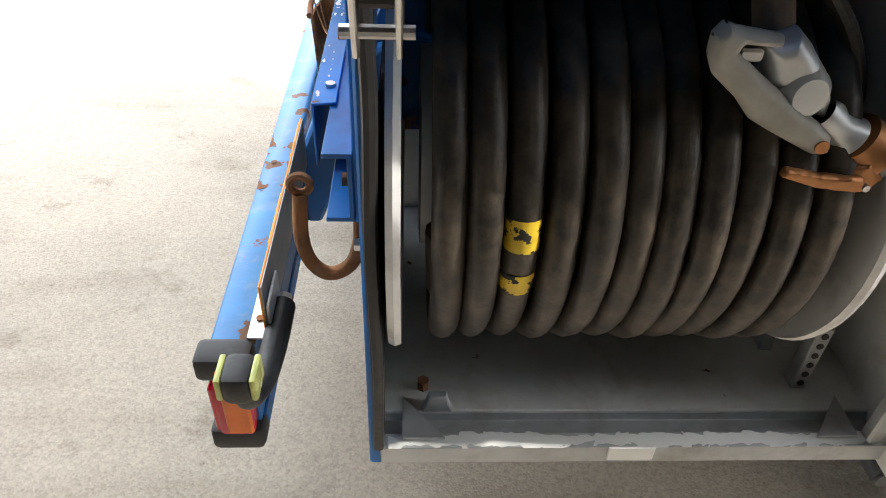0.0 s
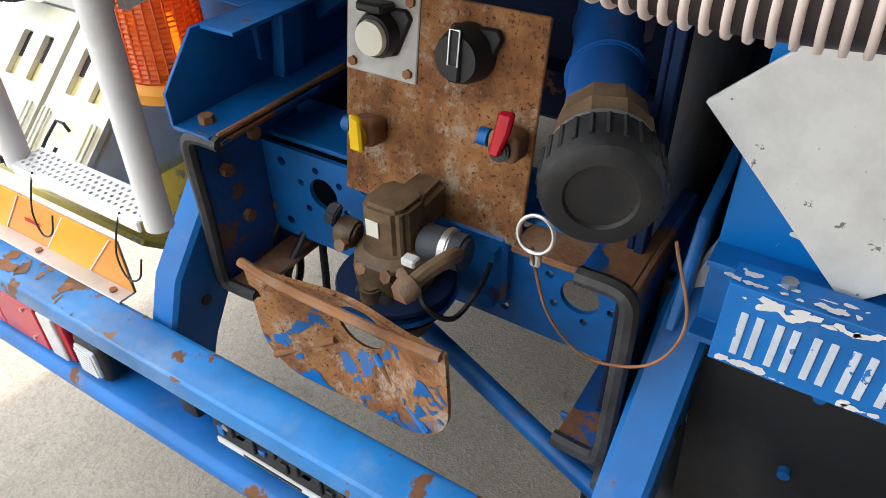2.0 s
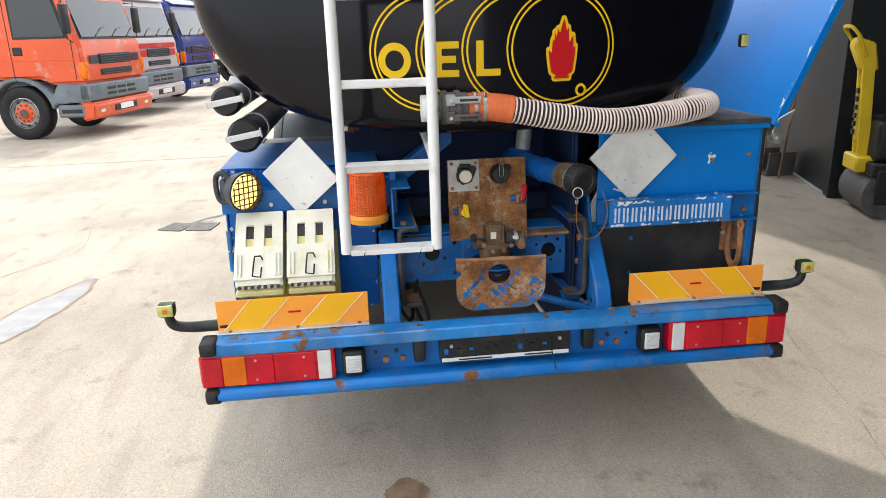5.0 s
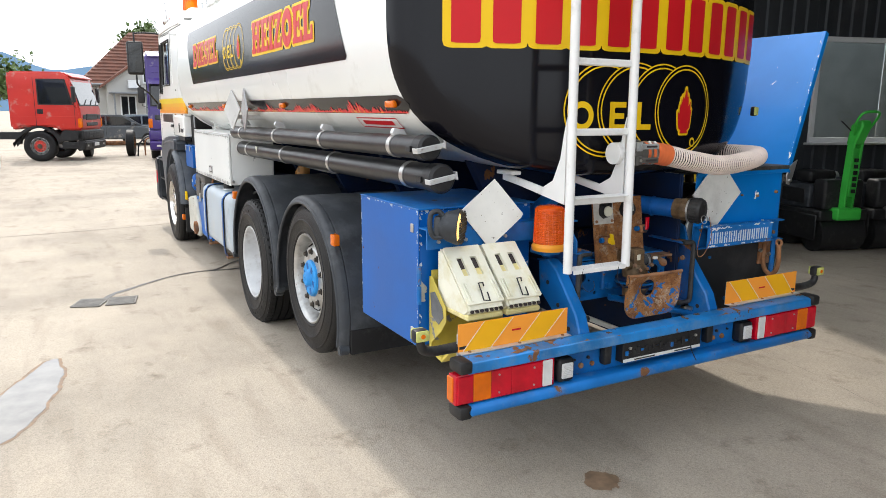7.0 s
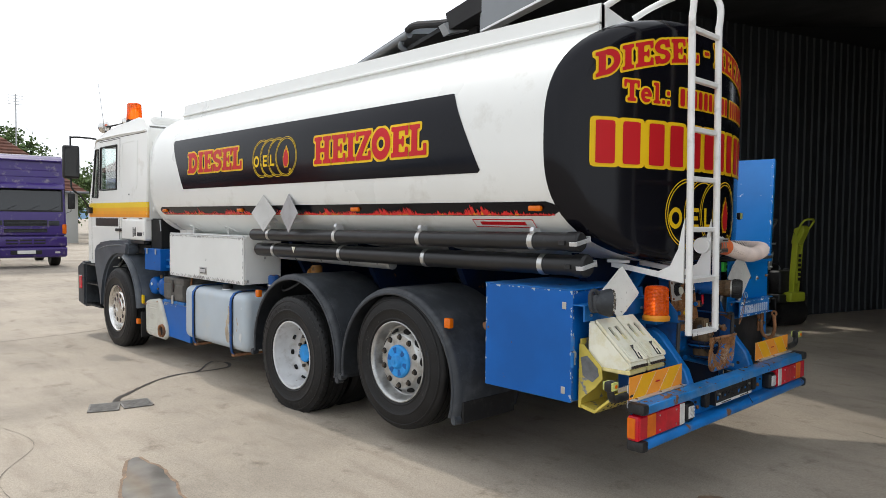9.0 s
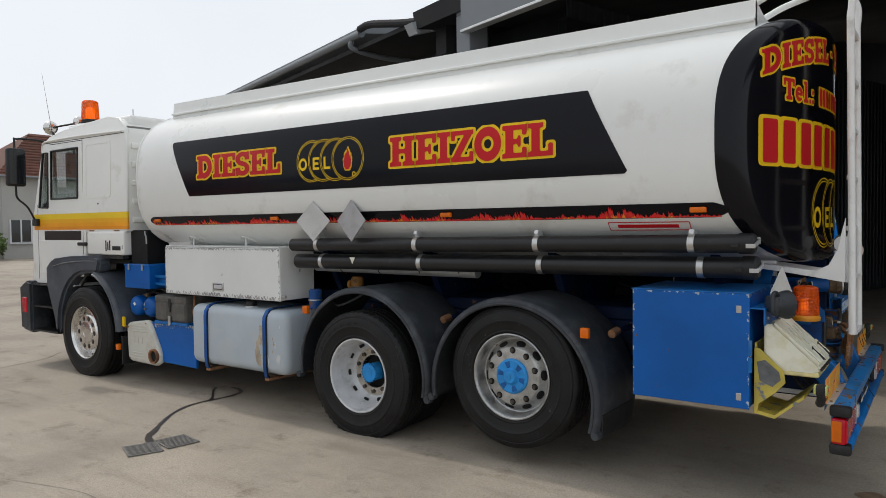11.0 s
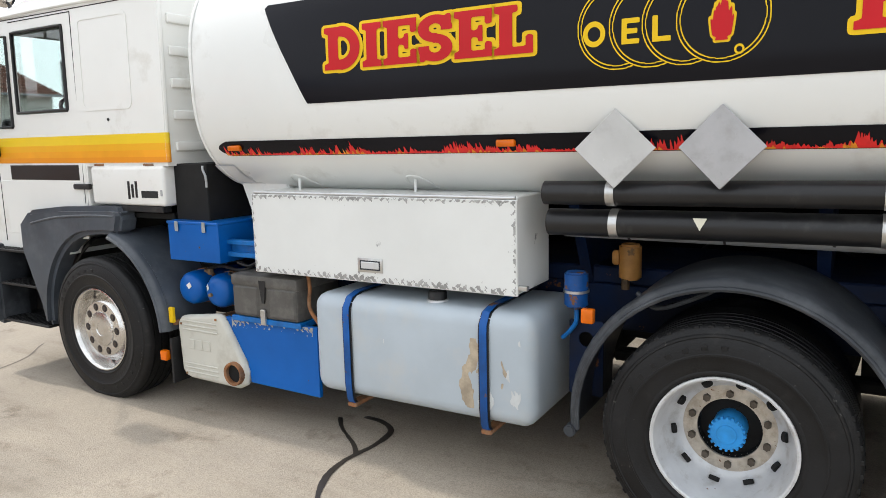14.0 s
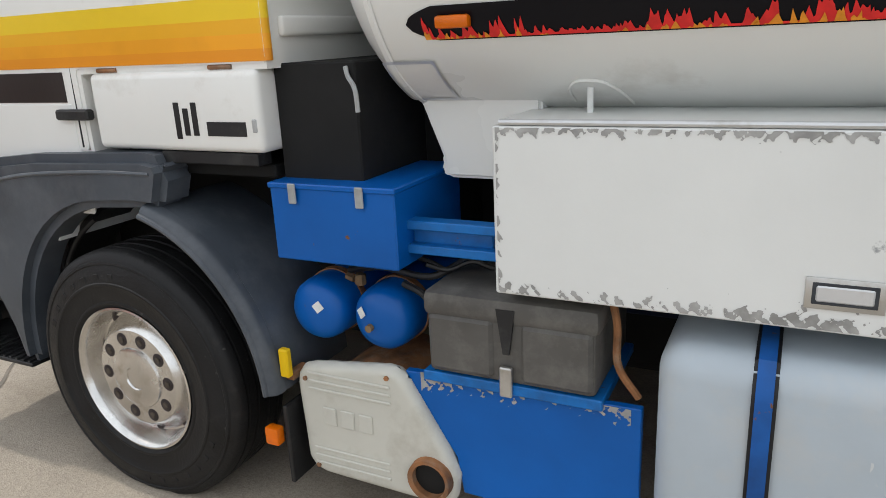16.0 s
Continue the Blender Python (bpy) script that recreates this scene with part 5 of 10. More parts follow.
# ---- rear bumper ----
M_LENS_LY = material("yellowed_lens", (0.50, 0.52, 0.16), 0.25, tone=0.2, size=20)
bumper = part("rear_bumper", prism([(-0.03, 0.672), (-0.025, 0.712), (0.050, 0.722), (0.060, 0.714), (0.060, 0.692), (0.05, 0.685), (0.05, 0.66), (-0.026, 0.66)], "y", -1.18, 1.18, 0.005), M_BUMPER, truck, "blue steel under-run bumper, dented, rust at its edges")
# the top rail is bent a little near the coupling
for v in bumper.data.vertices:
    v.co.z -= 0.012 * math.exp(-((v.co.y - 0.05) / 0.3) ** 2)
part("back_plate", box(0.045, 0.055, -1.2, 1.2, 0.50, 0.69, 0.003), M_BLUE, bumper)
part("lower_rail", prism([(-0.03, 0.465), (-0.045, 0.48), (-0.045, 0.505), (-0.03, 0.52), (0.06, 0.52), (0.06, 0.465)], "y", -1.19, 1.19, 0.004), M_BLUE_WORN, bumper)
for s in (1, -1):
    for z0, z1 in ((0.668, 0.727), (0.460, 0.522)):
        part("end_cap", box(-0.045, 0.062, min(s * 1.165, s * 1.23), max(s * 1.165, s * 1.23), z0, z1, 0.014, seg=2), M_BLACK, bumper)
    # tail lamp cluster: outer red, orange, red, clear
    cluster = part("tail_lamp", box(-0.019, 0.05, min(s * 0.705, s * 1.24), max(s * 0.705, s * 1.24), 0.522, 0.662, 0.010, seg=2), M_LENS_R, truck, "long red, orange and clear tail lamp")
    for y0, y1, mat, nm in ((1.152, 1.232, M_LENS_R, "red_lens"), (1.060, 1.151, M_LENS_O, "orange_lens"), (0.950, 1.059, M_LENS_R, "red_lens"), (0.785, 0.949, M_LENS_R, "red_lens"), (0.722, 0.776, M_LENS_W, "clear_lens")):
        part(nm, box(-0.026, -0.008, min(s * y0, s * y1), max(s * y0, s * y1), 0.530, 0.655, 0.003), mat, cluster)
    part("side_lens", box(0.0, 0.05, min(s * 1.236, s * 1.246), max(s * 1.236, s * 1.246), 0.535, 0.65, 0.004), M_LENS_O, cluster)
    for y in (0.83, 1.02):
        for z in (0.552, 0.635):
            part("screw", rod((-0.03, s * y, z), (-0.02, s * y, z), 0.005, n=8), M_STEEL, cluster)
    rev = part("reversing_lamp", box(-0.02, 0.05, min(s * 0.585, s * 0.680), max(s * 0.585, s * 0.680), 0.525, 0.64, 0.018, seg=3), M_BLACK, truck, "square reversing lamp with ribbed glass")
    part("lamp_glass", box(-0.027, -0.015, min(s * 0.60, s * 0.665), max(s * 0.60, s * 0.665), 0.545, 0.62, 0.01, seg=2), M_LENS_W, rev)
    for i in range(8):
        part("glass_rib", box(-0.0305, -0.025, min(s * 0.605, s * 0.66), max(s * 0.605, s * 0.66), 0.550 + i * 0.0085, 0.554 + i * 0.0085, 0.001), M_LENS_W, rev)
    part("rubber_buffer", box(0.0, 0.045, min(s * 0.335, s * 0.385), max(s * 0.335, s * 0.385), 0.555, 0.66, 0.012, seg=2), M_BLACK, bumper)
    for y, z, r in ((0.455, 0.64, 0.005), (0.455, 0.60, 0.008), (0.50, 0.565, 0.014), (0.43, 0.565, 0.012), (0.54, 0.60, 0.006)):
        part("bolt_hole", rod((0.035, s * y, z), (0.046, s * y, z), r, n=12), M_RUST if r > 0.01 else M_DARK, bumper)
    # hazard board
    y0, y1 = 0.56, 1.17
    board = part("hazard_board", box(0.083, 0.087, min(s * y0, s * y1), max(s * y0, s * y1), 0.722, 0.855, 0.001), M_HAZ_O, truck, "orange and yellow striped reflective board")
    span = y1 - y0
    for top0, low0, top1, low1 in ((0.03, 0.23, 0.27, 0.47), (0.52, 0.72, 0.78, 0.965)):
        pts = [(s * (y0 + span * low0), 0.7245), (s * (y0 + span * low1), 0.7245), (s * (y0 + span * top1), 0.8535), (s * (y0 + span * top0), 0.8535)]
        part("stripe", prism(pts, "x", 0.0810, 0.0825), M_HAZ_Y, board)
        for a, b in ((low0, top0), (low1, top1)):
            part("stripe_edge", prism([(s * (y0 + span * a) - 0.002, 0.7245), (s * (y0 + span * a) + 0.002, 0.7245), (s * (y0 + span * b) + 0.002, 0.8535), (s * (y0 + span * b) - 0.002, 0.8535)], "x", 0.0806, 0.0809), M_SIGN, board)
    part("board_back", box(0.0875, 0.0895, min(s * y0, s * y1) + 0.001, max(s * y0, s * y1) - 0.001, 0.7235, 0.8535, 0), M_GALV, board)
    part("board_mark", box(0.0792, 0.0806, s * 0.86 - 0.025, s * 0.86 + 0.025, 0.787, 0.795, 0), M_RED, board)
    part("board_foot", box(0.047, 0.083, min(s * 0.56, s * 1.17), max(s * 0.56, s * 1.17), 0.7225, 0.7275, 0.001), M_ALU, board)
    for y in (0.6, 0.85, 1.12):
        part("screw", rod((0.065, s * y, 0.727), (0.065, s * y, 0.732), 0.008, n=8), M_RUST, board)
    # end outline lamp on a rubber arm
    arm = part("outline_lamp", tube(smooth_path([(0.118, s * 1.10, 0.765), (0.118, s * 1.20, 0.765), (0.112, s * 1.29, 0.768), (0.10, s * 1.345, 0.79), (0.10, s * 1.36, 0.845)], 6), 0.023, 12, ring=lambda i: 1.1 - 0.012 * i), M_BLACK, truck, "outline lamp on a black rubber arm")
    part("lamp_body", box(0.072, 0.122, s * 1.36 - 0.033, s * 1.36 + 0.033, 0.825, 0.885, 0.014, seg=2), M_BLACK, arm)
    part("rear_lens", box(0.064, 0.076, s * 1.36 - 0.03, s * 1.36 + 0.03, 0.834, 0.882, 0.012, seg=2), M_LENS_LY, arm)
    part("front_lens", box(0.118, 0.130, s * 1.36 - 0.03, s * 1.36 + 0.03, 0.834, 0.882, 0.012, seg=2), M_LENS_LY, arm)
    part("red_spot", rod((0.060, s * 1.36, 0.858), (0.066, s * 1.36, 0.858), 0.010, n=12), M_LENS_O, arm)
    part("arm_plate", box(0.104, 0.110, s * 1.12 - 0.05, s * 1.12 + 0.05, 0.70, 0.83, 0.002), M_ALU, arm)
    part("arm_bolt", rod((0.118, s * 1.10, 0.765), (0.118, s * 1.075, 0.765), 0.016, n=6), M_STEEL, arm)
    arm.location = (-0.012, 0.0, -0.020)
    # bent arm that carries the bumper
    y = 0.46 if s > 0 else -0.45
    part("bumper_arm", prism([(0.06, 0.48), (0.10, 0.48), (0.16, 0.62), (0.24, 0.74), (0.40, 0.86), (0.42, 1.02), (0.34, 1.04), (0.27, 1.00), (0.10, 0.80), (0.06, 0.70)], "y", y - 0.035, y + 0.035, 0.008), M_BLUE_WORN, truck, "bent blue bumper arm")
    for x, z in ((0.15, 0.72), (0.24, 0.82), (0.33, 0.92)):
        part("arm_hole", rod((x, y - 0.037, z), (x, y + 0.037, z), 0.012, n=12), M_DARK, truck)
# rust spots on the rail's top
for y, r in ((0.16, 0.02), (0.22, 0.018), (0.07, 0.022), (-0.2, 0.016), (0.32, 0.024), (0.12, 0.026), (0.02, 0.026), (-0.08, 0.02), (-0.545, 0.014), (0.85, 0.016), (-0.93, 0.012)):
    dz = -0.012 * math.exp(-((y - 0.05) / 0.3) ** 2)
    part("rust_spot", field_sheet(lambda u, v: np.hypot(u / 0.6, v) - r * (0.75 + 0.55 * flake(u * 11 + y * 9, v * 8)), -0.03, 0.03, -0.06, 0.06, 0.005, lambda u, v: (-0.001 + u, y + v, 0.7185 + 0.13 * u + dz)), M_RUST, bumper)
for k, (y0, y1, cut_) in enumerate(((-0.16, 0.30, 0.35), (0.30, 0.95, 1.35), (-0.75, -0.16, 1.30))):
    w = y1 - y0
    dz = -0.012 * math.exp(-(((y0 + y1) / 2 - 0.05) / 0.3) ** 2)
    tagged(part("rust_scuff", field_sheet(lambda u, v: cut_ - flake(u * 9 + k, v * 2.2 + k) - 0.8 * flake(u * 4 + v * 9, v * 7 - u * 5 + k), 0, 0.070, 0, w, 0.0035, lambda u, v: (-0.022 + u, y0 + v, 0.7165 + 0.13 * (u - 0.022) - 0.012 * math.exp(-((y0 + v - 0.05) / 0.3) ** 2))), M_RUST, bumper), "rust where the paint is scraped off", "", "", "stuff")
holder_ = part("plate_holder", box(-0.008, 0.045, -0.275, 0.275, 0.552, 0.672, 0.003), M_BLACK, truck, "empty black number plate holder")
part("holder_strip", box(-0.012, -0.007, -0.27, 0.27, 0.554, 0.570, 0.001), M_SIGN, holder_)
for i in range(20):
    y = 0.25 - i * 0.026
    part("holder_clip", box(-0.014, -0.006, y - 0.009, y + 0.009, 0.588 + 0.012 * (i % 3), 0.612 + 0.016 * (i % 2), 0.002), M_BLACK if i % 4 else M_BLUE, holder_)
for a, b in ((0.20, 0.06), (-0.08, -0.20)):
    part("strip_mark", box(-0.0135, -0.0118, min(a, b), max(a, b), 0.559, 0.565, 0), M_BLACK, holder_)
for y in (0.23, -0.23):
    part("screw", rod((-0.016, y, 0.625), (-0.006, y, 0.625), 0.008, n=10), M_STEEL, holder_)
part("cable_tie", tube(smooth_path([(-0.014, -0.175, 0.655), (-0.016, -0.19, 0.60), (-0.018, -0.2, 0.55), (-0.05, -0.205, 0.50)], 5), 0.0025, 6), M_BLACK, truck)

# ---- coupling, cross member, control plate ----
def plate_with_holes(x, y0, y1, z0, z1, holes):
    f = lambda u, v: np.maximum(f_rect(0, 0, y1 - y0, z1 - z0)(u, v), -np.minimum.reduce([np.hypot(u - (a - y0), v - (b - z0)) - r for a, b, r in holes]))
    b = field_sheet(f, -0.002, y1 - y0 + 0.002, -0.002, z1 - z0 + 0.002, 0.006, lambda u, v: (x, y0 + u, z0 + v))
    thicken(b, 0.010)
    return b


cross = [(0.26, 0.915, 0.034), (-0.274, 0.90, 0.034)]
for c in (0.26, -0.274):
    for k in range(6):
        a = 2 * math.pi * k / 6 + 0.3
        cross.append((c + 0.058 * math.cos(a), 0.908 + 0.058 * math.sin(a), 0.008))
for y in (0.36, 0.16, -0.14, -0.37):
    cross += [(y, 0.96, 0.010), (y, 0.82, 0.010)]
part("cross_member", plate_with_holes(0.36, -0.425, 0.42, 0.785, 0.995, cross), M_BLUE, truck, "blue cross member with round holes")
part("cross_top", box(0.37, 0.52, -0.43, 0.43, 0.995, 1.005, 0.003), M_BLUE_WORN, truck)
M_EDGE = material("bare_dark_steel_edge", (0.035, 0.034, 0.034), 0.5, tone=0.3, size=12, bump=0.4, wear=(RUST, 0.2, 16), dust=((0.09, 0.085, 0.08), 0.35))
M_RAIL = material("rust_blistered_blue_rail", (0.004, 0.075, 0.27), 0.55, tone=0.3, size=8, bump=0.3, wear=((0.19, 0.085, 0.035), 0.66, 9), dust=((0.05, 0.035, 0.025), 0.5))
# open ends of the two frame rails, channels that face one another, with bare edges
for s, w in ((1, 0.414), (-1, 0.398)):
    def at_y(u):
        return s * (w - u)
    for name, p0, p1, q0, q1, mat in (("rail_web", 0.0, 0.009, 0.735, 1.082, M_RAIL), ("rail_top_flange", 0.009, 0.082, 1.073, 1.082, M_RAIL), ("rail_bottom_flange", 0.009, 0.082, 0.735, 0.744, M_RUST if s > 0 else M_RAIL)):
        part(name, box(0.198, 0.46, min(at_y(p0), at_y(p1)), max(at_y(p0), at_y(p1)), q0, q1, 0.002), mat, truck)
    lip = smooth_path([(0.196, at_y(0.080), 1.078), (0.194, at_y(0.03), 1.079), (0.190, at_y(0.008), 1.070), (0.190, at_y(0.003), 1.03), (0.192, at_y(0.003), 0.90), (0.190, at_y(0.003), 0.785), (0.191, at_y(0.010), 0.748), (0.195, at_y(0.04), 0.738), (0.198, at_y(0.085), 0.738)], 5)
    edge_b = tube(lip, 0.0135, 8)
    part("rail_edge", edge_b, M_EDGE, truck, "bare dark edge of the frame rail")
    for x, z in ((0.25, 0.98), (0.33, 1.02), (0.28, 0.86), (0.36, 0.84)):
        part("rail_bolt", rod((x, at_y(0.009), z), (x, at_y(0.022), z), 0.014, n=6), M_RUST, truck)
# channel that carries the tank, lying on the rail beside the beacon
sup = prism([(0.185, 1.086), (0.185, 1.15), (0.265, 1.238), (1.3, 1.238), (1.3, 1.086)], "y", 0.430, 0.437, 0.001)
part("tank_support", sup, M_BLUE, truck, "deep blue channel under the tank, its end cut off slantwise")
part("support_flange", box(0.185, 1.3, 0.345, 0.430, 1.084, 1.092, 0.001), M_BLUE, truck)
part("support_flange", box(0.285, 1.3, 0.352, 0.430, 1.231, 1.238, 0.001), M_BLUE, truck)
part("support_rust", box(0.20, 1.2, 0.337, 0.3475, 1.083, 1.0935, 0.003), M_RUST, truck)
part("support_bolt", rod((0.225, 0.39, 1.092), (0.225, 0.39, 1.106), 0.014, n=6), M_RUST, truck)
part("diagonal_stay", prism([(0.50, 1.10), (0.13, 1.375), (0.13, 1.455), (0.50, 1.19)], "x", 0.575, 0.640, 0.003), M_BLUE, truck, "blue diagonal stay under the tank")
part("stay_lip", prism([(0.50, 1.19), (0.13, 1.455), (0.13, 1.463), (0.50, 1.198)], "x", 0.530, 0.640, 0.001), M_BLUE_WORN, truck)
# tow coupling: a cast body on a stem, a tall squared head, a clamped cross shaft with its hand lever
coupling = part("tow_coupling", lathe([(0, -0.135), (0.060, -0.135), (0.062, -0.09), (0.056, -0.06), (0.064, -0.045), (0.068, -0.01), (0.064, 0.02), (0.050, 0.034), (0, 0.036)], (0.225, 0.0, 0.955), (0, 0, 1), 28), M_BRONZE, truck, "greasy brown tow coupling")
part("coupling_head", prism([(0.190, -0.030), (0.205, -0.042), (0.250, -0.044), (0.270, -0.030), (0.272, 0.026), (0.250, 0.040), (0.205, 0.040), (0.190, 0.028)], "z", 0.975, 1.072, 0.007, seg=2), M_BRONZE, coupling, "squared casting over the coupling pin")
part("head_neck", prism([(0.24, -0.035), (0.34, -0.03), (0.34, 0.03), (0.24, 0.035)], "z", 0.985, 1.052, 0.010, seg=2), M_BRONZE, coupling)
part("head_label", box(0.1875, 0.1895, 0.000, 0.024, 1.015, 1.045, 0.0005), M_CHOCK, coupling, "worn pale label")
for y, z in ((0.058, 0.992), (-0.028, 0.965), (0.020, 0.962), (-0.060, 0.985)):
    part("coupling_bolt", rod((0.172, y, z), (0.160, y, z + 0.006), 0.011, n=6), M_RUST, coupling)
part("side_plug", rod((0.205, 0.055, 0.99), (0.200, 0.092, 0.995), 0.024, n=18, bevel=0.005), M_BRONZE, coupling)
part("side_plug_cap", rod((0.200, 0.088, 1.02), (0.196, 0.105, 1.025), 0.020, n=6, bevel=0.003), M_PLASTIC, coupling)
for k, (z, r) in enumerate(((0.912, 0.098), (0.893, 0.100), (0.876, 0.090))):
    part("skirt_ring", lathe([(0.055, -0.006), (r, -0.004), (r + 0.003, 0.0), (r, 0.005), (0.055, 0.010)], (0.225, 0.0, z), (0, 0, 1), 36), M_BLUE if k == 1 else M_BLUE_DARK, coupling)
part("coupling_shaft", rod((0.245, -0.125, 0.998), (0.240, -0.045, 0.998), 0.030, n=20, bevel=0.006), M_PLASTIC, coupling)
part("shaft_collar", rod((0.2435, -0.100, 0.998), (0.2425, -0.085, 0.998), 0.034, n=20, bevel=0.003), M_STEEL, coupling)
part("hand_lever", tube(smooth_path([(0.225, -0.118, 1.010), (0.195, -0.120, 1.022), (0.160, -0.108, 1.018), (0.128, -0.097, 1.008)], 5), 0.0125, 10), M_BRONZE, coupling)
part("lever_knob", lathe([(0, -0.024), (0.017, -0.014), (0.0205, 0.0), (0.017, 0.014), (0, 0.022)], (0.122, -0.096, 1.006), (-0.8, 0.3, -0.3), 16), M_RUST, coupling)
part("lever_tag", box(0.150, 0.170, -0.090, -0.066, 1.018, 1.032, 0.003), M_SIGN, coupling)
part("drawbar_flange", box(0.325, 0.358, -0.150, 0.130, 0.835, 0.985, 0.008), M_BLUE, coupling)
for y, z in ((0.10, 0.86), (-0.125, 0.86), (0.10, 0.96), (-0.125, 0.96)):
    part("flange_bolt", rod((0.30, y, z), (0.33, y, z), 0.018, n=6), M_BLUE, coupling)
part("air_line", tube(smooth_path([(0.22, -0.055, 0.94), (0.18, -0.085, 0.925), (0.20, -0.125, 0.90), (0.26, -0.14, 0.93), (0.32, -0.13, 0.95)], 5), 0.005, 6), M_BLACK, coupling)


# catching plate: a dished sheet with rounded lower corners, a bite out of one side, a hole for the eye and a rolled upper edge
def catch_field(u, v):
    body = np.maximum(np.abs(u) - 0.190, np.maximum(-v, v - 0.229))
    corner = 0.085 + 0.015 * (u < 0)
    body = np.maximum(body, np.hypot(np.maximum(np.abs(u) - 0.190 + corner, 0), np.maximum(corner - v, 0)) - corner)
    body = np.maximum(body, -(np.hypot(u / 1.05, v - 0.145) - 0.048))
    return np.maximum(body, -(np.hypot((u - 0.198) / 1.5, (v - 0.167) * 1.2) - 0.022 - 0.004 * flake(u * 8, v * 8)))


def catch_at(off):
    def put(u, v):
        dish = 0.060 * math.exp(-(u / 0.10) ** 2 - ((v - 0.142) / 0.085) ** 2)
        return (0.082 + off + dish + 0.012 * (1 - v / 0.229), u, 0.735 + v)
    return put


flap = field_sheet(catch_field, -0.195, 0.205, -0.002, 0.231, 0.006, catch_at(0.0))
thicken(flap, 0.008)
part("catch_plate", flap, rusted_sheet("rusted_catch_plate"), coupling, "rusty catching plate with blue paint left below")
for k, cut_, grow in ((1, 0.72, 11.0), (4, 1.05, 8.0)):
    pb = field_sheet(lambda u, v: np.maximum(catch_field(u, v) + 0.003, cut_ + grow * (v - 0.068 - 0.35 * np.clip(-u - 0.04, 0, 1)) - flake(u * 7 + k, v * 7 + k) - 0.7 * flake(u * 22 + k, v * 22)), -0.195, 0.205, -0.002, 0.231, 0.0028, catch_at(-0.0075 - 0.0005 * k))
    tagged(part("paint_patch", pb, M_BLUE, coupling), "flaking blue paint", "", "", "stuff")
part("rolled_edge", tube(smooth_path([(0.074, 0.192, 0.968), (0.066, 0.10, 0.966), (0.066, -0.08, 0.964), (0.072, -0.185, 0.962)], 8), 0.0085, 8), M_RUST, coupling, "rusty rolled upper edge")
for a, b in (((0.055, 0.06), (0.165, 0.012)), ((-0.030, 0.06), (-0.150, 0.010))):
    pa, pb_ = catch_at(-0.011)(a[0] * 0.9, 0.10), catch_at(-0.011)(b[0], b[1] + 0.02)
    part("pressed_rib", rod(pa, pb_, 0.007, n=8), M_BLUE_WORN if a[0] < 0 else M_RUST, coupling)
part("jaw_mouth", lathe([(0.050, -0.01), (0.054, 0.0), (0.050, 0.012), (0.030, 0.020), (0.0, 0.022)], (0.170, 0.0, 0.882), (-1, 0, -0.1), 28), M_DARK, coupling)
part("jaw_pin", rod((0.158, 0.0, 0.86), (0.158, 0.0, 0.945), 0.018, bevel=0.004), M_BRONZE, coupling)

panel_m = Matrix.Translation((0.36, 0.005, 1.15)) @ Matrix.Rotation(radians(9), 4, "Y")
M_PLATE = rusted_sheet("mottled_rusty_plate")
panel = part("control_plate", box(-0.004, 0.004, -0.175, 0.175, -0.18, 0.18, 0.002, m=panel_m), M_PLATE, truck, "rusty steel plate carrying sockets and couplings")
socket_plate = part("socket_plate", box(-0.008, -0.004, 0.035, 0.172, 0.04, 0.178, 0.002, m=panel_m), material("worn_white_socket_plate", (0.50, 0.49, 0.46), 0.5, tone=0.12, size=14, bump=0.2, wear=((0.30, 0.17, 0.08), 0.34, 22), dust=((0.33, 0.27, 0.20), 0.5)), panel, "worn pale socket plate")
for y, z in ((0.05, 0.055), (0.157, 0.055), (0.05, 0.163), (0.157, 0.163)):
    part("plate_bolt", rod(panel_m @ Vector((-0.008, y, z)), panel_m @ Vector((-0.014, y, z)), 0.008, n=6), M_RUST, socket_plate)
def on_panel(y, z, x=0.0):
    return panel_m @ Vector((x, y, z))
part("socket", lathe([(0.0, 0.03), (0.032, 0.03), (0.036, 0.02), (0.038, 0.0)], on_panel(0.10, 0.11, -0.006), (-1, 0, 0.1), 24), M_BLACK, panel)
part("socket_lid", lathe([(0, 0.036), (0.026, 0.034), (0.028, 0.026)], on_panel(0.10, 0.108, -0.012), (-1, 0, 0.1), 24), M_CHOCK, panel, "cream socket lid")
part("socket_hinge", box(-0.05, -0.01, 0.075, 0.125, 0.145, 0.16, 0.004, m=panel_m), M_BLACK, panel)
part("socket", lathe([(0.0, 0.045), (0.034, 0.045), (0.04, 0.03), (0.044, 0.0)], on_panel(-0.055, 0.11, -0.004), (-1, 0, 0.1), 24), M_BLACK, panel, "black socket with flap")
for y, z in ((0.10, 0.11), (-0.055, 0.11)):
    ear = prism([(y - 0.03, z - 0.03), (y - 0.055, z + 0.03), (y - 0.045, z + 0.042), (y + 0.03, z + 0.038), (y + 0.036, z - 0.02), (y + 0.01, z - 0.042)], "x", -0.016, -0.004, 0.003)
    ear.transform(panel_m)
    part("socket_flange", ear, M_BLACK, panel)
part("socket_tab", box(-0.054, -0.045, -0.066, -0.046, 0.075, 0.15, 0.003, m=panel_m), M_BLACK, panel)
part("socket_spring", tube([on_panel(y, z, -0.056) for y, z in ((-0.064, 0.15), (-0.064, 0.10), (-0.048, 0.10), (-0.048, 0.15), (-0.064, 0.15))], 0.0016, 6), M_STEEL, panel)
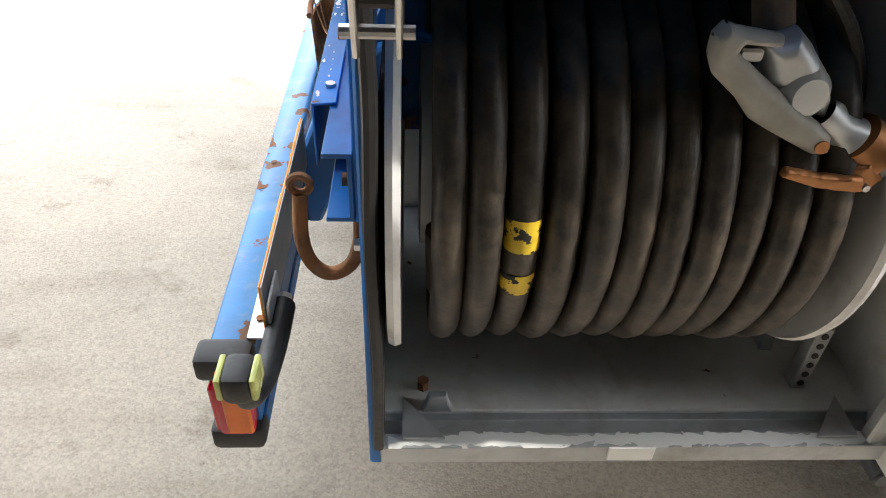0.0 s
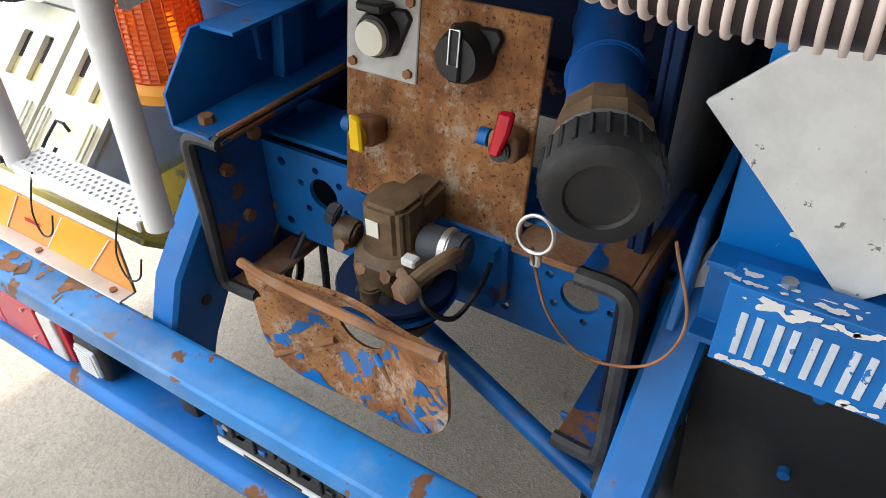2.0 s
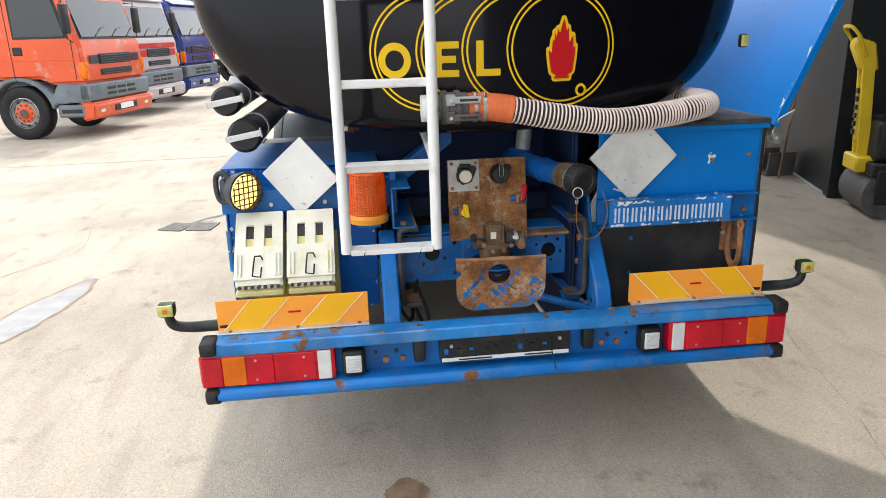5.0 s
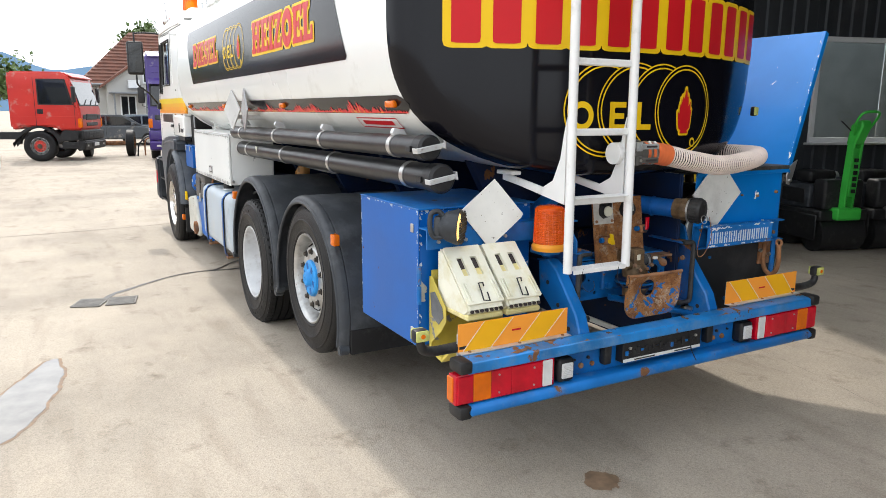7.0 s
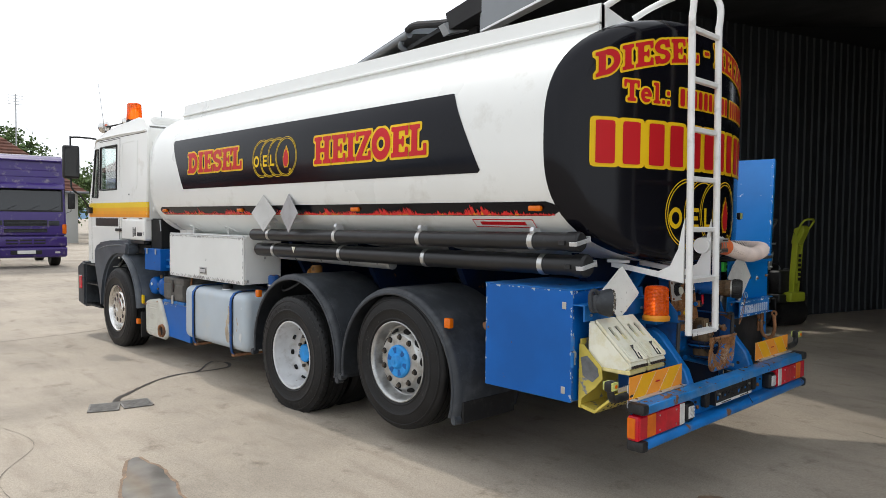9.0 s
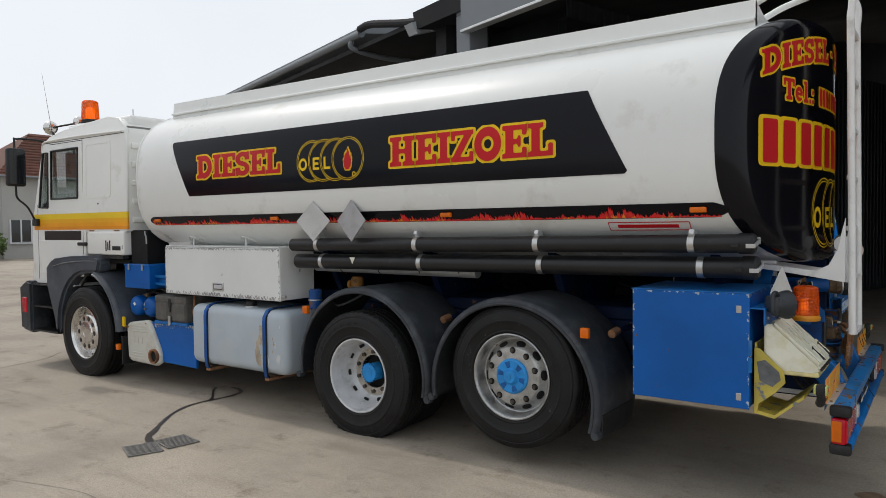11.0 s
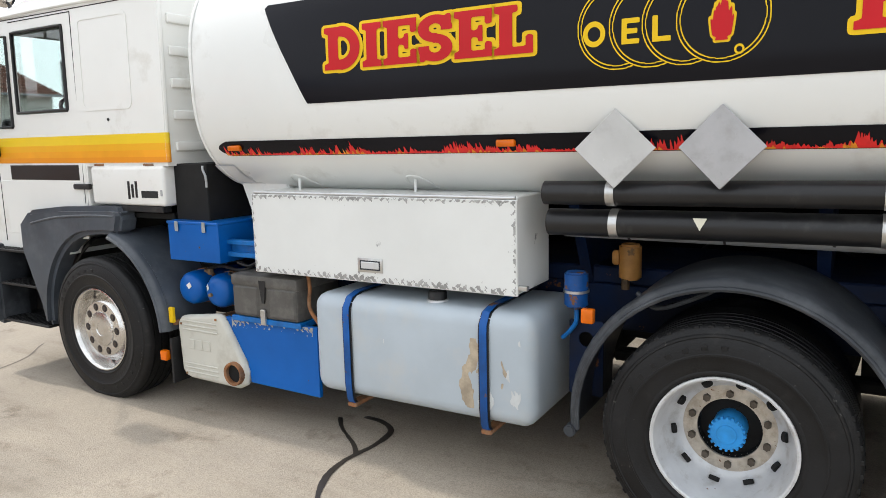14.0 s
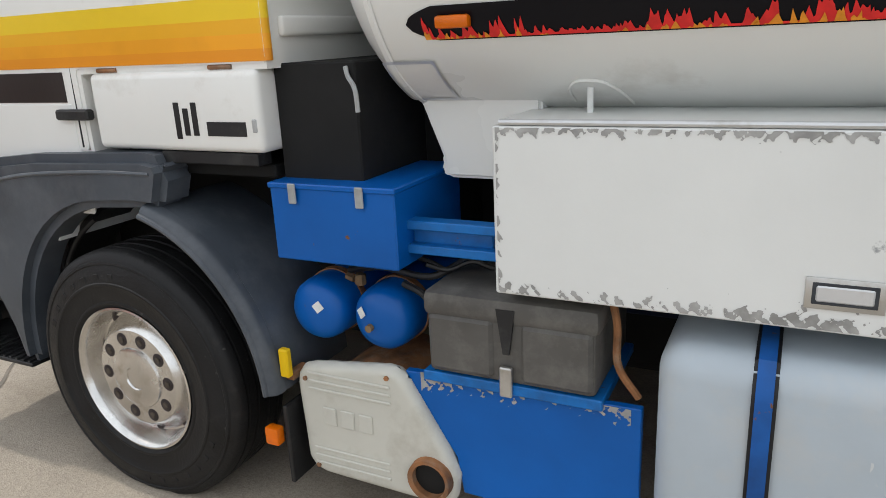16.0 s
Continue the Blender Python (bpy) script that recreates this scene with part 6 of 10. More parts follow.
for y, z, mat, nm in ((0.11, -0.045, M_YELLOW, "yellow air coupling lever"), (-0.145, 0.0, M_LENS_R, "red air coupling lever")):
    air_ = part("air_coupling", box(-0.05, -0.004, y - 0.024, y + 0.026, z - 0.025, z + 0.02, 0.010, m=panel_m, seg=3), M_RUST, panel)
    part("coupling_face", rod(on_panel(y, z - 0.004, -0.05), on_panel(y, z - 0.004, -0.062), 0.017, n=18, bevel=0.003), M_PLASTIC if mat is not M_YELLOW else M_YELLOW, panel)
    part("coupling_lever", prism([(y - 0.006, z - 0.01), (y + 0.012, z - 0.01), (y + 0.006, z + 0.026), (y + 0.002, z + 0.058), (y - 0.022, z + 0.06), (y - 0.018, z + 0.03)] if mat is not M_YELLOW else [(y - 0.02, z - 0.026), (y + 0.006, z - 0.026), (y + 0.010, z + 0.034), (y - 0.012, z + 0.030)], "x", -0.072, -0.058, 0.004, m=panel_m), mat, panel, nm)
    part("coupling_valve", rod(on_panel(y + 0.03, z, -0.03), on_panel(y + 0.046, z, -0.03), 0.014), M_BLUE, panel)

# ---- discharge pipe with black cap ----
M_BLUE_DEEP = material("deep_worn_blue", (0.002, 0.095, 0.36), 0.5, tone=0.25, size=6, wear=(RUST, 0.22, 10))
dis = part("discharge_pipe", rod((0.640, -0.157, 1.275), (0.262, -0.303, 1.262), 0.050, n=28), M_BLUE_DEEP, truck, "blue discharge pipe")
ax = (Vector((0.110, -0.361, 1.260)) - Vector((0.494, -0.212, 1.272))).normalized()
for d, r in ((0.13, 0.056), (0.30, 0.054)):
    p = Vector((0.262, -0.303, 1.262)) - ax * d
    part("pipe_flange", rod(p, p + ax * 0.014, r, n=28, bevel=0.003), M_BLUE_DEEP, dis)
riser = part("riser_pipe", rod((0.62, -0.205, 1.235), (0.62, -0.245, 1.62), 0.036, n=20), M_GALV, dis, "grey steel riser pipe")
part("riser_flange", rod((0.62, -0.203, 1.30), (0.62, -0.2055, 1.325), 0.058, n=24, bevel=0.003), M_BLUE_DEEP, dis)
c0 = Vector((0.110, -0.361, 1.260)) - ax * 0.068
part("pipe_collar", lathe([(0.048, -0.095), (0.056, -0.090), (0.058, -0.050), (0.062, -0.045), (0.062, -0.012), (0.052, 0.0)], c0, ax, 10), M_BRONZE, dis, "brown hexagon collar")
part("collar_band", lathe([(0.050, -0.012), (0.063, -0.010), (0.063, 0.004), (0.050, 0.006)], c0, ax, 32), M_STEEL, dis)
cap = part("pipe_cap", lathe([(0.060, -0.004), (0.066, 0.004), (0.067, 0.052), (0.062, 0.064), (0.054, 0.068), (0.040, 0.068), (0.037, 0.064), (0.022, 0.064), (0.0, 0.066)], c0, ax, 48), M_BLACK, dis, "ribbed black plastic cap")
for i in range(24):
    a = 2 * math.pi * i / 24
    q = ax.to_track_quat("Z", "Y").to_matrix()
    p = c0 + q @ Vector((0.0660 * math.cos(a), 0.0660 * math.sin(a), 0.008))
    part("cap_rib", rod(p, p + ax * 0.042, 0.0035, n=6), M_BLACK, cap)
ring_c = Vector((0.062, -0.313, 1.226))
part("key_ring", tube([ring_c + Vector((0.005 * math.sin(2 * math.pi * i / 24), 0.0205 * math.cos(2 * math.pi * i / 24), 0.0205 * math.sin(2 * math.pi * i / 24))) for i in range(25)], 0.0024, 8, cap=False), M_STEEL, truck, "steel key ring")
part("wire_crimp", box(0.066, 0.074, -0.318, -0.306, 1.178, 1.196, 0.002), M_STEEL, truck)
part("wire", tube(smooth_path([(0.064, -0.309, 1.207), (0.068, -0.312, 1.18), (0.10, -0.325, 1.08), (0.13, -0.37, 1.01), (0.15, -0.44, 1.02), (0.14, -0.47, 1.11), (0.135, -0.44, 1.22)], 8), 0.002, 6), M_RUST, truck)
part("rusty_shelf", box(0.30, 0.46, -0.37, -0.17, 0.985, 0.998, 0.002), M_RUST, truck)
part("side_plate", prism([(0.24, 1.0), (0.45, 1.0), (0.45, 1.20), (0.30, 1.15)], "y", -0.445, -0.43, 0.003), M_BLUE, truck)
part("brace_bar", rod((0.30, 0.1, 0.80), (0.18, -0.44, 0.66), 0.018), M_BLUE, truck)
part("gusset", prism([(-0.30, 0.735), (-0.395, 0.735), (-0.395, 0.60), (-0.36, 0.58)], "x", 0.25, 0.258, 0.002), M_BLUE, truck)
for z in (0.66, 0.70):
    part("bright_bolt", rod((0.215, -0.395, z), (0.175, -0.402, z), 0.012, n=6), M_STEEL, truck)
for y, z in ((0.33, 0.62), (0.40, 0.66)):
    part("brake_hose", tube(smooth_path([(0.36, y, 0.80), (0.30, y + 0.02, 0.70), (0.26, y - 0.02, z - 0.02), (0.34, y - 0.04, z), (0.40, y, 0.75)], 6), 0.009, 8), M_BLACK, truck)

# ---- reel compartment on the right ----
comp = part("reel_compartment", box(0.225, 0.232, -1.18, -0.45, 1.03, 1.475, 0.002), M_BLUE_BRIGHT, truck, "blue steel compartment round the hose reel")
part("rear_board", prism([(-1.175, 0.44), (-0.50, 0.44), (-0.46, 1.04), (-1.18, 1.04)], "x", 0.245, 0.255), M_BOARD, comp, "black board below the compartment's rear")
part("compartment_top", box(0.20, 1.36, -1.215, -0.42, 1.462, 1.484, 0.003), material("black_rubber_mat", (0.03, 0.03, 0.03), 0.7, tone=0.3, size=5, bump=0.5, dust=((0.13, 0.125, 0.11), 0.5)), comp, "black rubber-covered top")
part("top_flange", box(0.206, 0.216, -1.215, -0.44, 1.44, 1.463, 0.002), M_BLUE_BRIGHT, comp)
M_FLOOR = material("dusty_sheet_floor", (0.72, 0.73, 0.72), 0.5, tone=0.12, size=5, bump=0.2, wear=(RUST, 0.12, 12), dust=((0.44, 0.40, 0.34), 0.35))
part("compartment_floor", box(0.24, 1.36, -1.115, -0.33, 0.435, 0.47, 0.003), M_FLOOR, comp)
part("sill", prism([(-1.206, 0.410), (-1.206, 0.462), (-1.170, 0.466), (-1.166, 0.450), (-1.122, 0.444), (-1.1165, 0.464), (-1.1165, 0.410)], "x", 0.255, 1.36, 0.002), M_GALV, comp, "bent galvanised sill with a gutter")
tagged(part("sill_paint", field_sheet(lambda u, v: np.maximum(0.006 - v, v - 0.034) + 0.004 * flake(u * 3, v * 9 + 2) + 0.003 * flake(u * 19, v * 30), 0.01, 1.09, 0, 0.04, 0.003, lambda u, v: (0.26 + u, -1.2085 + v, 0.4640 + 0.11 * v)), M_BOX, comp), "chipped white paint on the sill", "", "", "stuff")
part("sill_tab", box(0.735, 0.835, -1.213, -1.207, 0.425, 0.468, 0.002), M_BOX, comp)
part("inner_wall", box(0.27, 1.36, -0.36, -0.35, 0.425, 1.46, 0.002), M_FLOOR, comp)
# black sheet below the top: the shade up there put into colour
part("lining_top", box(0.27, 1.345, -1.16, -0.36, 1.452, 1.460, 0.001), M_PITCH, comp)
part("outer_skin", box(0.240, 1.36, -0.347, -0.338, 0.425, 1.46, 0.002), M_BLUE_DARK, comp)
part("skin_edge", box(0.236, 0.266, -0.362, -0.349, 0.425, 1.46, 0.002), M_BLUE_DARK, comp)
part("front_wall", box(1.345, 1.375, -1.245, -0.36, 0.40, 1.46, 0.003), M_FLOOR, comp)
part("rear_post", box(0.232, 0.258, -1.20, -1.165, 0.40, 1.46, 0.005), M_BLUE_WORN, comp)
part("door_seal", tube(smooth_path([(0.252, -1.206, 0.47), (0.256, -1.21, 0.7), (0.250, -1.212, 1.0), (0.255, -1.21, 1.25), (0.250, -1.21, 1.44)], 6), 0.012, 8), M_BLACK, comp, "loose black rubber door seal")
part("front_post", box(1.30, 1.345, -1.20, -1.165, 0.42, 1.46, 0.006), M_GALV, comp)
for x in (0.30, 1.28):
    part("corner_gusset", prism([(x, -1.19), (x + (0.09 if x < 1 else -0.09), -1.19), (x, -1.08)], "z", 0.47, 0.477), M_GALV, comp)
part("latch_catch", prism([(0.34, 0.47), (0.41, 0.47), (0.40, 0.495), (0.395, 0.52), (0.355, 0.52), (0.35, 0.495)], "y", -1.12, -1.10, 0.003), M_GALV, comp)
part("floor_bolt", rod((0.345, -1.05, 0.47), (0.345, -1.05, 0.495), 0.014, n=6), M_RUST, comp)
M_NAME = material("worn_pale_lettering", (0.58, 0.64, 0.70), 0.5, tone=0.12, size=20, wear=((0.01, 0.15, 0.45), 0.35, 40))
rail = part("compartment_rail", prism([(0.180, 1.035), (0.225, 1.035), (0.225, 1.16), (0.180, 1.16), (0.180, 1.152), (0.217, 1.152), (0.217, 1.043), (0.180, 1.043)], "y", -1.185, -0.45, 0.001), M_BLUE, truck, "blue steel channel across the rear")
name_ = part("name_plate", prism([(0.149, 1.045), (0.153, 1.045), (0.153, 1.158), (0.190, 1.163), (0.190, 1.167), (0.149, 1.163)], "y", -1.035, -0.483, 0.0008), M_BLUE_WORN, truck, "folded blue name plate with worn white bars")
for i in range(13):
    y = -0.517 - i * 0.0388
    for dy in (-0.0085, 0.0085):
        part("name_bar", box(0.1468, 0.149, y + dy - 0.0042, y + dy + 0.0042, 1.066, 1.130, 0.0006), M_NAME, name_)
for y in (-0.54, -0.975):
    part("screw", rod((0.176, y, 1.163), (0.176, y, 1.172), 0.009, n=8), M_STEEL, name_)
for y0, z0, w, h, k in ((-0.50, 1.138, 0.075, 0.022, 1), (-0.60, 1.146, 0.06, 0.016, 2), (-0.72, 1.150, 0.05, 0.012, 3), (-0.86, 1.148, 0.07, 0.014, 4), (-0.50, 1.048, 0.05, 0.012, 5), (-0.76, 1.047, 0.04, 0.010, 6)):
    part("chipped_patch", field_sheet(lambda u, v: np.hypot((u / w - 0.5) * 2, (v / h - 0.5) * 2) - 0.42 - 0.24 * flake(u * 9 + k, v * 12) - 0.25 * flake(u * 31 + k, v * 35), 0, w, 0, h, 0.003, lambda u, v: (0.1480, y0 - u, z0 + v)), M_SIGN, name_)
part("chipped_patch", field_sheet(lambda u, v: np.hypot((u / 0.12 - 0.5) * 2, (v / 0.05 - 0.5) * 2) - 0.5 - 0.3 * flake(u * 5 + 3, v * 5), 0, 0.12, 0, 0.05, 0.003, lambda u, v: (0.2235, -0.478 - u, 1.170 + v)), M_SIGN, comp)
chips = random.Random(4)
for k in range(26):
    y0, w, h = -0.49 - 0.52 * chips.random() ** 1.3, chips.uniform(0.012, 0.045), chips.uniform(0.005, 0.014)
    z0 = chips.choice((1.146, 1.150, 1.047, 1.154 - h))
    part("chipped_patch", field_sheet(lambda u, v: np.hypot((u / w - 0.5) * 2, (v / h - 0.5) * 2) - 0.40 - 0.25 * flake(u * 12 + k, v * 15) - 0.25 * flake(u * 37 + k, v * 41), 0, w, 0, h, 0.0025, lambda u, v: (0.1478, y0 - u, z0 + v)), M_SIGN, name_)
    part("chipped_patch", field_sheet(lambda u, v: np.hypot((u / w - 0.5) * 2, (v / h - 0.5) * 2) - 0.30 - 0.30 * flake(u * 14 + k + 7, v * 18) - 0.25 * flake(u * 41 + k, v * 37), 0, w, 0, h, 0.0025, lambda u, v: (0.152 + v + 0.015 * (k % 2), y0 - u + 0.02, 1.1652 + 0.0005 * (k % 3))), M_SIGN, name_)
for y, z, r in ((-0.965, 1.31, 0.008), (-1.135, 1.325, 0.009), (-0.83, 1.32, 0.005), (-0.62, 0.965, 0.008), (-0.78, 0.70, 0.012), (-0.86, 0.73, 0.012), (-0.92, 0.69, 0.012), (-1.13, 1.08, 0.011), (-0.62, 0.80, 0.009), (-0.50, 1.14, 0.010)):
    x = 0.225 if z > 1.03 else 0.247
    x = 0.217 if abs(z - 1.08) < 0.01 else x
    part("bolt", rod((x, y, z), (x - 0.014, y, z), r, n=8), M_RUST if z > 1.03 else M_BLUE, comp)
part("chipped_ring", field_sheet(lambda u, v: np.hypot(u, v * 0.8) - 0.011 - 0.006 * flake(u * 14, v * 14) - 0.004 * flake(u * 40, v * 40), -0.04, 0.04, -0.04, 0.04, 0.003, lambda u, v: (0.2235, -0.965 + u, 1.312 + v)), M_SIGN, comp)
# placard
pl = prism([(-0.195, 0), (-0.185, -0.012), (-0.012, -0.185), (0, -0.195), (0.012, -0.185), (0.195, 0), (0.012, 0.185), (0, 0.195), (-0.012, 0.185)], "x", -0.006, 0.004, 0.001)
pl.transform(Matrix.Translation((0.205, -0.598, 1.342)))
rear_sign = part("placard", pl, M_PLACARD, truck, "white square placard set on its corner, paint speckled")
# hook
part("lashing_hook", tube(smooth_path([(0.262, -1.06, 0.99), (0.264, -1.055, 0.93), (0.258, -1.05, 0.84), (0.235, -1.05, 0.78), (0.19, -1.05, 0.757), (0.153, -1.05, 0.79), (0.138, -1.05, 0.86), (0.145, -1.05, 0.97)], 7), 0.016, 12), M_RUST, truck, "rusty lashing hook")
eye_ = [Vector((0.146 + 0.020 * math.cos(2 * math.pi * k / 20), -1.05, 0.990 + 0.020 * math.sin(2 * math.pi * k / 20))) for k in range(21)]
part("hook_eye", tube(eye_, 0.009, 8, cap=False), M_RUST, truck)
part("hook_plate", box(0.268, 0.284, -1.12, -1.02, 0.84, 1.02, 0.004), M_RUST, truck)
for y, z in ((-1.05, 0.93), (-1.13, 0.90), (-1.05, 1.0), (-1.13, 1.0)):
    part("hook_bolt", rod((0.268, y + 0.03, z), (0.254, y + 0.03, z), 0.012, n=6), M_STEEL, truck)
for o in truck.children:
    if o.name.split(".")[0] in ("lashing_hook", "hook_eye", "hook_plate", "hook_bolt"):
        o.location = (0.0, -0.040, 0.030)
        if o.name.startswith(("lashing_hook", "hook_eye")):
            o.data.transform(Matrix.Translation((0.262, -1.05, 0.99)) @ Matrix.Scale(0.86, 4) @ Matrix.Translation((-0.262, 1.05, -0.99)))
# open lid, hinged along the compartment's top edge
LID = Matrix.Translation((0, -1.262, 1.435)) @ Matrix.Rotation(radians(30), 4, "X")
lid = part("compartment_lid", prism([(0.285, 0.0), (1.36, 0.0), (1.36, 1.0), (0.455, 1.0)], "y", -0.012, 0.0, 0.003, m=LID), M_BLUE_BRIGHT, truck, "blue compartment lid standing open")
# white sheet on the lid's unseen underside, added to brighten the compartment
part("lid_lining", prism([(0.30, 0.02), (1.34, 0.02), (1.34, 0.98), (0.47, 0.98)], "y", -0.0165, -0.0125, 0, m=LID), M_SIGN, lid, "white sheet added under the lid to bounce light")
part("lid_edge", prism([(0.277, 0.0), (0.301, 0.0), (0.471, 1.0), (0.447, 1.0)], "y", -0.034, 0.002, 0.003, m=LID), M_BLUE_BRIGHT, lid)
tagged(part("edge_wear", field_sheet(lambda u, v: 1.5 - flake(u * 20 + 2, v * 5) - 0.6 * flake(u * 40, v * 23), 0, 0.022, 0.02, 0.95, 0.004, lambda u, v: LID @ Vector((0.278 + 0.17 * v + u, 0.0035, v))), M_SIGN, lid), "paint chipped white along the lid's edge", "", "", "stuff")
for x in (0.31, 1.27):
    st = bmesh.new()
    for dx in (-0.03, 0.022):
        prism([(-1.36, 1.50), (-1.285, 1.46), (-1.262, 1.40), (-1.275, 1.352), (-1.305, 1.345), (-1.325, 1.39)], "x", x + dx, x + dx + 0.008, 0.002, st)
    part("lid_hinge", st, M_STEEL, lid, "bright steel lid hinge")
    part("hinge_pin", rod((x - 0.045, -1.292, 1.375), (x + 0.045, -1.292, 1.375), 0.009, n=10), M_STEEL, lid)
    part("hinge_roller", rod((x - 0.02, -1.300, 1.42), (x + 0.02, -1.300, 1.42), 0.014, n=10), M_DARK, lid)

for o in (comp, rail, name_, rear_sign):
    o.location = (0.038, -0.014, -0.012)

# ---- hose reel with black delivery hose ----
reel = part("hose_reel", rod((0.37, -0.845, 0.955), (1.10, -0.845, 0.955), 0.20, n=32), M_GALV, truck, "hose reel in its compartment")
for x, k in ((0.324, 1.0), (1.125, 0.97)):
    part("reel_flange", lathe([(0.05, -0.004), (0.395 * k, -0.004), (0.41 * k, -0.012), (0.415 * k, 0.0), (0.41 * k, 0.012), (0.395 * k, 0.004), (0.05, 0.004)], (x, -0.845, 0.965), (1, 0, 0), 64, closed=True), M_LADDER, reel, "pale steel reel flange")
part("reel_foot", prism([(-0.95, 0.455), (-0.62, 0.455), (-0.80, 0.95), (-0.88, 0.95)], "x", 1.20, 1.23), M_GALV, reel)
part("perforated_strut", box(1.225, 1.26, -1.07, -1.03, 0.458, 0.65, 0.003), M_GALV, reel)
for i in range(6):
    part("strut_hole", rod((1.2425, -1.073, 0.48 + i * 0.03), (1.2425, -1.068, 0.48 + i * 0.03), 0.008, n=10), M_DARK, reel)
HY, HZ, HR, PITCH, TURNS, SEG = -0.845, 0.955, 0.36, 0.0612, 10.75, 40


def hose_at(turn):
    """The hose's middle after so many turns; whole turns lie towards the opening, and each steps over at the back."""
    a = 2 * math.pi * turn
    lap, w = divmod(turn + 0.25, 1.0)
    x = 0.414 + PITCH * max(0.0, lap + min(1.0, max(0.0, (w - 0.55) / 0.35)))
    return Vector((x + 0.004 * math.sin(turn * 5.2), HY - (HR + 0.006 * math.sin(turn * 8.4)) * math.cos(a), HZ - HR * math.sin(a)))


hose_path = [hose_at(i / SEG) for i in range(-18, int(TURNS * SEG))]
delivery = tagged(link(tube(hose_path, 0.0293, 14), "delivery_hose", M_HOSE), "black rubber delivery hose wound on the reel", "hose")
M_BAND = material("chipped_yellow_band", (0.72, 0.50, 0.03), 0.45, tone=0.15, size=20, wear=((0.03, 0.028, 0.026), 0.72, 30))
for a0, a1 in ((-13, -4), (3, 10)):
    part("yellow_band", tube([hose_at(2 + (a0 + (a1 - a0) * k / 4) / 360) for k in range(5)], 0.0300, 16, cap=False), M_BAND, delivery, "chipped yellow band")
inner_path = [(0.41 + 0.64 * i / 300, HY - 0.285 * math.cos(2 * math.pi * i / 30), HZ - 0.285 * math.sin(2 * math.pi * i / 30)) for i in range(300)]
part("inner_layer", tube(inner_path, 0.034, 10), M_HOSE, delivery)
# nozzle
nz = holder("fuel_nozzle", (0.95, -1.15, 1.15), "grey aluminium fuel nozzle with copper-coloured coupling and lever", "nozzle")
COP = material("copper_brown_metal", (0.42, 0.19, 0.075), 0.4, metal=0.6, tone=0.2, size=18)
GRIP = material("worn_beige_grip", (0.40, 0.385, 0.34), 0.6, tone=0.2, size=12, bump=0.3)
part("nozzle_body", pillow([(0.845, 1.318), (0.872, 1.318), (0.907, 1.326), (0.930, 1.306), (0.968, 1.264), (0.988, 1.226), (0.990, 1.192), (0.931, 1.214), (0.875, 1.248), (0.862, 1.284)], -1.125, 0.04, 0.03), M_ALU, nz)
part("body_boss", lathe([(0.0, 0.012), (0.028, 0.010), (0.040, -0.004), (0.046, -0.03), (0.046, -0.07)], (0.936, -1.165, 1.240), (0.1, -1, 0.1), 24), M_ALU, nz)
part("hand_guard", pillow([(0.772, 1.300), (0.771, 1.328), (0.784, 1.346), (0.800, 1.340), (0.866, 1.330), (0.866, 1.318), (0.812, 1.322), (0.806, 1.308), (0.848, 1.275), (0.914, 1.228), (0.990, 1.180), (0.996, 1.150), (0.970, 1.148), (0.890, 1.188), (0.859, 1.205), (0.831, 1.236), (0.785, 1.274)], -1.163, 0.024, 0.014), GRIP, nz, "worn beige hand guard")
part("guard_hole", rod((0.976, -1.1905, 1.166), (0.976, -1.180, 1.166), 0.011, n=16), COP, nz)
part("trigger_latch", box(0.812, 0.848, -1.172, -1.150, 1.292, 1.312, 0.004), M_STEEL, nz)
part("neck", lathe([(0.026, -0.05), (0.030, -0.03), (0.024, -0.012), (0.030, 0.012), (0.036, 0.022), (0.030, 0.026)], (1.018, -1.15, 1.176), (0.82, -0.05, -0.57), 24), M_ALU, nz)
part("coupling_ring", lathe([(0.028, -0.028), (0.043, -0.026), (0.045, 0.006), (0.047, 0.010), (0.047, 0.024), (0.036, 0.028), (0.026, 0.028)], (1.066, -1.152, 1.150), (0.82, -0.05, -0.57), 32), COP, nz, "copper-coloured coupling ring")
part("ring_clasp", pillow([(1.035, 1.130), (1.060, 1.142), (1.090, 1.115), (1.075, 1.096), (1.045, 1.100)], -1.182, 0.017, 0.008), COP, nz)
part("clasp_pin", rod((1.058, -1.214, 1.108), (1.058, -1.206, 1.108), 0.006, n=10), M_STEEL, nz)
part("trigger_lever", pillow([(0.923, 1.124), (0.927, 1.134), (0.985, 1.124), (1.050, 1.120), (1.062, 1.100), (1.040, 1.098), (0.980, 1.106)], -1.200, 0.010, 0.006, 0.003), COP, nz, "copper-coloured lever")
part("spout", tube(smooth_path([(1.085, -1.15, 1.135), (1.12, -1.145, 1.105), (1.14, -1.13, 1.06), (1.145, -1.12, 1.01)], 5), 0.016, 12), M_ALU, nz)
part("inlet", rod((0.886, -1.10, 1.315), (0.872, -1.08, 1.38), 0.030, n=20, bevel=0.004), M_BRONZE, nz)
part("nozzle_hose", tube(smooth_path([(0.872, -1.08, 1.38), (0.93, -1.05, 1.40), (0.99, -1.05, 1.345), (1.04, -1.06, 1.28), (1.075, -1.07, 1.20), (1.085, -1.06, 1.12)], 6), 0.015, 10), M_HOSE, nz)
for i in range(4):
    part("fitting", rod((1.02 + 0.03 * i, -0.98, 1.36 + 0.015 * (i % 2)), (1.02 + 0.03 * i, -1.015, 1.36), 0.013, n=10), M_STEEL, nz)
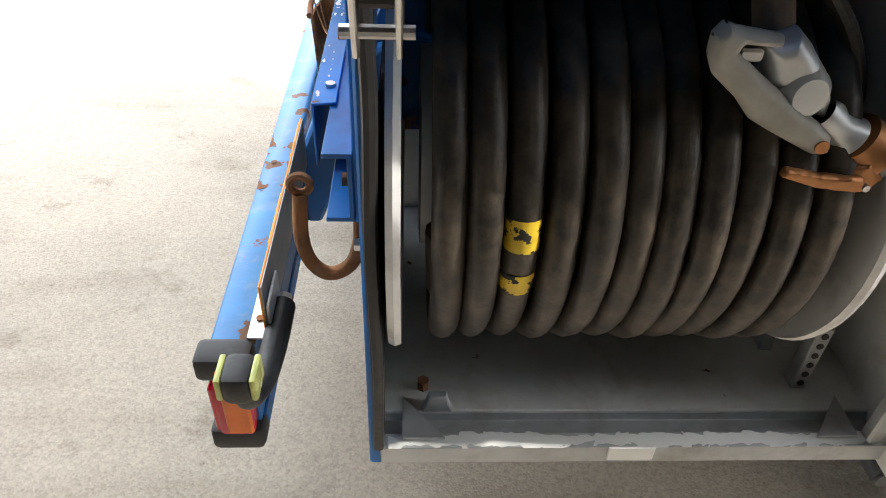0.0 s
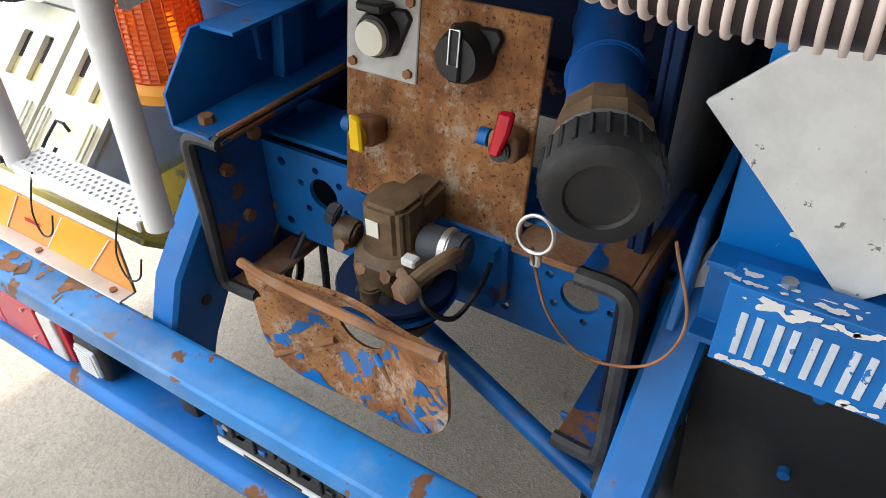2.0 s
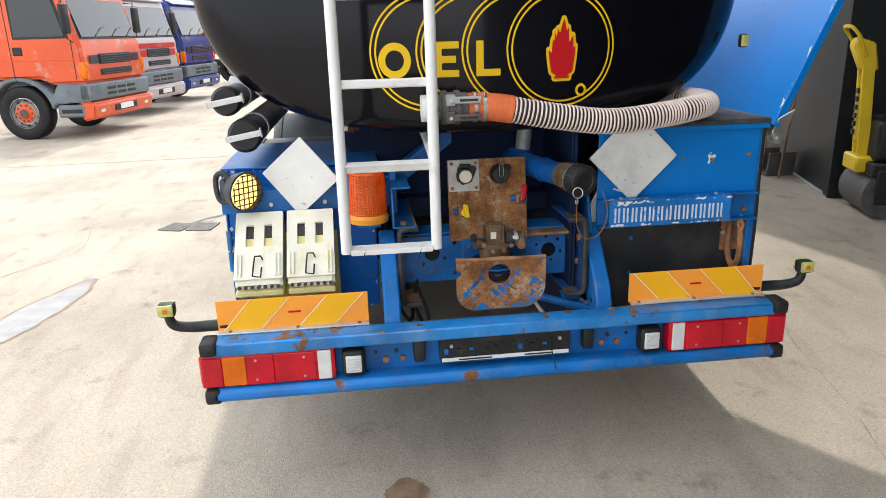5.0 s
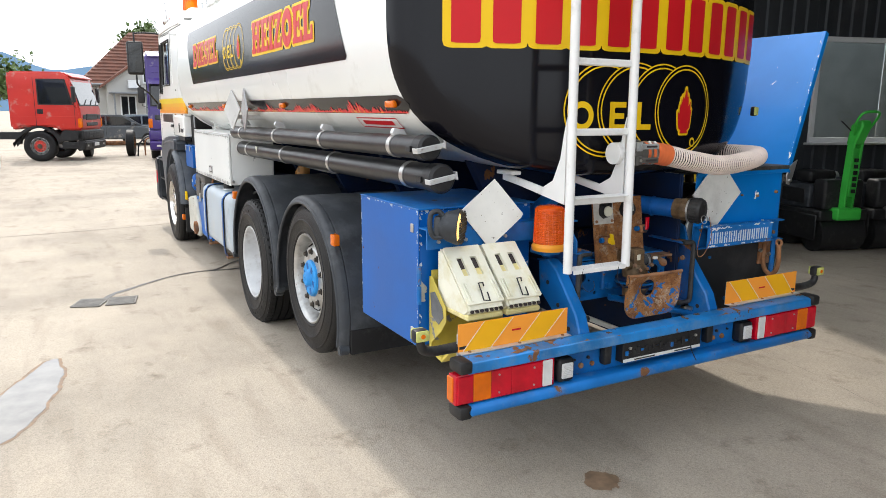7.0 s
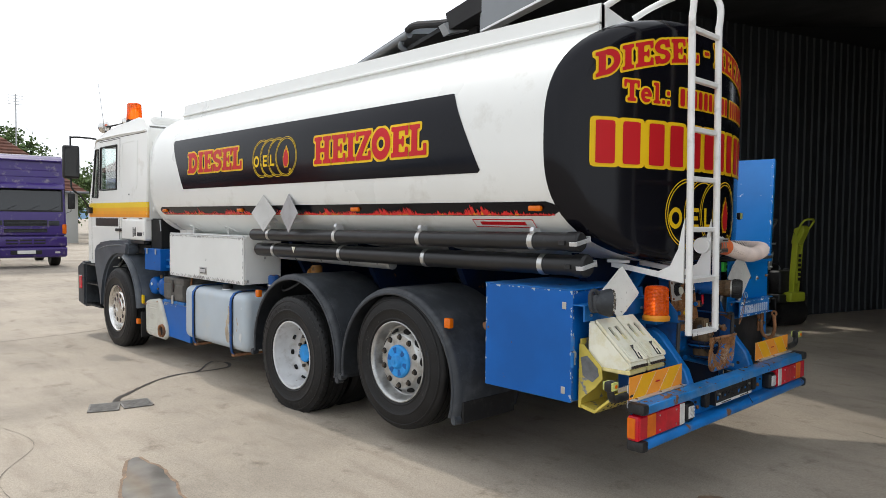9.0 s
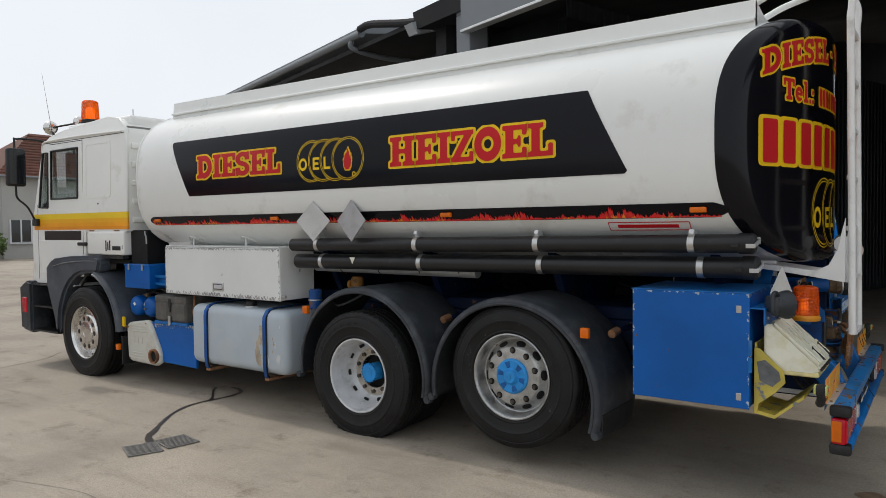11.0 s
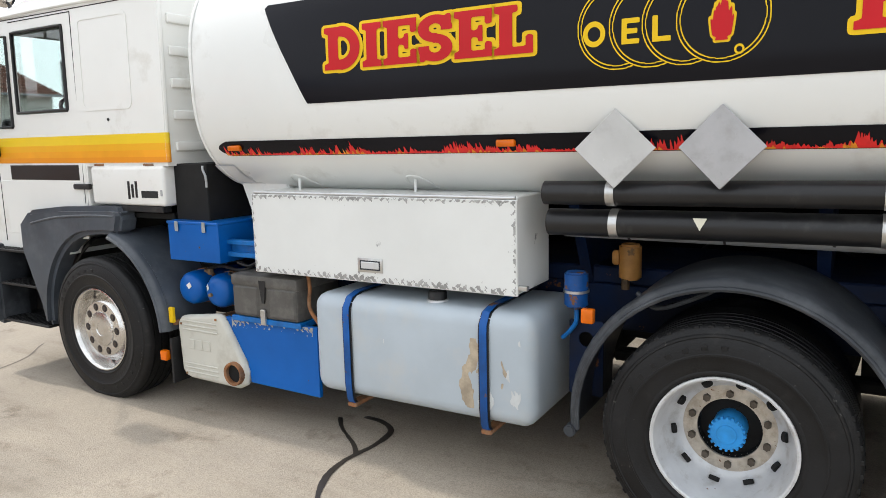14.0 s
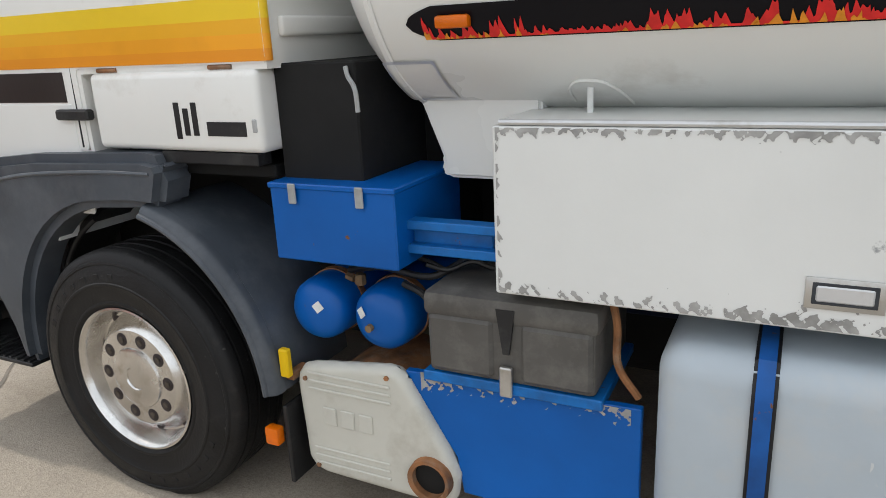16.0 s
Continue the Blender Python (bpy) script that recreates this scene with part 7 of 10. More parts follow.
part("valve_bracket", tube(smooth_path([(1.00, -0.98, 1.34), (1.05, -0.99, 1.40), (1.14, -0.99, 1.39), (1.15, -0.98, 1.31)], 5), 0.008, 8), M_STEEL, nz)
place_parts(nz)

# ---- left rear box, rail, lamps, chocks ----
lbox = part("side_box", box(0.49, 1.19, 0.50, 1.155, 0.632, 1.31, 0.006), M_BLUE_CLEAN, truck, "large blue steel side box")
part("box_door", box(0.485, 1.192, 1.156, 1.164, 0.63, 1.313, 0.003), M_BLUE_CLEAN, lbox)
part("box_roof", box(0.48, 1.20, 0.48, 1.165, 1.313, 1.320, 0.002), M_BLUE, lbox)
for z in (1.22, 0.70):
    part("door_lock", box(0.53, 0.56, 1.164, 1.169, z - 0.022, z + 0.022, 0.004), M_STEEL, lbox)
for z in (0.90, 1.0):
    part("door_hinge", rod((0.483, 1.16, z - 0.05), (0.483, 1.16, z + 0.04), 0.012, n=10), M_BLUE_WORN, lbox)
part("worn_edge", field_sheet(lambda u, v: 0.75 + 20 * u - flake(u * 4 + 9, v * 3), 0, 0.05, 0, 0.16, 0.004, lambda u, v: (0.4835, 1.155 - u, 0.86 + v)), M_BARE, lbox)
def edge_chips(u0, u1, v0, v1, k, put):
    return field_sheet(lambda u, v: 1.35 - flake(u * 9 + k, v * 9 + k) - 0.5 * flake(u * 31 + k, v * 31) + 90 * np.minimum(np.minimum(u - u0, u1 - u), np.minimum(v - v0, v1 - v)), u0, u1, v0, v1, 0.003, put)


tagged(part("chipped_edge", edge_chips(0.487, 1.19, 0.632, 1.311, 2, lambda u, v: (u, 1.1648, v)), material("pale_bare_chips", (0.42, 0.46, 0.52), 0.6, tone=0.15, size=20), lbox, "chips along the door's edges"), "chips along the door's edges", "", "", "stuff")
tagged(part("chipped_edge", edge_chips(0.51, 1.155, 0.634, 1.31, 6, lambda u, v: (0.4888, u, v)), bpy.data.materials["pale_bare_chips"], lbox), "", "", "", "stuff")
lrail = part("lamp_rail", prism([(0.40, 1.135), (0.41, 1.135), (0.41, 1.225), (0.485, 1.225), (0.485, 1.232), (0.40, 1.232)], "y", 0.42, 1.16, 0.001), M_BLUE, truck, "blue angle rail for lamps")
for y in (1.10, 0.95, 0.72, 0.52):
    part("rail_bolt", rod((0.40, y, 1.17), (0.39, y, 1.17), 0.009, n=8), M_STEEL, lrail)
part("lamp_arm", prism([(0.42, 1.02), (0.48, 1.02), (0.52, 1.28), (0.46, 1.30)], "y", 0.40, 0.43, 0.004), M_BLUE, truck)
pl = prism([(-0.165, 0), (-0.155, -0.02), (-0.02, -0.155), (0.02, -0.155), (0.165, 0), (0, 0.165)], "x", -0.003, 0.003, 0.001)
for u, v in ((0.06, 0.05), (-0.06, -0.05), (0.06, -0.06), (-0.05, 0.07)):
    rod((-0.003, u, v), (-0.006, u, v), 0.005, bm=pl, n=8)
pl.transform(Matrix.Translation((0.375, 0.815, 1.295)) @ Matrix.Rotation(radians(4), 4, "X") @ Matrix.Rotation(radians(-12), 4, "Z"))
part("placard", pl, M_PLACARD, truck, "pale square placard set on its corner")
LM = Matrix.Translation((0.32, 1.05, 1.25)) @ Vector((-0.68, -0.73, -0.05)).to_track_quat("Z", "Y").to_matrix().to_4x4()
def lamp_lathe(prof, n=32):
    return lathe(prof, (0, 0, 0), (0, 0, 1), n)
def set_lamp(bm):
    bm.transform(LM)
    return bm
wl_ = part("work_lamp", set_lamp(lamp_lathe([(0, -0.085), (0.045, -0.08), (0.07, -0.04), (0.082, 0.0), (0.085, 0.02), (0.078, 0.022), (0.074, 0.008)])), M_PLASTIC, truck, "round grey work lamp with wire guard, switched on")
part("lamp_glass", set_lamp(lamp_lathe([(0.075, 0.005), (0.05, 0.02), (0.0, 0.026)])), M_LAMP_ON, wl_, "glowing warm glass")
grille = bmesh.new()
for k in range(-3, 4):
    w = math.sqrt(max(0, 0.08 ** 2 - (k * 0.024) ** 2))
    rod((-w, k * 0.024, 0.034), (w, k * 0.024, 0.034), 0.0025, bm=grille, n=6)
    rod((k * 0.024, -w, 0.034), (k * 0.024, w, 0.034), 0.0025, bm=grille, n=6)
part("wire_guard", set_lamp(grille), M_BLACK, wl_)
part("lamp_handle", tube(smooth_path([(0.34, 1.10, 1.30), (0.35, 1.13, 1.325), (0.36, 1.16, 1.31), (0.36, 1.165, 1.25), (0.355, 1.15, 1.205), (0.34, 1.11, 1.205)], 5), 0.012, 10), M_PLASTIC, wl_)
part("lamp_back", set_lamp(box(-0.05, 0.05, -0.05, 0.05, -0.10, -0.06, 0.02, seg=2)), M_PLASTIC, wl_)
bc = part("beacon", lathe([(0, 0.0), (0.085, 0.0), (0.088, 0.02), (0.078, 0.035)], (0.33, 0.52, 1.095), (0, 0, 1), 32), material("amber_beacon_base", (0.75, 0.30, 0.02), 0.35), truck, "orange rotating beacon, lit")
part("beacon_dome", lathe([(0.078, 0.035)] + [(0.076 - 0.006 * (i / 40) + (0.0028 if i % 2 else 0), 0.035 + 0.175 * i / 40) for i in range(41)] + [(0.060, 0.218), (0.03, 0.224), (0, 0.225)], (0.33, 0.52, 1.095), (0, 0, 1), 40), M_BEACON, bc, "glowing ribbed orange dome")
part("beacon_bulb", lathe([(0, 0.05), (0.018, 0.055), (0.022, 0.10), (0.016, 0.125), (0, 0.13)], (0.33, 0.52, 1.095), (0, 0, 1), 16), M_BULB, bc, "glowing bulb")
part("beacon_mirror", prism([(0.30, 0.47), (0.305, 0.565), (0.31, 0.565), (0.31, 0.47)], "z", 1.14, 1.27, 0.001), M_CHROME, bc)
part("beacon_foot", box(0.30, 0.42, 0.47, 0.57, 1.07, 1.097, 0.004), M_BLUE, bc)
for k in range(28):
    a = 2 * math.pi * k / 28
    part("dome_rib", rod((0.33 + 0.0775 * math.cos(a), 0.52 + 0.0775 * math.sin(a), 1.135), (0.33 + 0.072 * math.cos(a), 0.52 + 0.072 * math.sin(a), 1.30), 0.0022, n=5), M_BEACON, bc)
bc.location = (-0.048, 0.014, 0.008)


def chock(y):
    ck = holder("wheel_chock", (0.30, y, 0.86), "cream and yellow plastic wheel chock in its holder", "wheel chock", "wheel chocks on the truck's rear")
    body = prism([(0.42, 1.13), (0.37, 1.137), (0.13, 0.915), (0.12, 0.89), (0.16, 0.86), (0.42, 0.86)], "y", y - 0.095, y + 0.095, 0.010, seg=2)
    part("wedge", body, M_CHOCK, ck)
    part("yellow_base", box(0.13, 0.43, y - 0.097, y + 0.097, 0.845, 0.872, 0.006), M_CHOCK_Y, ck, "yellow base")
    d = Vector((0.13 - 0.37, 0, 0.915 - 1.137)).normalized()
    nrm = Vector((-d.z, 0, d.x))
    nrm = nrm if nrm.x < 0 else -nrm
    q = Matrix((( d.x, 0, nrm.x, 0.37), (0, 1, 0, y), (d.z, 0, nrm.z, 1.137), (0, 0, 0, 1)))
    f = lambda u, v: np.maximum(f_rect(0.0, -0.098, 0.325, 0.098)(u, v), -np.minimum(f_rect(0.065, -0.054, 0.170, -0.021)(u, v), f_rect(0.065, 0.021, 0.170, 0.054)(u, v)))
    sh = field_sheet(f, -0.002, 0.327, -0.1, 0.1, 0.006, lambda u, v: q @ Vector((u, v, 0.014)))
    thicken(sh, 0.012)
    part("ramp_face", sh, M_CHOCK, ck, "cream ribbed ramp face")
    for v in (-0.085, -0.07, 0.07, 0.085):
        part("ramp_rib", box(0.21, 0.315, v - 0.003, v + 0.003, 0.018, 0.024, 0.001, m=q), M_CHOCK, ck)
    # each slot's upper part is a dark sheet for the shade inside it
    for v in (-0.04, 0.04):
        part("ramp_slot", box(0.065, 0.125, v - 0.0165, v + 0.0165, 0.0005, 0.0015, 0, m=q), M_DARK, ck)
        part("slot_floor", box(0.125, 0.170, v - 0.0165, v + 0.0165, 0.0005, 0.0015, 0, m=q), M_CHOCK_Y, ck)
    for i in range(7):
        part("edge_notch", rod((0.125, y - 0.078 + i * 0.026, 0.89), (0.115, y - 0.078 + i * 0.026, 0.892), 0.008, n=8), M_DARK, ck)
    part("wire_clip", tube([q @ Vector(p) for p in ((0.24, -0.018, 0.02), (0.23, -0.012, 0.035), (0.23, 0.012, 0.035), (0.27, 0.016, 0.035), (0.32, 0.02, 0.03), (0.325, -0.012, 0.028), (0.28, -0.016, 0.03))], 0.0035, 8), M_BLACK, ck)
    place_parts(ck)


chock(0.998)
chock(0.785)
part("chock_holder", prism([(0.46, 1.02), (0.47, 1.02), (0.47, 0.60), (0.36, 0.58), (0.20, 0.72), (0.21, 0.73), (0.36, 0.60), (0.46, 0.62)], "y", 0.68, 1.10, 0.001), M_HOLDER, truck, "perforated yellow chock holder")
part("holder_cheek", prism([(0.47, 0.99), (0.44, 0.99), (0.31, 0.87), (0.30, 0.80), (0.35, 0.74), (0.445, 0.66), (0.455, 0.60), (0.47, 0.60)], "y", 1.105, 1.110, 0.001), M_HOLDER, truck)
part("cheek_patch", prism([(0.455, 0.91), (0.41, 0.925), (0.335, 0.86), (0.325, 0.815), (0.37, 0.77), (0.44, 0.80)], "y", 1.1105, 1.1125), material("dull_bare_sheet", (0.13, 0.135, 0.14), 0.6, tone=0.25, size=16), truck, "dull bare patch")
for i in range(5):
    for j in range(4):
        part("holder_hole", rod((0.28 + 0.03 * j - 0.003, 0.72 + 0.08 * i, 0.64 - 0.025 * j + 0.012), (0.28 + 0.03 * j - 0.006, 0.72 + 0.08 * i, 0.64 - 0.025 * j + 0.008), 0.008, n=8), M_DARK, truck)


# ---- ribbed suction hose lying over the compartment ----
su = holder("suction_hose", (0.12, -0.4, 1.52), "pale pink ribbed suction hose with orange cuff", "hose")
hp = smooth_path([(0.10, 0.20, 1.585), (0.10, 0.02, 1.578), (0.095, -0.22, 1.535), (0.10, -0.45, 1.505), (0.12, -0.68, 1.520), (0.18, -0.85, 1.537), (0.29, -0.95, 1.54), (0.45, -0.97, 1.54), (0.62, -0.90, 1.54), (0.80, -0.80, 1.54)], 30)
part("hose_wall", tube(hp, 0.047, 20), M_DARK, su)
acc, last, ribs = 0.0, hp[0], []
rib = lathe([(0.046, -0.0038), (0.0515, -0.0030), (0.0525, 0.0), (0.0515, 0.0030), (0.046, 0.0038)], (0, 0, 0), (0, 0, 1), 24)
rib_me = bpy.data.meshes.new("hose_rib")
rib.to_mesh(rib_me)
rib.free()
rib_me.materials.append(M_SUCTION)
rib_me.shade_smooth()
for a, b in zip(hp, hp[1:]):
    acc += (b - a).length
    if acc > 0.0125:
        acc = 0
        if (b - hp[0]).length > 0.245:
            o = new("hose_rib", rib_me)
            o.parent = su
            o.matrix_basis = Matrix.Translation(b) @ (b - a).to_track_quat("Z", "Y").to_matrix().to_4x4()
            ribs.append(o)
part("cuff", tube([p for p in hp if 0.06 < (p - hp[0]).length < 0.255 and p.y > -0.2], 0.054, 24, ring=lambda i: 1.0 + 0.025 * (i % 3 == 0)), M_RUBBER_O, su, "orange rubber cuff")
for k in (0.096, 0.131):
    p = min(hp, key=lambda v: abs((v - hp[0]).length - k))
    part("hose_clip", rod(p + Vector((0, 0.007, 0)), p - Vector((0, 0.007, 0)), 0.0585, n=28, bevel=0.001), M_STEEL, su, "bright steel hose clip")
    part("clip_screw", rod(p + Vector((-0.045, 0.0, 0.040)), p + Vector((-0.025, 0.0, 0.055)), 0.007, n=8), M_STEEL, su)
part("coupling", lathe([(0, -0.05), (0.052, -0.05), (0.052, -0.035), (0.066, -0.033), (0.066, -0.012), (0.059, -0.010), (0.059, 0.018), (0.066, 0.020), (0.066, 0.038), (0.056, 0.040), (0.056, 0.07), (0, 0.07)], (0.10, 0.20, 1.585), (0, -1, 0), 28), M_BATTERY, su, "grey cam-lock coupling")
for z, m_ in ((1.618, M_GALV), (1.552, M_BATTERY)):
    lever = bmesh.new()
    box(0.020, 0.034, 0.085, 0.205, z - 0.013, z + 0.013, 0.003, lever)
    box(0.026, 0.050, 0.185, 0.222, z - 0.022, z + 0.022, 0.004, lever)
    part("cam_lever", lever, m_, su, "flat cam lever")
    part("lever_slot", box(0.0185, 0.0205, 0.10, 0.17, z - 0.005, z + 0.005, 0.001), M_DARK, su)
    part("lever_pin", rod((0.020, 0.204, z), (0.016, 0.204, z), 0.007, n=10), M_STEEL, su)
place_parts(su)
for o in ribs:
    o.matrix_parent_inverse = Matrix.Translation(-su.location)
part("spigot", rod((0.10, 0.245, 1.585), (0.10, 0.31, 1.585), 0.052, n=24), M_LADDER, truck)
part("tank_sensor", box(0.50, 0.53, -1.235, -1.195, 1.76, 1.82, 0.01, seg=2), M_BLACK, truck)
part("sensor_lens", box(0.492, 0.502, -1.232, -1.198, 1.765, 1.815, 0.008, seg=2), M_LENS_LY, truck)

# ---- cab ----
M_STRIPE_M = material("amber_stripe", (0.80, 0.34, 0.015), 0.3, bump=0)
M_WING = material("faded_blue_grey_plastic", (0.056, 0.066, 0.080), 0.38, tone=0.2, size=2.5, bump=0.08, dust=((0.12, 0.13, 0.145), 0.4))
CY = 1.12
# body: an outline seen from the side, pushed across, with a window opening left in the flank
cab = holder("cab", (0, 0, 0), "white truck cab with yellow and orange stripe", "")
cab.parent = truck
del cab["label"]
tagged(cab, "white cab with yellow and orange stripe")
outline = [(7.085, 1.722), (7.085, 2.80), (7.105, 2.86), (7.30, 3.00), (7.55, 3.04), (8.55, 2.96), (8.85, 2.90), (8.98, 2.80), (9.22, 1.95), (9.27, 1.85), (9.27, 1.05), (8.30, 1.05), (8.30, 1.42), (7.985, 1.42), (7.985, 1.722)]
def flank_field(u, v):
    """The flank's sheet in x, z with the side windows cut out."""
    f = f_poly(outline)(u, v)
    win = np.minimum(f_rect(8.14, 2.13, 8.75, 2.70)(u, v) - 0.03, np.maximum(f_rect(8.86, 2.02, 9.2, 2.69)(u, v) - 0.02, u + 0.157 * (v - 2.0) - 9.085))
    return np.maximum(f, -win)


def cab_y(z, x=8):
    """The flank leans in above the waist."""
    return CY - 0.02 * max(0, z - 1.9) - 0.22 * max(0, z - 2.80)


for s in (1, -1):
    sh = field_sheet(flank_field, 7.07, 9.29, 1.04, 3.05, 0.02, lambda u, v: (u, s * cab_y(v), v))
    thicken(sh, 0.03 * s)
    part("flank", sh, M_CAB, cab)
hull = bmesh.new()
def strip_(points, inset=0.0):
    rows = []
    for x, z in points:
        w = cab_y(z) - inset
        rows.append([hull.verts.new((x, -w, z)), hull.verts.new((x, w, z))])
    for a, b in zip(rows, rows[1:]):
        hull.faces.new((a[0], a[1], b[1], b[0]))
strip_([(7.085, 1.722), (7.085, 2.80), (7.105, 2.86), (7.30, 3.00), (7.55, 3.04), (8.55, 2.96), (8.85, 2.90), (8.98, 2.80), (9.00, 2.74)], 0.005)
strip_([(9.20, 2.02), (9.22, 1.95), (9.27, 1.85), (9.27, 1.05)], 0.005)
strip_([(7.085, 1.722), (7.985, 1.722), (7.985, 1.42), (8.30, 1.42), (8.30, 1.05), (9.27, 1.05)], 0.005)
thicken(hull, 0.02)
part("shell", hull, M_CAB, cab)
for s in (1, -1):
    edge_ = [(7.097, s * (cab_y(z) - 0.020), z) for z in (1.735, 1.9, 2.4, 2.78)] + [(7.11, s * (cab_y(2.85) - 0.020), 2.85), (7.30, s * (cab_y(2.99) - 0.020), 2.985), (7.55, s * (cab_y(3.03) - 0.020), 3.025), (8.55, s * (cab_y(2.95) - 0.020), 2.945), (8.84, s * (cab_y(2.89) - 0.020), 2.885)]
    part("edge_roll", tube(edge_, 0.022, 10), M_CAB, cab)
roof = box(7.2, 8.6, -0.98, 0.98, 2.86, 3.045, 0.05, seg=3)
part("roof_cap", roof, M_CAB, cab)
part("windscreen", prism([(8.985, 2.75), (9.20, 2.03), (9.21, 2.03), (8.995, 2.75)], "y", -1.06, 1.06), M_GLASS, cab)
for s in (1, -1):
    part("side_glass", prism([(8.08, 2.08), (8.82, 2.08), (8.83, 1.98), (9.10, 1.98), (8.99, 2.74), (8.08, 2.74)], "y", s * 1.078, s * 1.083), M_GLASS, cab)
    for loop_ in (((8.125, 2.115), (8.765, 2.115), (8.765, 2.715), (8.125, 2.715)), ((8.85, 2.01), (9.075, 2.01), (8.975, 2.70), (8.85, 2.70))):
        part("window_seal", tube([(x0, s * (cab_y(z0) + 0.002), z0) for x0, z0 in loop_ + loop_[:1]], 0.014, 8), M_BLACK, cab)
    for z0, z1, mat in ((1.858, 1.926, M_STRIPE_Y), (1.812, 1.858, M_STRIPE_A), (1.766, 1.812, M_STRIPE_M), (1.728, 1.766, M_STRIPE_O)):
        part("stripe", box(7.098, 9.215, s * CY - 0.002, s * CY + 0.003, z0, z1, 0), mat, cab)
        part("stripe_end", rod((7.097, s * (CY - 0.020), z0), (7.097, s * (CY - 0.020), z1), 0.0232, n=20), mat, cab)
    part("dark_stripe", box(8.06, 8.95, s * CY - 0.002, s * CY + 0.003, 1.60, 1.712, 0), material("dark_film", (0.02, 0.014, 0.012), 0.4), cab)
    for a, b in (((8.015, 1.43), (8.015, 2.80)), ((9.12, 1.10), (9.12, 2.05)), ((8.015, 2.80), (8.80, 2.80))):
        part("door_gap", tube([(a[0], s * (cab_y(a[1]) + 0.0005), a[1]), (b[0], s * (cab_y(b[1]) + 0.0005), b[1])], 0.004, 6), M_BLACK, cab)
    rec = field_sheet(lambda u, v: np.abs(f_rect(7.45, 2.15, 7.90, 2.70)(u, v) - 0.04) - 0.014, 7.36, 7.99, 2.06, 2.79, 0.010, lambda u, v: (u, s * (cab_y(v) + 0.004), v))
    thicken(rec, 0.028 * s)
    part("panel_bead", rec, M_CAB, cab)
    part("drip_rail", tube(smooth_path([(9.02, s * 1.095, 2.72), (8.97, s * 1.10, 2.82), (8.80, s * 1.11, 2.845), (8.0, s * 1.115, 2.85), (7.12, s * 1.115, 2.835)], 5), 0.013, 8), M_CAB, cab)
    part("drip_gap", tube([(8.90, s * (cab_y(2.82) + 0.001), 2.822), (7.12, s * (cab_y(2.82) + 0.001), 2.818)], 0.004, 6), M_DARK, cab)
    part("panel_lock", rod((7.66, s * CY, 2.03), (7.66, s * (CY + 0.006), 2.03), 0.01, n=10), M_BLACK, cab)
    loc = part("side_locker", box(7.118, 7.905, s * 0.98 if s > 0 else -1.138, 1.138 if s > 0 else -0.98, 1.430, 1.704, 0.026, seg=4), M_CAB, cab, "white storage flap with plain black marks")
    part("flap_rail", box(7.16, 7.60, min(s * 1.05, s * 1.125), max(s * 1.05, s * 1.125), 1.385, 1.428, 0.004), M_BLACK, cab)
    part("flap_lock", box(7.135, 7.155, min(s * 1.13, s * 1.1415), max(s * 1.13, s * 1.1415), 1.50, 1.545, 0.004), M_GALV, cab)
    for x in (7.82, 7.28):
        part("flap_hinge", rod((x - 0.05, s * 1.115, 1.713), (x + 0.05, s * 1.115, 1.713), 0.008, n=8), M_RUST, cab)
    part("door_handle", box(7.93, 8.11, min(s * 1.11, s * 1.15), max(s * 1.11, s * 1.15), 1.535, 1.575, 0.008), M_BLACK, cab)
    part("door_skin", box(8.03, 9.11, min(s * 1.10, s * 1.124), max(s * 1.10, s * 1.124), 1.16, 1.60, 0.01), M_CAB, cab)
    for i in range(5):
        z = 1.80 + i * 0.21
        part("corner_louvre", box(7.065, 7.09, min(s * 0.45, s * 1.04), max(s * 0.45, s * 1.04), z, z + 0.065, 0.012, seg=3), M_CAB, cab)
    # mirror
    mi = part("mirror", box(8.90, 8.99, min(s * 1.34, s * 1.56), max(s * 1.34, s * 1.56), 2.27, 2.74, 0.03, seg=3), M_BLACK, cab, "tall black wing mirror")
    part("mirror_glass", box(8.893, 8.90, min(s * 1.36, s * 1.54), max(s * 1.36, s * 1.54), 2.30, 2.71, 0.002), M_DARKGLASS, cab)
    part("mirror_arm", tube(smooth_path([(9.0, s * 1.08, 2.86), (9.0, s * 1.20, 2.87), (8.98, s * 1.42, 2.86), (8.96, s * 1.45, 2.80), (8.95, s * 1.45, 2.25), (8.95, s * 1.43, 2.12), (9.0, s * 1.30, 2.02), (9.12, s * 1.16, 1.86)], 6), 0.013, 8), M_BLACK, cab)
    part("arm_foot", box(9.06, 9.18, min(s * 1.12, s * 1.17), max(s * 1.12, s * 1.17), 1.78, 1.87, 0.01), M_BLACK, cab)
    # wing over the front wheel
    b = mudguard(7.86, 0.545, 0.725, 106, 178, 0.75, 1.210, "front_mudguard")
    c = mudguard(7.87, 0.56, 0.665, 8, 62, 0.75, 1.02, "front_mudguard")
    a = part("wing_panel", prism([(7.585, 1.215), (7.535, 1.36), (7.56, 1.41), (7.64, 1.425), (8.25, 1.405), (8.68, 1.365), (8.80, 1.27), (8.80, 1.04), (8.62, 0.62), (8.58, 0.46), (8.49, 0.46)] + [(7.87 + 0.63 * math.cos(radians(q)), 0.53 + 0.68 * math.sin(radians(q))) for q in range(0, 85, 7)] + [(7.72, 1.22)], "y", 1.02, 1.20, 0.035, seg=4), M_WING, cab, "scuffed dark plastic wing")
    ledge = part("wing_ledge", tube(smooth_path([(7.60, 1.197, 1.355), (7.90, 1.203, 1.352), (8.30, 1.203, 1.325), (8.62, 1.20, 1.27)], 6), 0.008, 8), M_WING, cab)
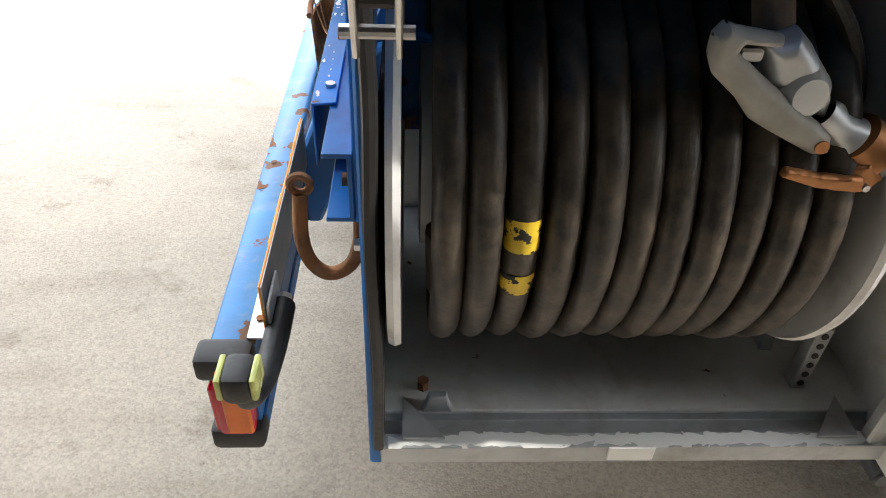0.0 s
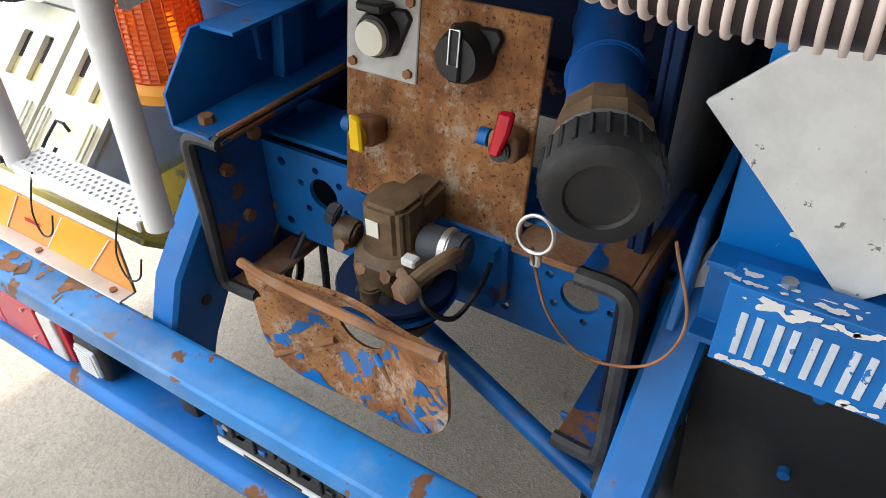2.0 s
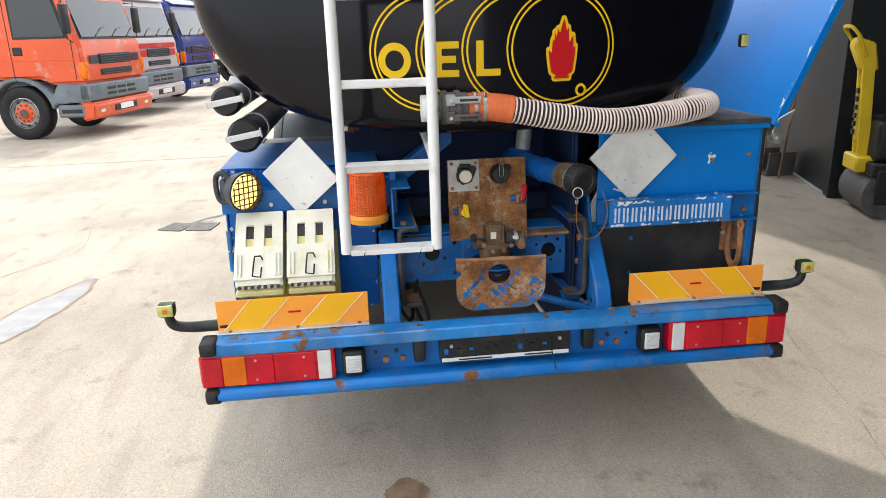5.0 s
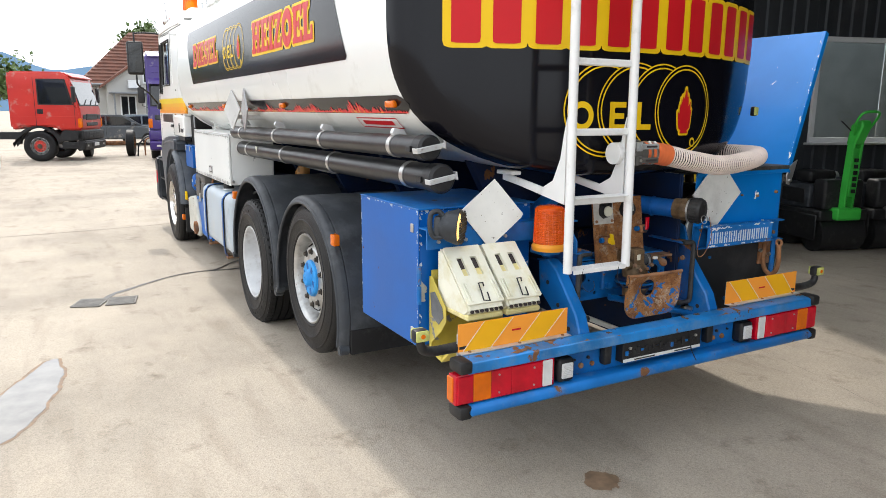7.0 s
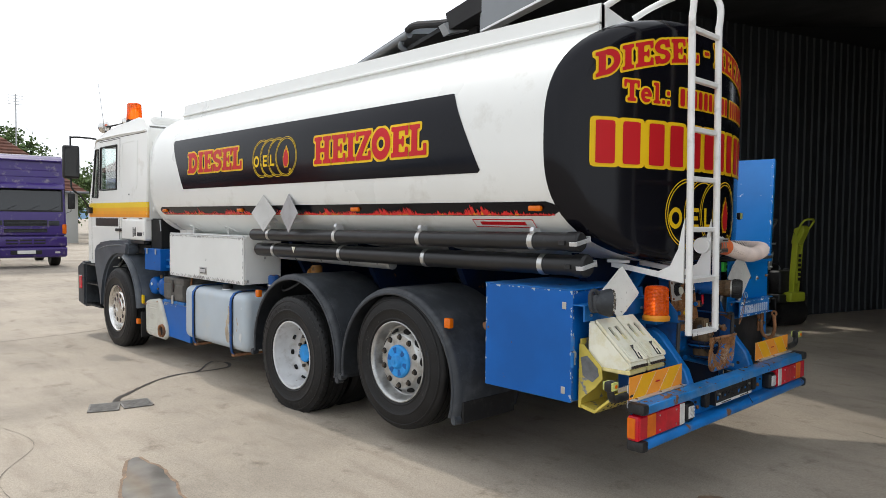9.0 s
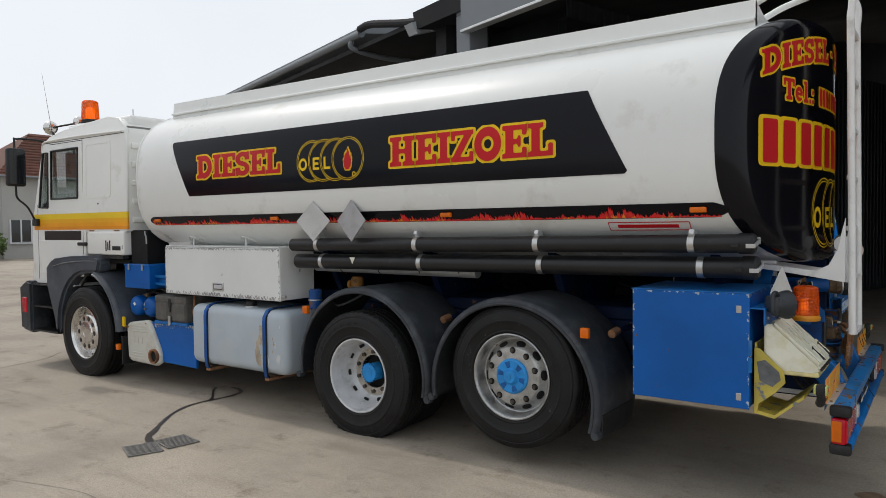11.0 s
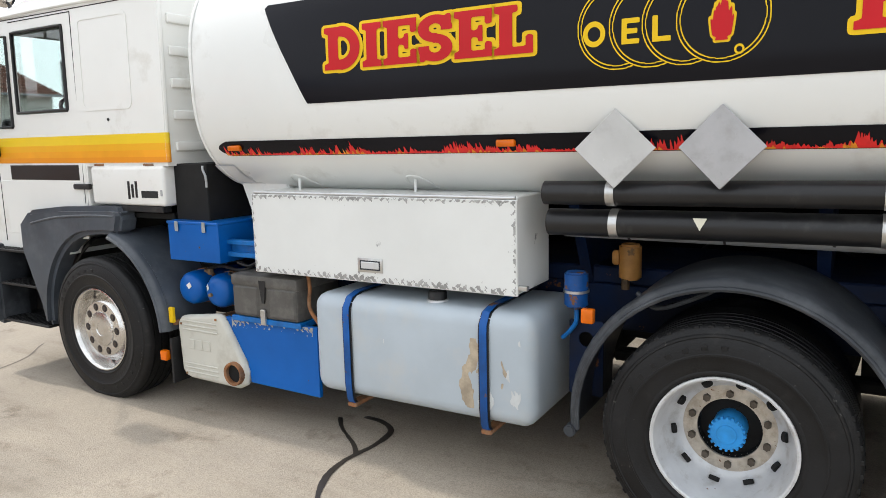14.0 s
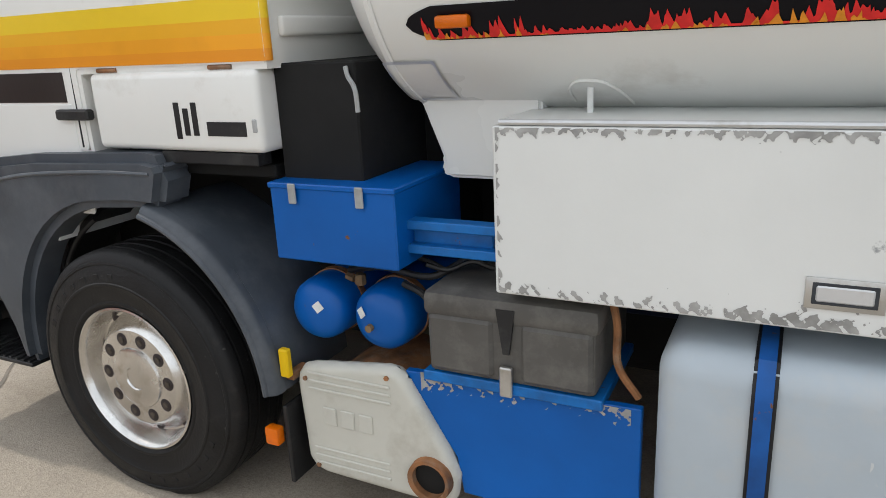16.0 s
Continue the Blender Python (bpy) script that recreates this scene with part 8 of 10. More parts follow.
    if s < 0:
        ledge.data.transform(Matrix.Diagonal((1, -1, 1, 1)))
    flap_ = part("mudflap", box(7.12, 7.14, 0.78, 1.18, 0.20, 0.52, 0.004), M_BLACK, truck)
    b.data.materials[0], c.data.materials[0] = M_WING, M_BLACK
    if s < 0:
        for o in (a, b, c, flap_):
            o.data.transform(Matrix.Diagonal((1, -1, 1, 1)))
    # steps
    st = bmesh.new()
    for x0, x1, z in ((8.55, 9.25, 0.43), (8.56, 9.2, 0.74), (8.58, 9.15, 1.02)):
        box(x0, x1, min(s * 0.85, s * 1.19), max(s * 0.85, s * 1.19), z, z + 0.02, 0.004, st)
        for i in range(14):
            box(x0 + 0.02 + i * 0.045, x0 + 0.035 + i * 0.045, min(s * 1.0, s * 1.185), max(s * 1.0, s * 1.185), z + 0.018, z + 0.028, 0.002, st)
    part("entry_steps", st, M_BLACK, cab, "black ribbed entry steps")
    part("step_well", box(8.6, 9.28, min(s * 0.78, s * 0.86), max(s * 0.78, s * 0.86), 0.42, 1.10, 0.01), M_BLACK, cab)
    part("bumper_corner", prism([(9.16, 0.40), (9.45, 0.44), (9.47, 1.0), (9.28, 1.08), (9.16, 1.06)], "y", min(s * 0.95, s * 1.22), max(s * 0.95, s * 1.22), 0.03, seg=2), M_PLASTIC, cab, "dark plastic bumper corner")
    part("corner_lamp", box(9.26, 9.38, min(s * 1.20, s * 1.23), max(s * 1.20, s * 1.23), 0.66, 0.86, 0.01), M_LENS_R, cab)
    # roof lamps
    rl = part("roof_lamp", lathe([(0, -0.07), (0.05, -0.06), (0.085, -0.02), (0.09, 0.01), (0.0, 0.03)], (9.12, s * 0.93, 3.06), (1, 0, 0.05), 24), M_CHROME, cab, "round chrome roof lamp")
    part("roof_lamp", lathe([(0, -0.06), (0.04, -0.05), (0.07, -0.02), (0.075, 0.01), (0.0, 0.025)], (8.80, s * 0.72, 3.13), (1, 0, 0.05), 24), M_CHROME, cab, "round chrome roof lamp")
    part("lamp_foot", tube([(9.07, s * 0.93, 3.00), (8.90, s * 0.95, 2.87)], 0.012, 8), M_BLACK, cab)
    part("lamp_foot", tube([(8.77, s * 0.72, 3.09), (8.68, s * 0.85, 2.95)], 0.012, 8), M_BLACK, cab)
    for i in range(3):
        part("flap_mark", box(7.47 - i * 0.04, 7.49 - i * 0.04 + 0.004, min(s * 1.138, s * 1.140), max(s * 1.138, s * 1.140), 1.475 + 0.012 * (i > 0), 1.60 - 0.02 * (i == 1), 0), M_BLACK, cab)
    part("flap_mark", box(7.18, 7.35, min(s * 1.138, s * 1.140), max(s * 1.138, s * 1.140), 1.487, 1.535, 0), M_BLACK, cab)
part("lamp_bar", tube([(9.07, -0.93, 3.06), (8.76, -0.72, 3.12), (8.76, 0.72, 3.12), (9.07, 0.93, 3.06)], 0.012, 8), M_BLACK, cab)
be = part("beacon", lathe([(0, -0.1), (0.03, -0.1), (0.03, 0.0), (0.09, 0.0), (0.093, 0.04), (0.085, 0.05)], (8.52, 0.72, 3.06), (0, 0, 1), 28), M_BLACK, cab, "orange roof beacon")
part("beacon_dome", lathe([(0.087, 0.05), (0.091, 0.06), (0.082, 0.24), (0.068, 0.255), (0, 0.26)], (8.52, 0.72, 3.06), (0, 0, 1), 28), M_BEACON, be)
part("beacon_bulb", lathe([(0, 0.06), (0.03, 0.07), (0.035, 0.15), (0.02, 0.18), (0, 0.185)], (8.52, 0.72, 3.06), (0, 0, 1), 16), M_BULB, be, "glowing bulb")
for o in (be, *be.children):
    o.data.transform(Matrix.Translation((8.52, 0.72, 3.0)) @ Matrix.Scale(1.18, 4) @ Matrix.Translation((-8.52, -0.72, -3.0)))
part("aerial", rod((9.0, 0.95, 2.85), (9.12, 1.02, 3.75), 0.004, 0.0015, n=6), M_BLACK, cab)
part("aerial", rod((7.5, 0.75, 3.04), (7.5, 0.75, 3.16), 0.005, n=6), M_BLACK, cab)
part("cab_bumper", prism([(9.28, 0.42), (9.46, 0.45), (9.48, 1.0), (9.28, 1.05)], "y", -0.96, 0.96, 0.03, seg=2), M_PLASTIC, cab)
part("grille", box(9.262, 9.285, -0.85, 0.85, 1.15, 1.62, 0.01), M_BLACK, cab)
part("dashboard", prism([(8.75, 1.9), (9.18, 1.9), (9.14, 2.08), (8.85, 2.10), (8.75, 2.02)], "y", -1.05, 1.05, 0.02), M_BLACK, cab)
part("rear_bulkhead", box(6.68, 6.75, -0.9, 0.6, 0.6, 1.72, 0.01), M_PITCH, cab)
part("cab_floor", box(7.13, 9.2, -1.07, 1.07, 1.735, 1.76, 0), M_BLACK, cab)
for s in (1, -1):      # black sheets added for the shade inside the front wheel arches
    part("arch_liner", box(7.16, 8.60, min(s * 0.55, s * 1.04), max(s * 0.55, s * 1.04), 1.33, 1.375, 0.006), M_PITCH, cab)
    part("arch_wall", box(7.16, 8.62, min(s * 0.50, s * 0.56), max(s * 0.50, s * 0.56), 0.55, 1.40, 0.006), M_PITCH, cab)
part("cab_lining", box(7.13, 7.16, -1.05, 1.05, 1.5, 2.9, 0), material("grey_cloth_lining", (0.18, 0.18, 0.17), 0.9, tone=0.1), cab)
rim_pts = [Vector((8.62, 0.62, 2.12)) + Matrix.Rotation(radians(-38), 3, "Y") @ Vector((0.21 * math.cos(2 * math.pi * i / 32), 0.21 * math.sin(2 * math.pi * i / 32), 0)) for i in range(33)]
part("steering_wheel", tube(rim_pts, 0.016, 8, cap=False), M_BLACK, cab)
part("steering_column", rod((8.62, 0.62, 2.12), (8.85, 0.62, 1.85), 0.03), M_BLACK, cab)
for y in (0.62, -0.62):
    part("seat", box(7.75, 8.25, y - 0.25, y + 0.25, 1.65, 1.85, 0.05, seg=2), material("blue_seat_cloth", (0.02, 0.05, 0.12), 0.9), cab)
    part("seat_back", box(7.68, 7.82, y - 0.24, y + 0.24, 1.8, 2.45, 0.05, seg=2), M_BLACK, cab)
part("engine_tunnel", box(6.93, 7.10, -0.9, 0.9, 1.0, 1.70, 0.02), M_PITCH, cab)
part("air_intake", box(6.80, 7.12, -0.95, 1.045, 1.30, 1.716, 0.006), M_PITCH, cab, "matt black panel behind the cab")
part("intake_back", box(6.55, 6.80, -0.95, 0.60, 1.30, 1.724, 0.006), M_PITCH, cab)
part("hanging_strap", tube(smooth_path([(6.83, 1.05, 1.70), (6.82, 1.055, 1.67), (6.795, 1.06, 1.63), (6.79, 1.06, 1.56)], 5), 0.008, 6), M_GALV, cab)

# ---- marks on the ground ----
M_WET = material("wet_oil_trail", (0.05, 0.043, 0.036), 0.35, tone=0.25, size=9)
M_STAIN = material("brown_oil_stain", (0.22, 0.145, 0.09), 0.6, tone=0.3, size=12)
M_PUDDLE = material("shallow_puddle", (0.20, 0.185, 0.165), 0.12, tone=0.2, size=5, bump=0.02, coat=0.35)
M_JOINT = material("dark_joint", (0.20, 0.175, 0.145), 0.9, tone=0.3, size=6)
M_CAST = material("cast_iron", (0.11, 0.105, 0.10), 0.6, metal=0.3, tone=0.25, size=12, bump=0.3)


def flat(name, f, u0, u1, v0, v1, step, mat, z, label, category="stain"):
    ob = link(field_sheet(f, u0, u1, v0, v1, step, lambda u, v: (u, v, z)), name, mat, smooth=0)
    return tagged(ob, label, category, kind="structure")


flat("oil_stain", lambda u, v: np.hypot((u + 0.105) / 1.0, (v - 0.44) / 1.25) - 0.085 - 0.012 * flake(u * 3, v * 3), -0.35, 0.1, 0.15, 0.65, 0.008, M_STAIN, 0.003, "round brown oil stain on the concrete")
def puddle_field(u, v):
    """A tongue-shaped pool along a slanted line."""
    s = (3.13 - u) / 1.3
    mid = 2.77 + 0.30 * s
    half = 0.155 * np.sqrt(np.clip(s * (1.08 - s) * 4, 0, 1)) * (0.75 + 0.25 * np.clip(s * 2, 0, 1))
    return np.abs(v - mid) - half - 0.010 * flake(u * 1.2, v * 1.2) + np.where((s < 0) | (s > 1.08), 0.2, 0)


flat("puddle", puddle_field, 1.6, 3.2, 2.4, 3.5, 0.012, M_PUDDLE, 0.003, "shallow puddle on the concrete", "puddle")
flat("wet_edge", lambda u, v: puddle_field(u, v) - 0.022, 1.6, 3.25, 2.4, 3.5, 0.014, M_STAIN, 0.0015, "damp dark rim round the puddle", "stain")


def trail(points, w):
    p = smooth_path([(x, y, 0) for x, y in points], 10)
    def f(u, v):
        d = np.full(np.shape(u), 9.0)
        for a, b in zip(p, p[1:]):
            t = np.clip(((u - a.x) * (b.x - a.x) + (v - a.y) * (b.y - a.y)) / max(1e-9, (b.x - a.x) ** 2 + (b.y - a.y) ** 2), 0, 1)
            d = np.minimum(d, np.hypot(u - a.x - t * (b.x - a.x), v - a.y - t * (b.y - a.y)))
        return d - w * (1 + 0.12 * flake(u * 2, v * 2))
    return f


flat("oil_trail", f_any(trail([(4.74, 2.34), (4.92, 2.26), (5.02, 2.15), (5.19, 1.97), (5.42, 1.70), (5.54, 1.48), (5.575, 1.30), (5.565, 1.16), (5.54, 1.0), (5.57, 0.80), (5.70, 0.70), (5.84, 0.68)], 0.019), trail([(5.57, 1.17), (5.66, 1.07), (5.88, 0.90), (6.0, 0.77)], 0.015), trail([(4.76, 2.33), (4.94, 2.24), (5.05, 2.12)], 0.034), trail([(5.05, 2.12), (5.24, 1.92)], 0.025)), 4.6, 6.15, 0.5, 2.5, 0.008, M_WET, 0.004, "dark wet trail running from under the truck to the drain", "oil trail")
# drain grates
M_GRATE = material("worn_grate_iron", (0.20, 0.19, 0.175), 0.6, metal=0.2, tone=0.2, size=15)
grate_m = Matrix.Translation((4.63, 2.33, 0)) @ Matrix.Rotation(radians(-16), 4, "Z")
for k, (cx, cy) in enumerate(((0.0, 0.135), (0.03, -0.135))):
    g_ = holder("drain_grate", (0, 0, 0), "cast iron drain grate set in the concrete", "drain grate", "drain grates")
    g_.matrix_world = Matrix.Identity(4)
    fb = bmesh.new()
    box(-0.14, 0.14, -0.13, -0.115, 0.0, 0.010, 0.002, fb)
    box(-0.14, 0.14, 0.115, 0.13, 0.0, 0.010, 0.002, fb)
    box(-0.14, -0.125, -0.13, 0.13, 0.0, 0.010, 0.002, fb)
    box(0.125, 0.14, -0.13, 0.13, 0.0, 0.010, 0.002, fb)
    mm = grate_m @ Matrix.Translation((cx, cy, 0.003)) @ Matrix.Rotation(radians(6 if k else -6), 4, "Z")
    fb.transform(mm)
    part("grate_frame", fb, M_GRATE, g_)
    # black sheet below the bars, painted for the shade in the pit
    part("grate_pit", box(-0.13, 0.13, -0.12, 0.12, 0.0, 0.003, 0, m=mm), M_PITCH, g_)
    for i in range(8):
        x = -0.105 + i * 0.030
        part("grate_bar", box(x - 0.0075, x + 0.0075, -0.118, 0.118, 0.002, 0.011, 0.002, m=mm), M_GRATE, g_)
# slab joints and cracks
for nm, pts, w in (("crack", [(1.6, -2.25), (1.05, -2.01), (0.44, -1.87), (0.1, -1.78), (-0.4, -1.62), (-1.2, -1.5)], 0.0025), ("crack", [(-0.25, -1.90), (-0.4, -1.85), (-0.6, -1.8)], 0.006), ("joint", [(9.7, 0.6), (9.3, 1.2), (9.1, 3.0), (9.0, 6.0)], 0.010), ("crack", [(5.0, 3.4), (4.0, 3.2), (3.2, 3.6), (2.0, 3.5)], 0.003)):
    xs, ys = [p[0] for p in pts], [p[1] for p in pts]
    flat(nm, trail(pts, w), min(xs) - 0.05, max(xs) + 0.05, min(ys) - 0.05, max(ys) + 0.05, max(0.006, w * 1.2), M_JOINT, 0.0025, "thin dark crack in the concrete" if nm == "crack" else "dark slab joint", nm)

# ---- hall beside the truck ----
M_CLAD = material("anthracite_cladding", (0.032, 0.036, 0.041), 0.5, tone=0.15, size=0.8, bump=0.05, dust=((0.06, 0.062, 0.065), 0.2), spec=0.25)
# smooth cladding in a darker copy: the hall front's shade put into its colour
M_CLAD_FLAT = material("smooth_shaded_cladding", (0.015, 0.017, 0.020), 0.45, tone=0.2, size=0.9, bump=0.03, dust=((0.035, 0.036, 0.038), 0.25), spec=0.2)
M_FASCIA = material("grey_sheet_metal", (0.16, 0.175, 0.19), 0.45, tone=0.1, size=0.7, bump=0.05)
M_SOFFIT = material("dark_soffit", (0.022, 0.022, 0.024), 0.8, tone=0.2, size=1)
M_WALL = material("pale_plaster", (0.41, 0.405, 0.385), 0.85, tone=0.06, size=0.5)
M_TILES = material("red_brown_tiles", (0.14, 0.06, 0.042), 0.75, tone=0.25, size=2.5)


def ribbed_wall(axis, fixed, a0, a1, z0, z1, out, pitch=0.20):
    """Trapezoid sheet: ribs along the wall. out: +1 or -1, the side on which they stand."""
    pts, a = [], a0
    while a < a1 - 1e-6:
        for d, h in ((0.0, 0.0), (0.55, 0.0), (0.65, 0.028), (0.9, 0.028)):
            pts.append((min(a + d * pitch, a1), h * out))
        a += pitch
    pts.append((a1, 0.0))
    b = bmesh.new()
    lo, hi = [], []
    for p, h in pts:
        q = (p, fixed + h) if axis == "x" else (fixed + h, p)
        lo.append(b.verts.new((*q, z0)))
        hi.append(b.verts.new((*q, z1)))
    for i in range(len(pts) - 1):
        if (lo[i].co - lo[i + 1].co).length > 1e-6:
            b.faces.new((lo[i], lo[i + 1], hi[i + 1], hi[i]))
    thicken(b, 0.02)
    return b


def turned(ob, place, degrees, off=(0, 0)):
    """The hall stands askew to the truck: turn a piece about an upright line."""
    ob.matrix_world = Matrix.Translation((place[0] + off[0], place[1] + off[1], 0)) @ Matrix.Rotation(radians(degrees), 4, "Z") @ Matrix.Translation((-place[0], -place[1], 0))
    return ob


def hall_wall(bm, name, mat, label, category="wall", smooth=None):
    return tagged(turned(link(bm, name, mat, smooth), (4.36, -4.6), -17, (0.06, 0.15)), label, category, kind="structure")


def hall_roof(bm, name, mat, label, category, smooth=None):
    return tagged(turned(link(bm, name, mat, smooth), (5.6, -3.7), -20), label, category, kind="structure")


hall_wall(box(4.40, 30.0, -4.72, -4.69, 0.0, 5.0, 0), "wall_hall_front", M_CLAD_FLAT, "smooth dark anthracite cladding of the hall")
hall_wall(box(4.30, 12.0, -4.688, -4.66, 0.0, 0.03, 0.004), "trim_wall_foot", M_GALV, "pale foot strip of the dark wall", "trim")
for i, (y0, y1, z0, z1) in enumerate(((-6.8, -4.75, 0, 5.2), (-8.9, -6.8, 0, 1.38), (-8.9, -6.8, 2.80, 5.2), (-22.0, -8.9, 0, 5.2))):
    hall_wall(ribbed_wall("y", 4.36, y0, y1, z0, z1, -1), "wall_hall_side_%d" % (i + 1), M_CLAD, "dark ribbed inner wall of the hall", smooth=0)
hall_wall(box(4.42, 4.54, -22, -4.7, 0, 1.36, 0), "wall_hall_core", M_SOFFIT, "dark wall core")
hall_wall(box(4.33, 4.46, -4.80, -4.66, 0, 4.9, 0.01), "trim_corner", M_CLAD_FLAT, "dark corner trim", "trim")
hall_wall(box(4.285, 4.345, -5.75, -4.66, 0, 4.9, 0.006), "trim_corner_sheet", M_CLAD_FLAT, "plain dark sheet beside the corner", "trim")
win = tagged(turned(new("window_1"), (4.36, -4.6), -17, (0.06, 0.15)), "white framed window in the dark hall wall", "window", kind="structure")
M_FRAME = material("white_window_frame", (0.62, 0.64, 0.65), 0.4, tone=0.03)
for y0, y1, z0, z1 in ((-8.9, -6.8, 1.38, 1.45), (-8.9, -6.8, 2.73, 2.80), (-8.9, -8.83, 1.45, 2.73), (-6.87, -6.8, 1.45, 2.73), (-8.53, -8.43, 1.45, 2.73)):
    part("window_frame", box(4.30, 4.38, y0, y1, z0, z1, 0.006), M_FRAME, win)
part("window_sill", box(4.20, 4.38, -8.95, -6.75, 1.35, 1.38, 0.006), M_ALU, win)
for y0, y1 in ((-8.83, -8.53), (-8.43, -6.87)):
    pn = part("pane", box(4.335, 4.341, y0, y1, 1.45, 2.73, 0), M_GLASS, win)
    pn.visible_shadow = False
hall_wall(box(10.9, 11.0, -14.0, -4.8, 0, 4.5, 0), "wall_workshop", material("pale_sheet_wall", (0.45, 0.47, 0.48), 0.6), "pale sheet wall of the workshop")
hall_wall(box(4.6, 11.0, -14.2, -14.1, 0, 4.5, 0), "wall_workshop_back", material("grey_sheet_wall", (0.19, 0.2, 0.205), 0.6, tone=0.3, size=1.2), "grey sheet wall at the back of the workshop")
hall_wall(box(-9, 4.34, -22.1, -22.0, 0, 7.4, 0), "wall_hall_back", M_CLAD, "dark back wall of the hall")
# end wall out of view, made pale so that it bounces light to the truck
hall_wall(box(-9.1, -9, -22, -5.2, 0, 7.4, 0), "wall_hall_end", M_FRAME, "unseen end wall of the hall, pale to bounce light")
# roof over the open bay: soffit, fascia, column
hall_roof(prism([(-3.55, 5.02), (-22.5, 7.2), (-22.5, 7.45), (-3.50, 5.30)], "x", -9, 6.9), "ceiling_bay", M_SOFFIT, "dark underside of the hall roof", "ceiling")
hall_roof(box(-9, 5.55, -3.62, -3.50, 4.70, 5.35, 0.01), "fascia_bay", M_FASCIA, "grey sheet-metal fascia over the open bay", "fascia")
hall_roof(box(-9, 5.55, -3.64, -3.49, 4.66, 4.70, 0.006), "trim_fascia", M_ALU, "bright drip edge below the fascia", "trim")
hall_roof((lambda b: box(5.45, 5.80, -3.95, -3.60, 0, 4.98, 0.01, b) and box(5.60, 5.80, -3.90, -3.60, 4.98, 5.6, 0.01, b))(bmesh.new()), "column_bay", M_FASCIA, "grey boxed steel column", "column")
hall_roof(prism([(-3.55, 4.95), (-22, 10.8), (-22, 11.0), (-3.45, 5.12)], "x", 6.85, 7.10), "verge_hall", material("pale_verge_sheet", (0.42, 0.44, 0.46), 0.45, tone=0.08, size=0.8), "grey sheet verge of the higher roof", "roof edge")
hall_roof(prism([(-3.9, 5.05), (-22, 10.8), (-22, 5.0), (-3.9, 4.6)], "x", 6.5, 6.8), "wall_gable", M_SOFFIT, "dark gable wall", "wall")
# low unseen canopy along the hall front, added to shade the ground before the wall
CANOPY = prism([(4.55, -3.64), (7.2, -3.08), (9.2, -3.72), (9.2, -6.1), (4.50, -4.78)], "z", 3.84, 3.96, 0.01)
tagged(link(CANOPY, "canopy_hall", M_SOFFIT), "unseen dark canopy added to shade the ground by the hall", "canopy", kind="structure")
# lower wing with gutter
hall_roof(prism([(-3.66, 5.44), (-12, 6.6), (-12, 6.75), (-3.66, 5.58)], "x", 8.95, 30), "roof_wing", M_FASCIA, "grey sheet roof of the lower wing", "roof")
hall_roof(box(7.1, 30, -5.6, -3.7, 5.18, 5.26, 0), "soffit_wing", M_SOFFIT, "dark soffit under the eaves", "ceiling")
gut = turned(holder("gutter", (0, 0, 0), "grey half-round gutter with downpipe bends", "gutter", kind="structure"), (5.6, -3.7), -20)
part("channel", rod((8.90, -3.60, 5.42), (30, -3.60, 5.42), 0.075, n=16), M_FASCIA, gut)
part("downpipe", tube(smooth_path([(9.3, -3.60, 5.38), (9.3, -3.62, 5.22), (9.2, -4.2, 5.10), (9.0, -4.9, 5.05)], 5), 0.05, 12), M_FASCIA, gut)
part("verge_flashing", tube(smooth_path([(8.93, -3.58, 5.50), (8.5, -3.6, 5.50), (7.4, -3.7, 5.28), (6.2, -3.8, 5.12)], 6), 0.07, 10), M_SOFFIT, gut)


# ---- hand rollers along the hall wall ----
M_ENGINE = material("red_engine_cover", (0.50, 0.03, 0.02), 0.45, tone=0.15, size=6)


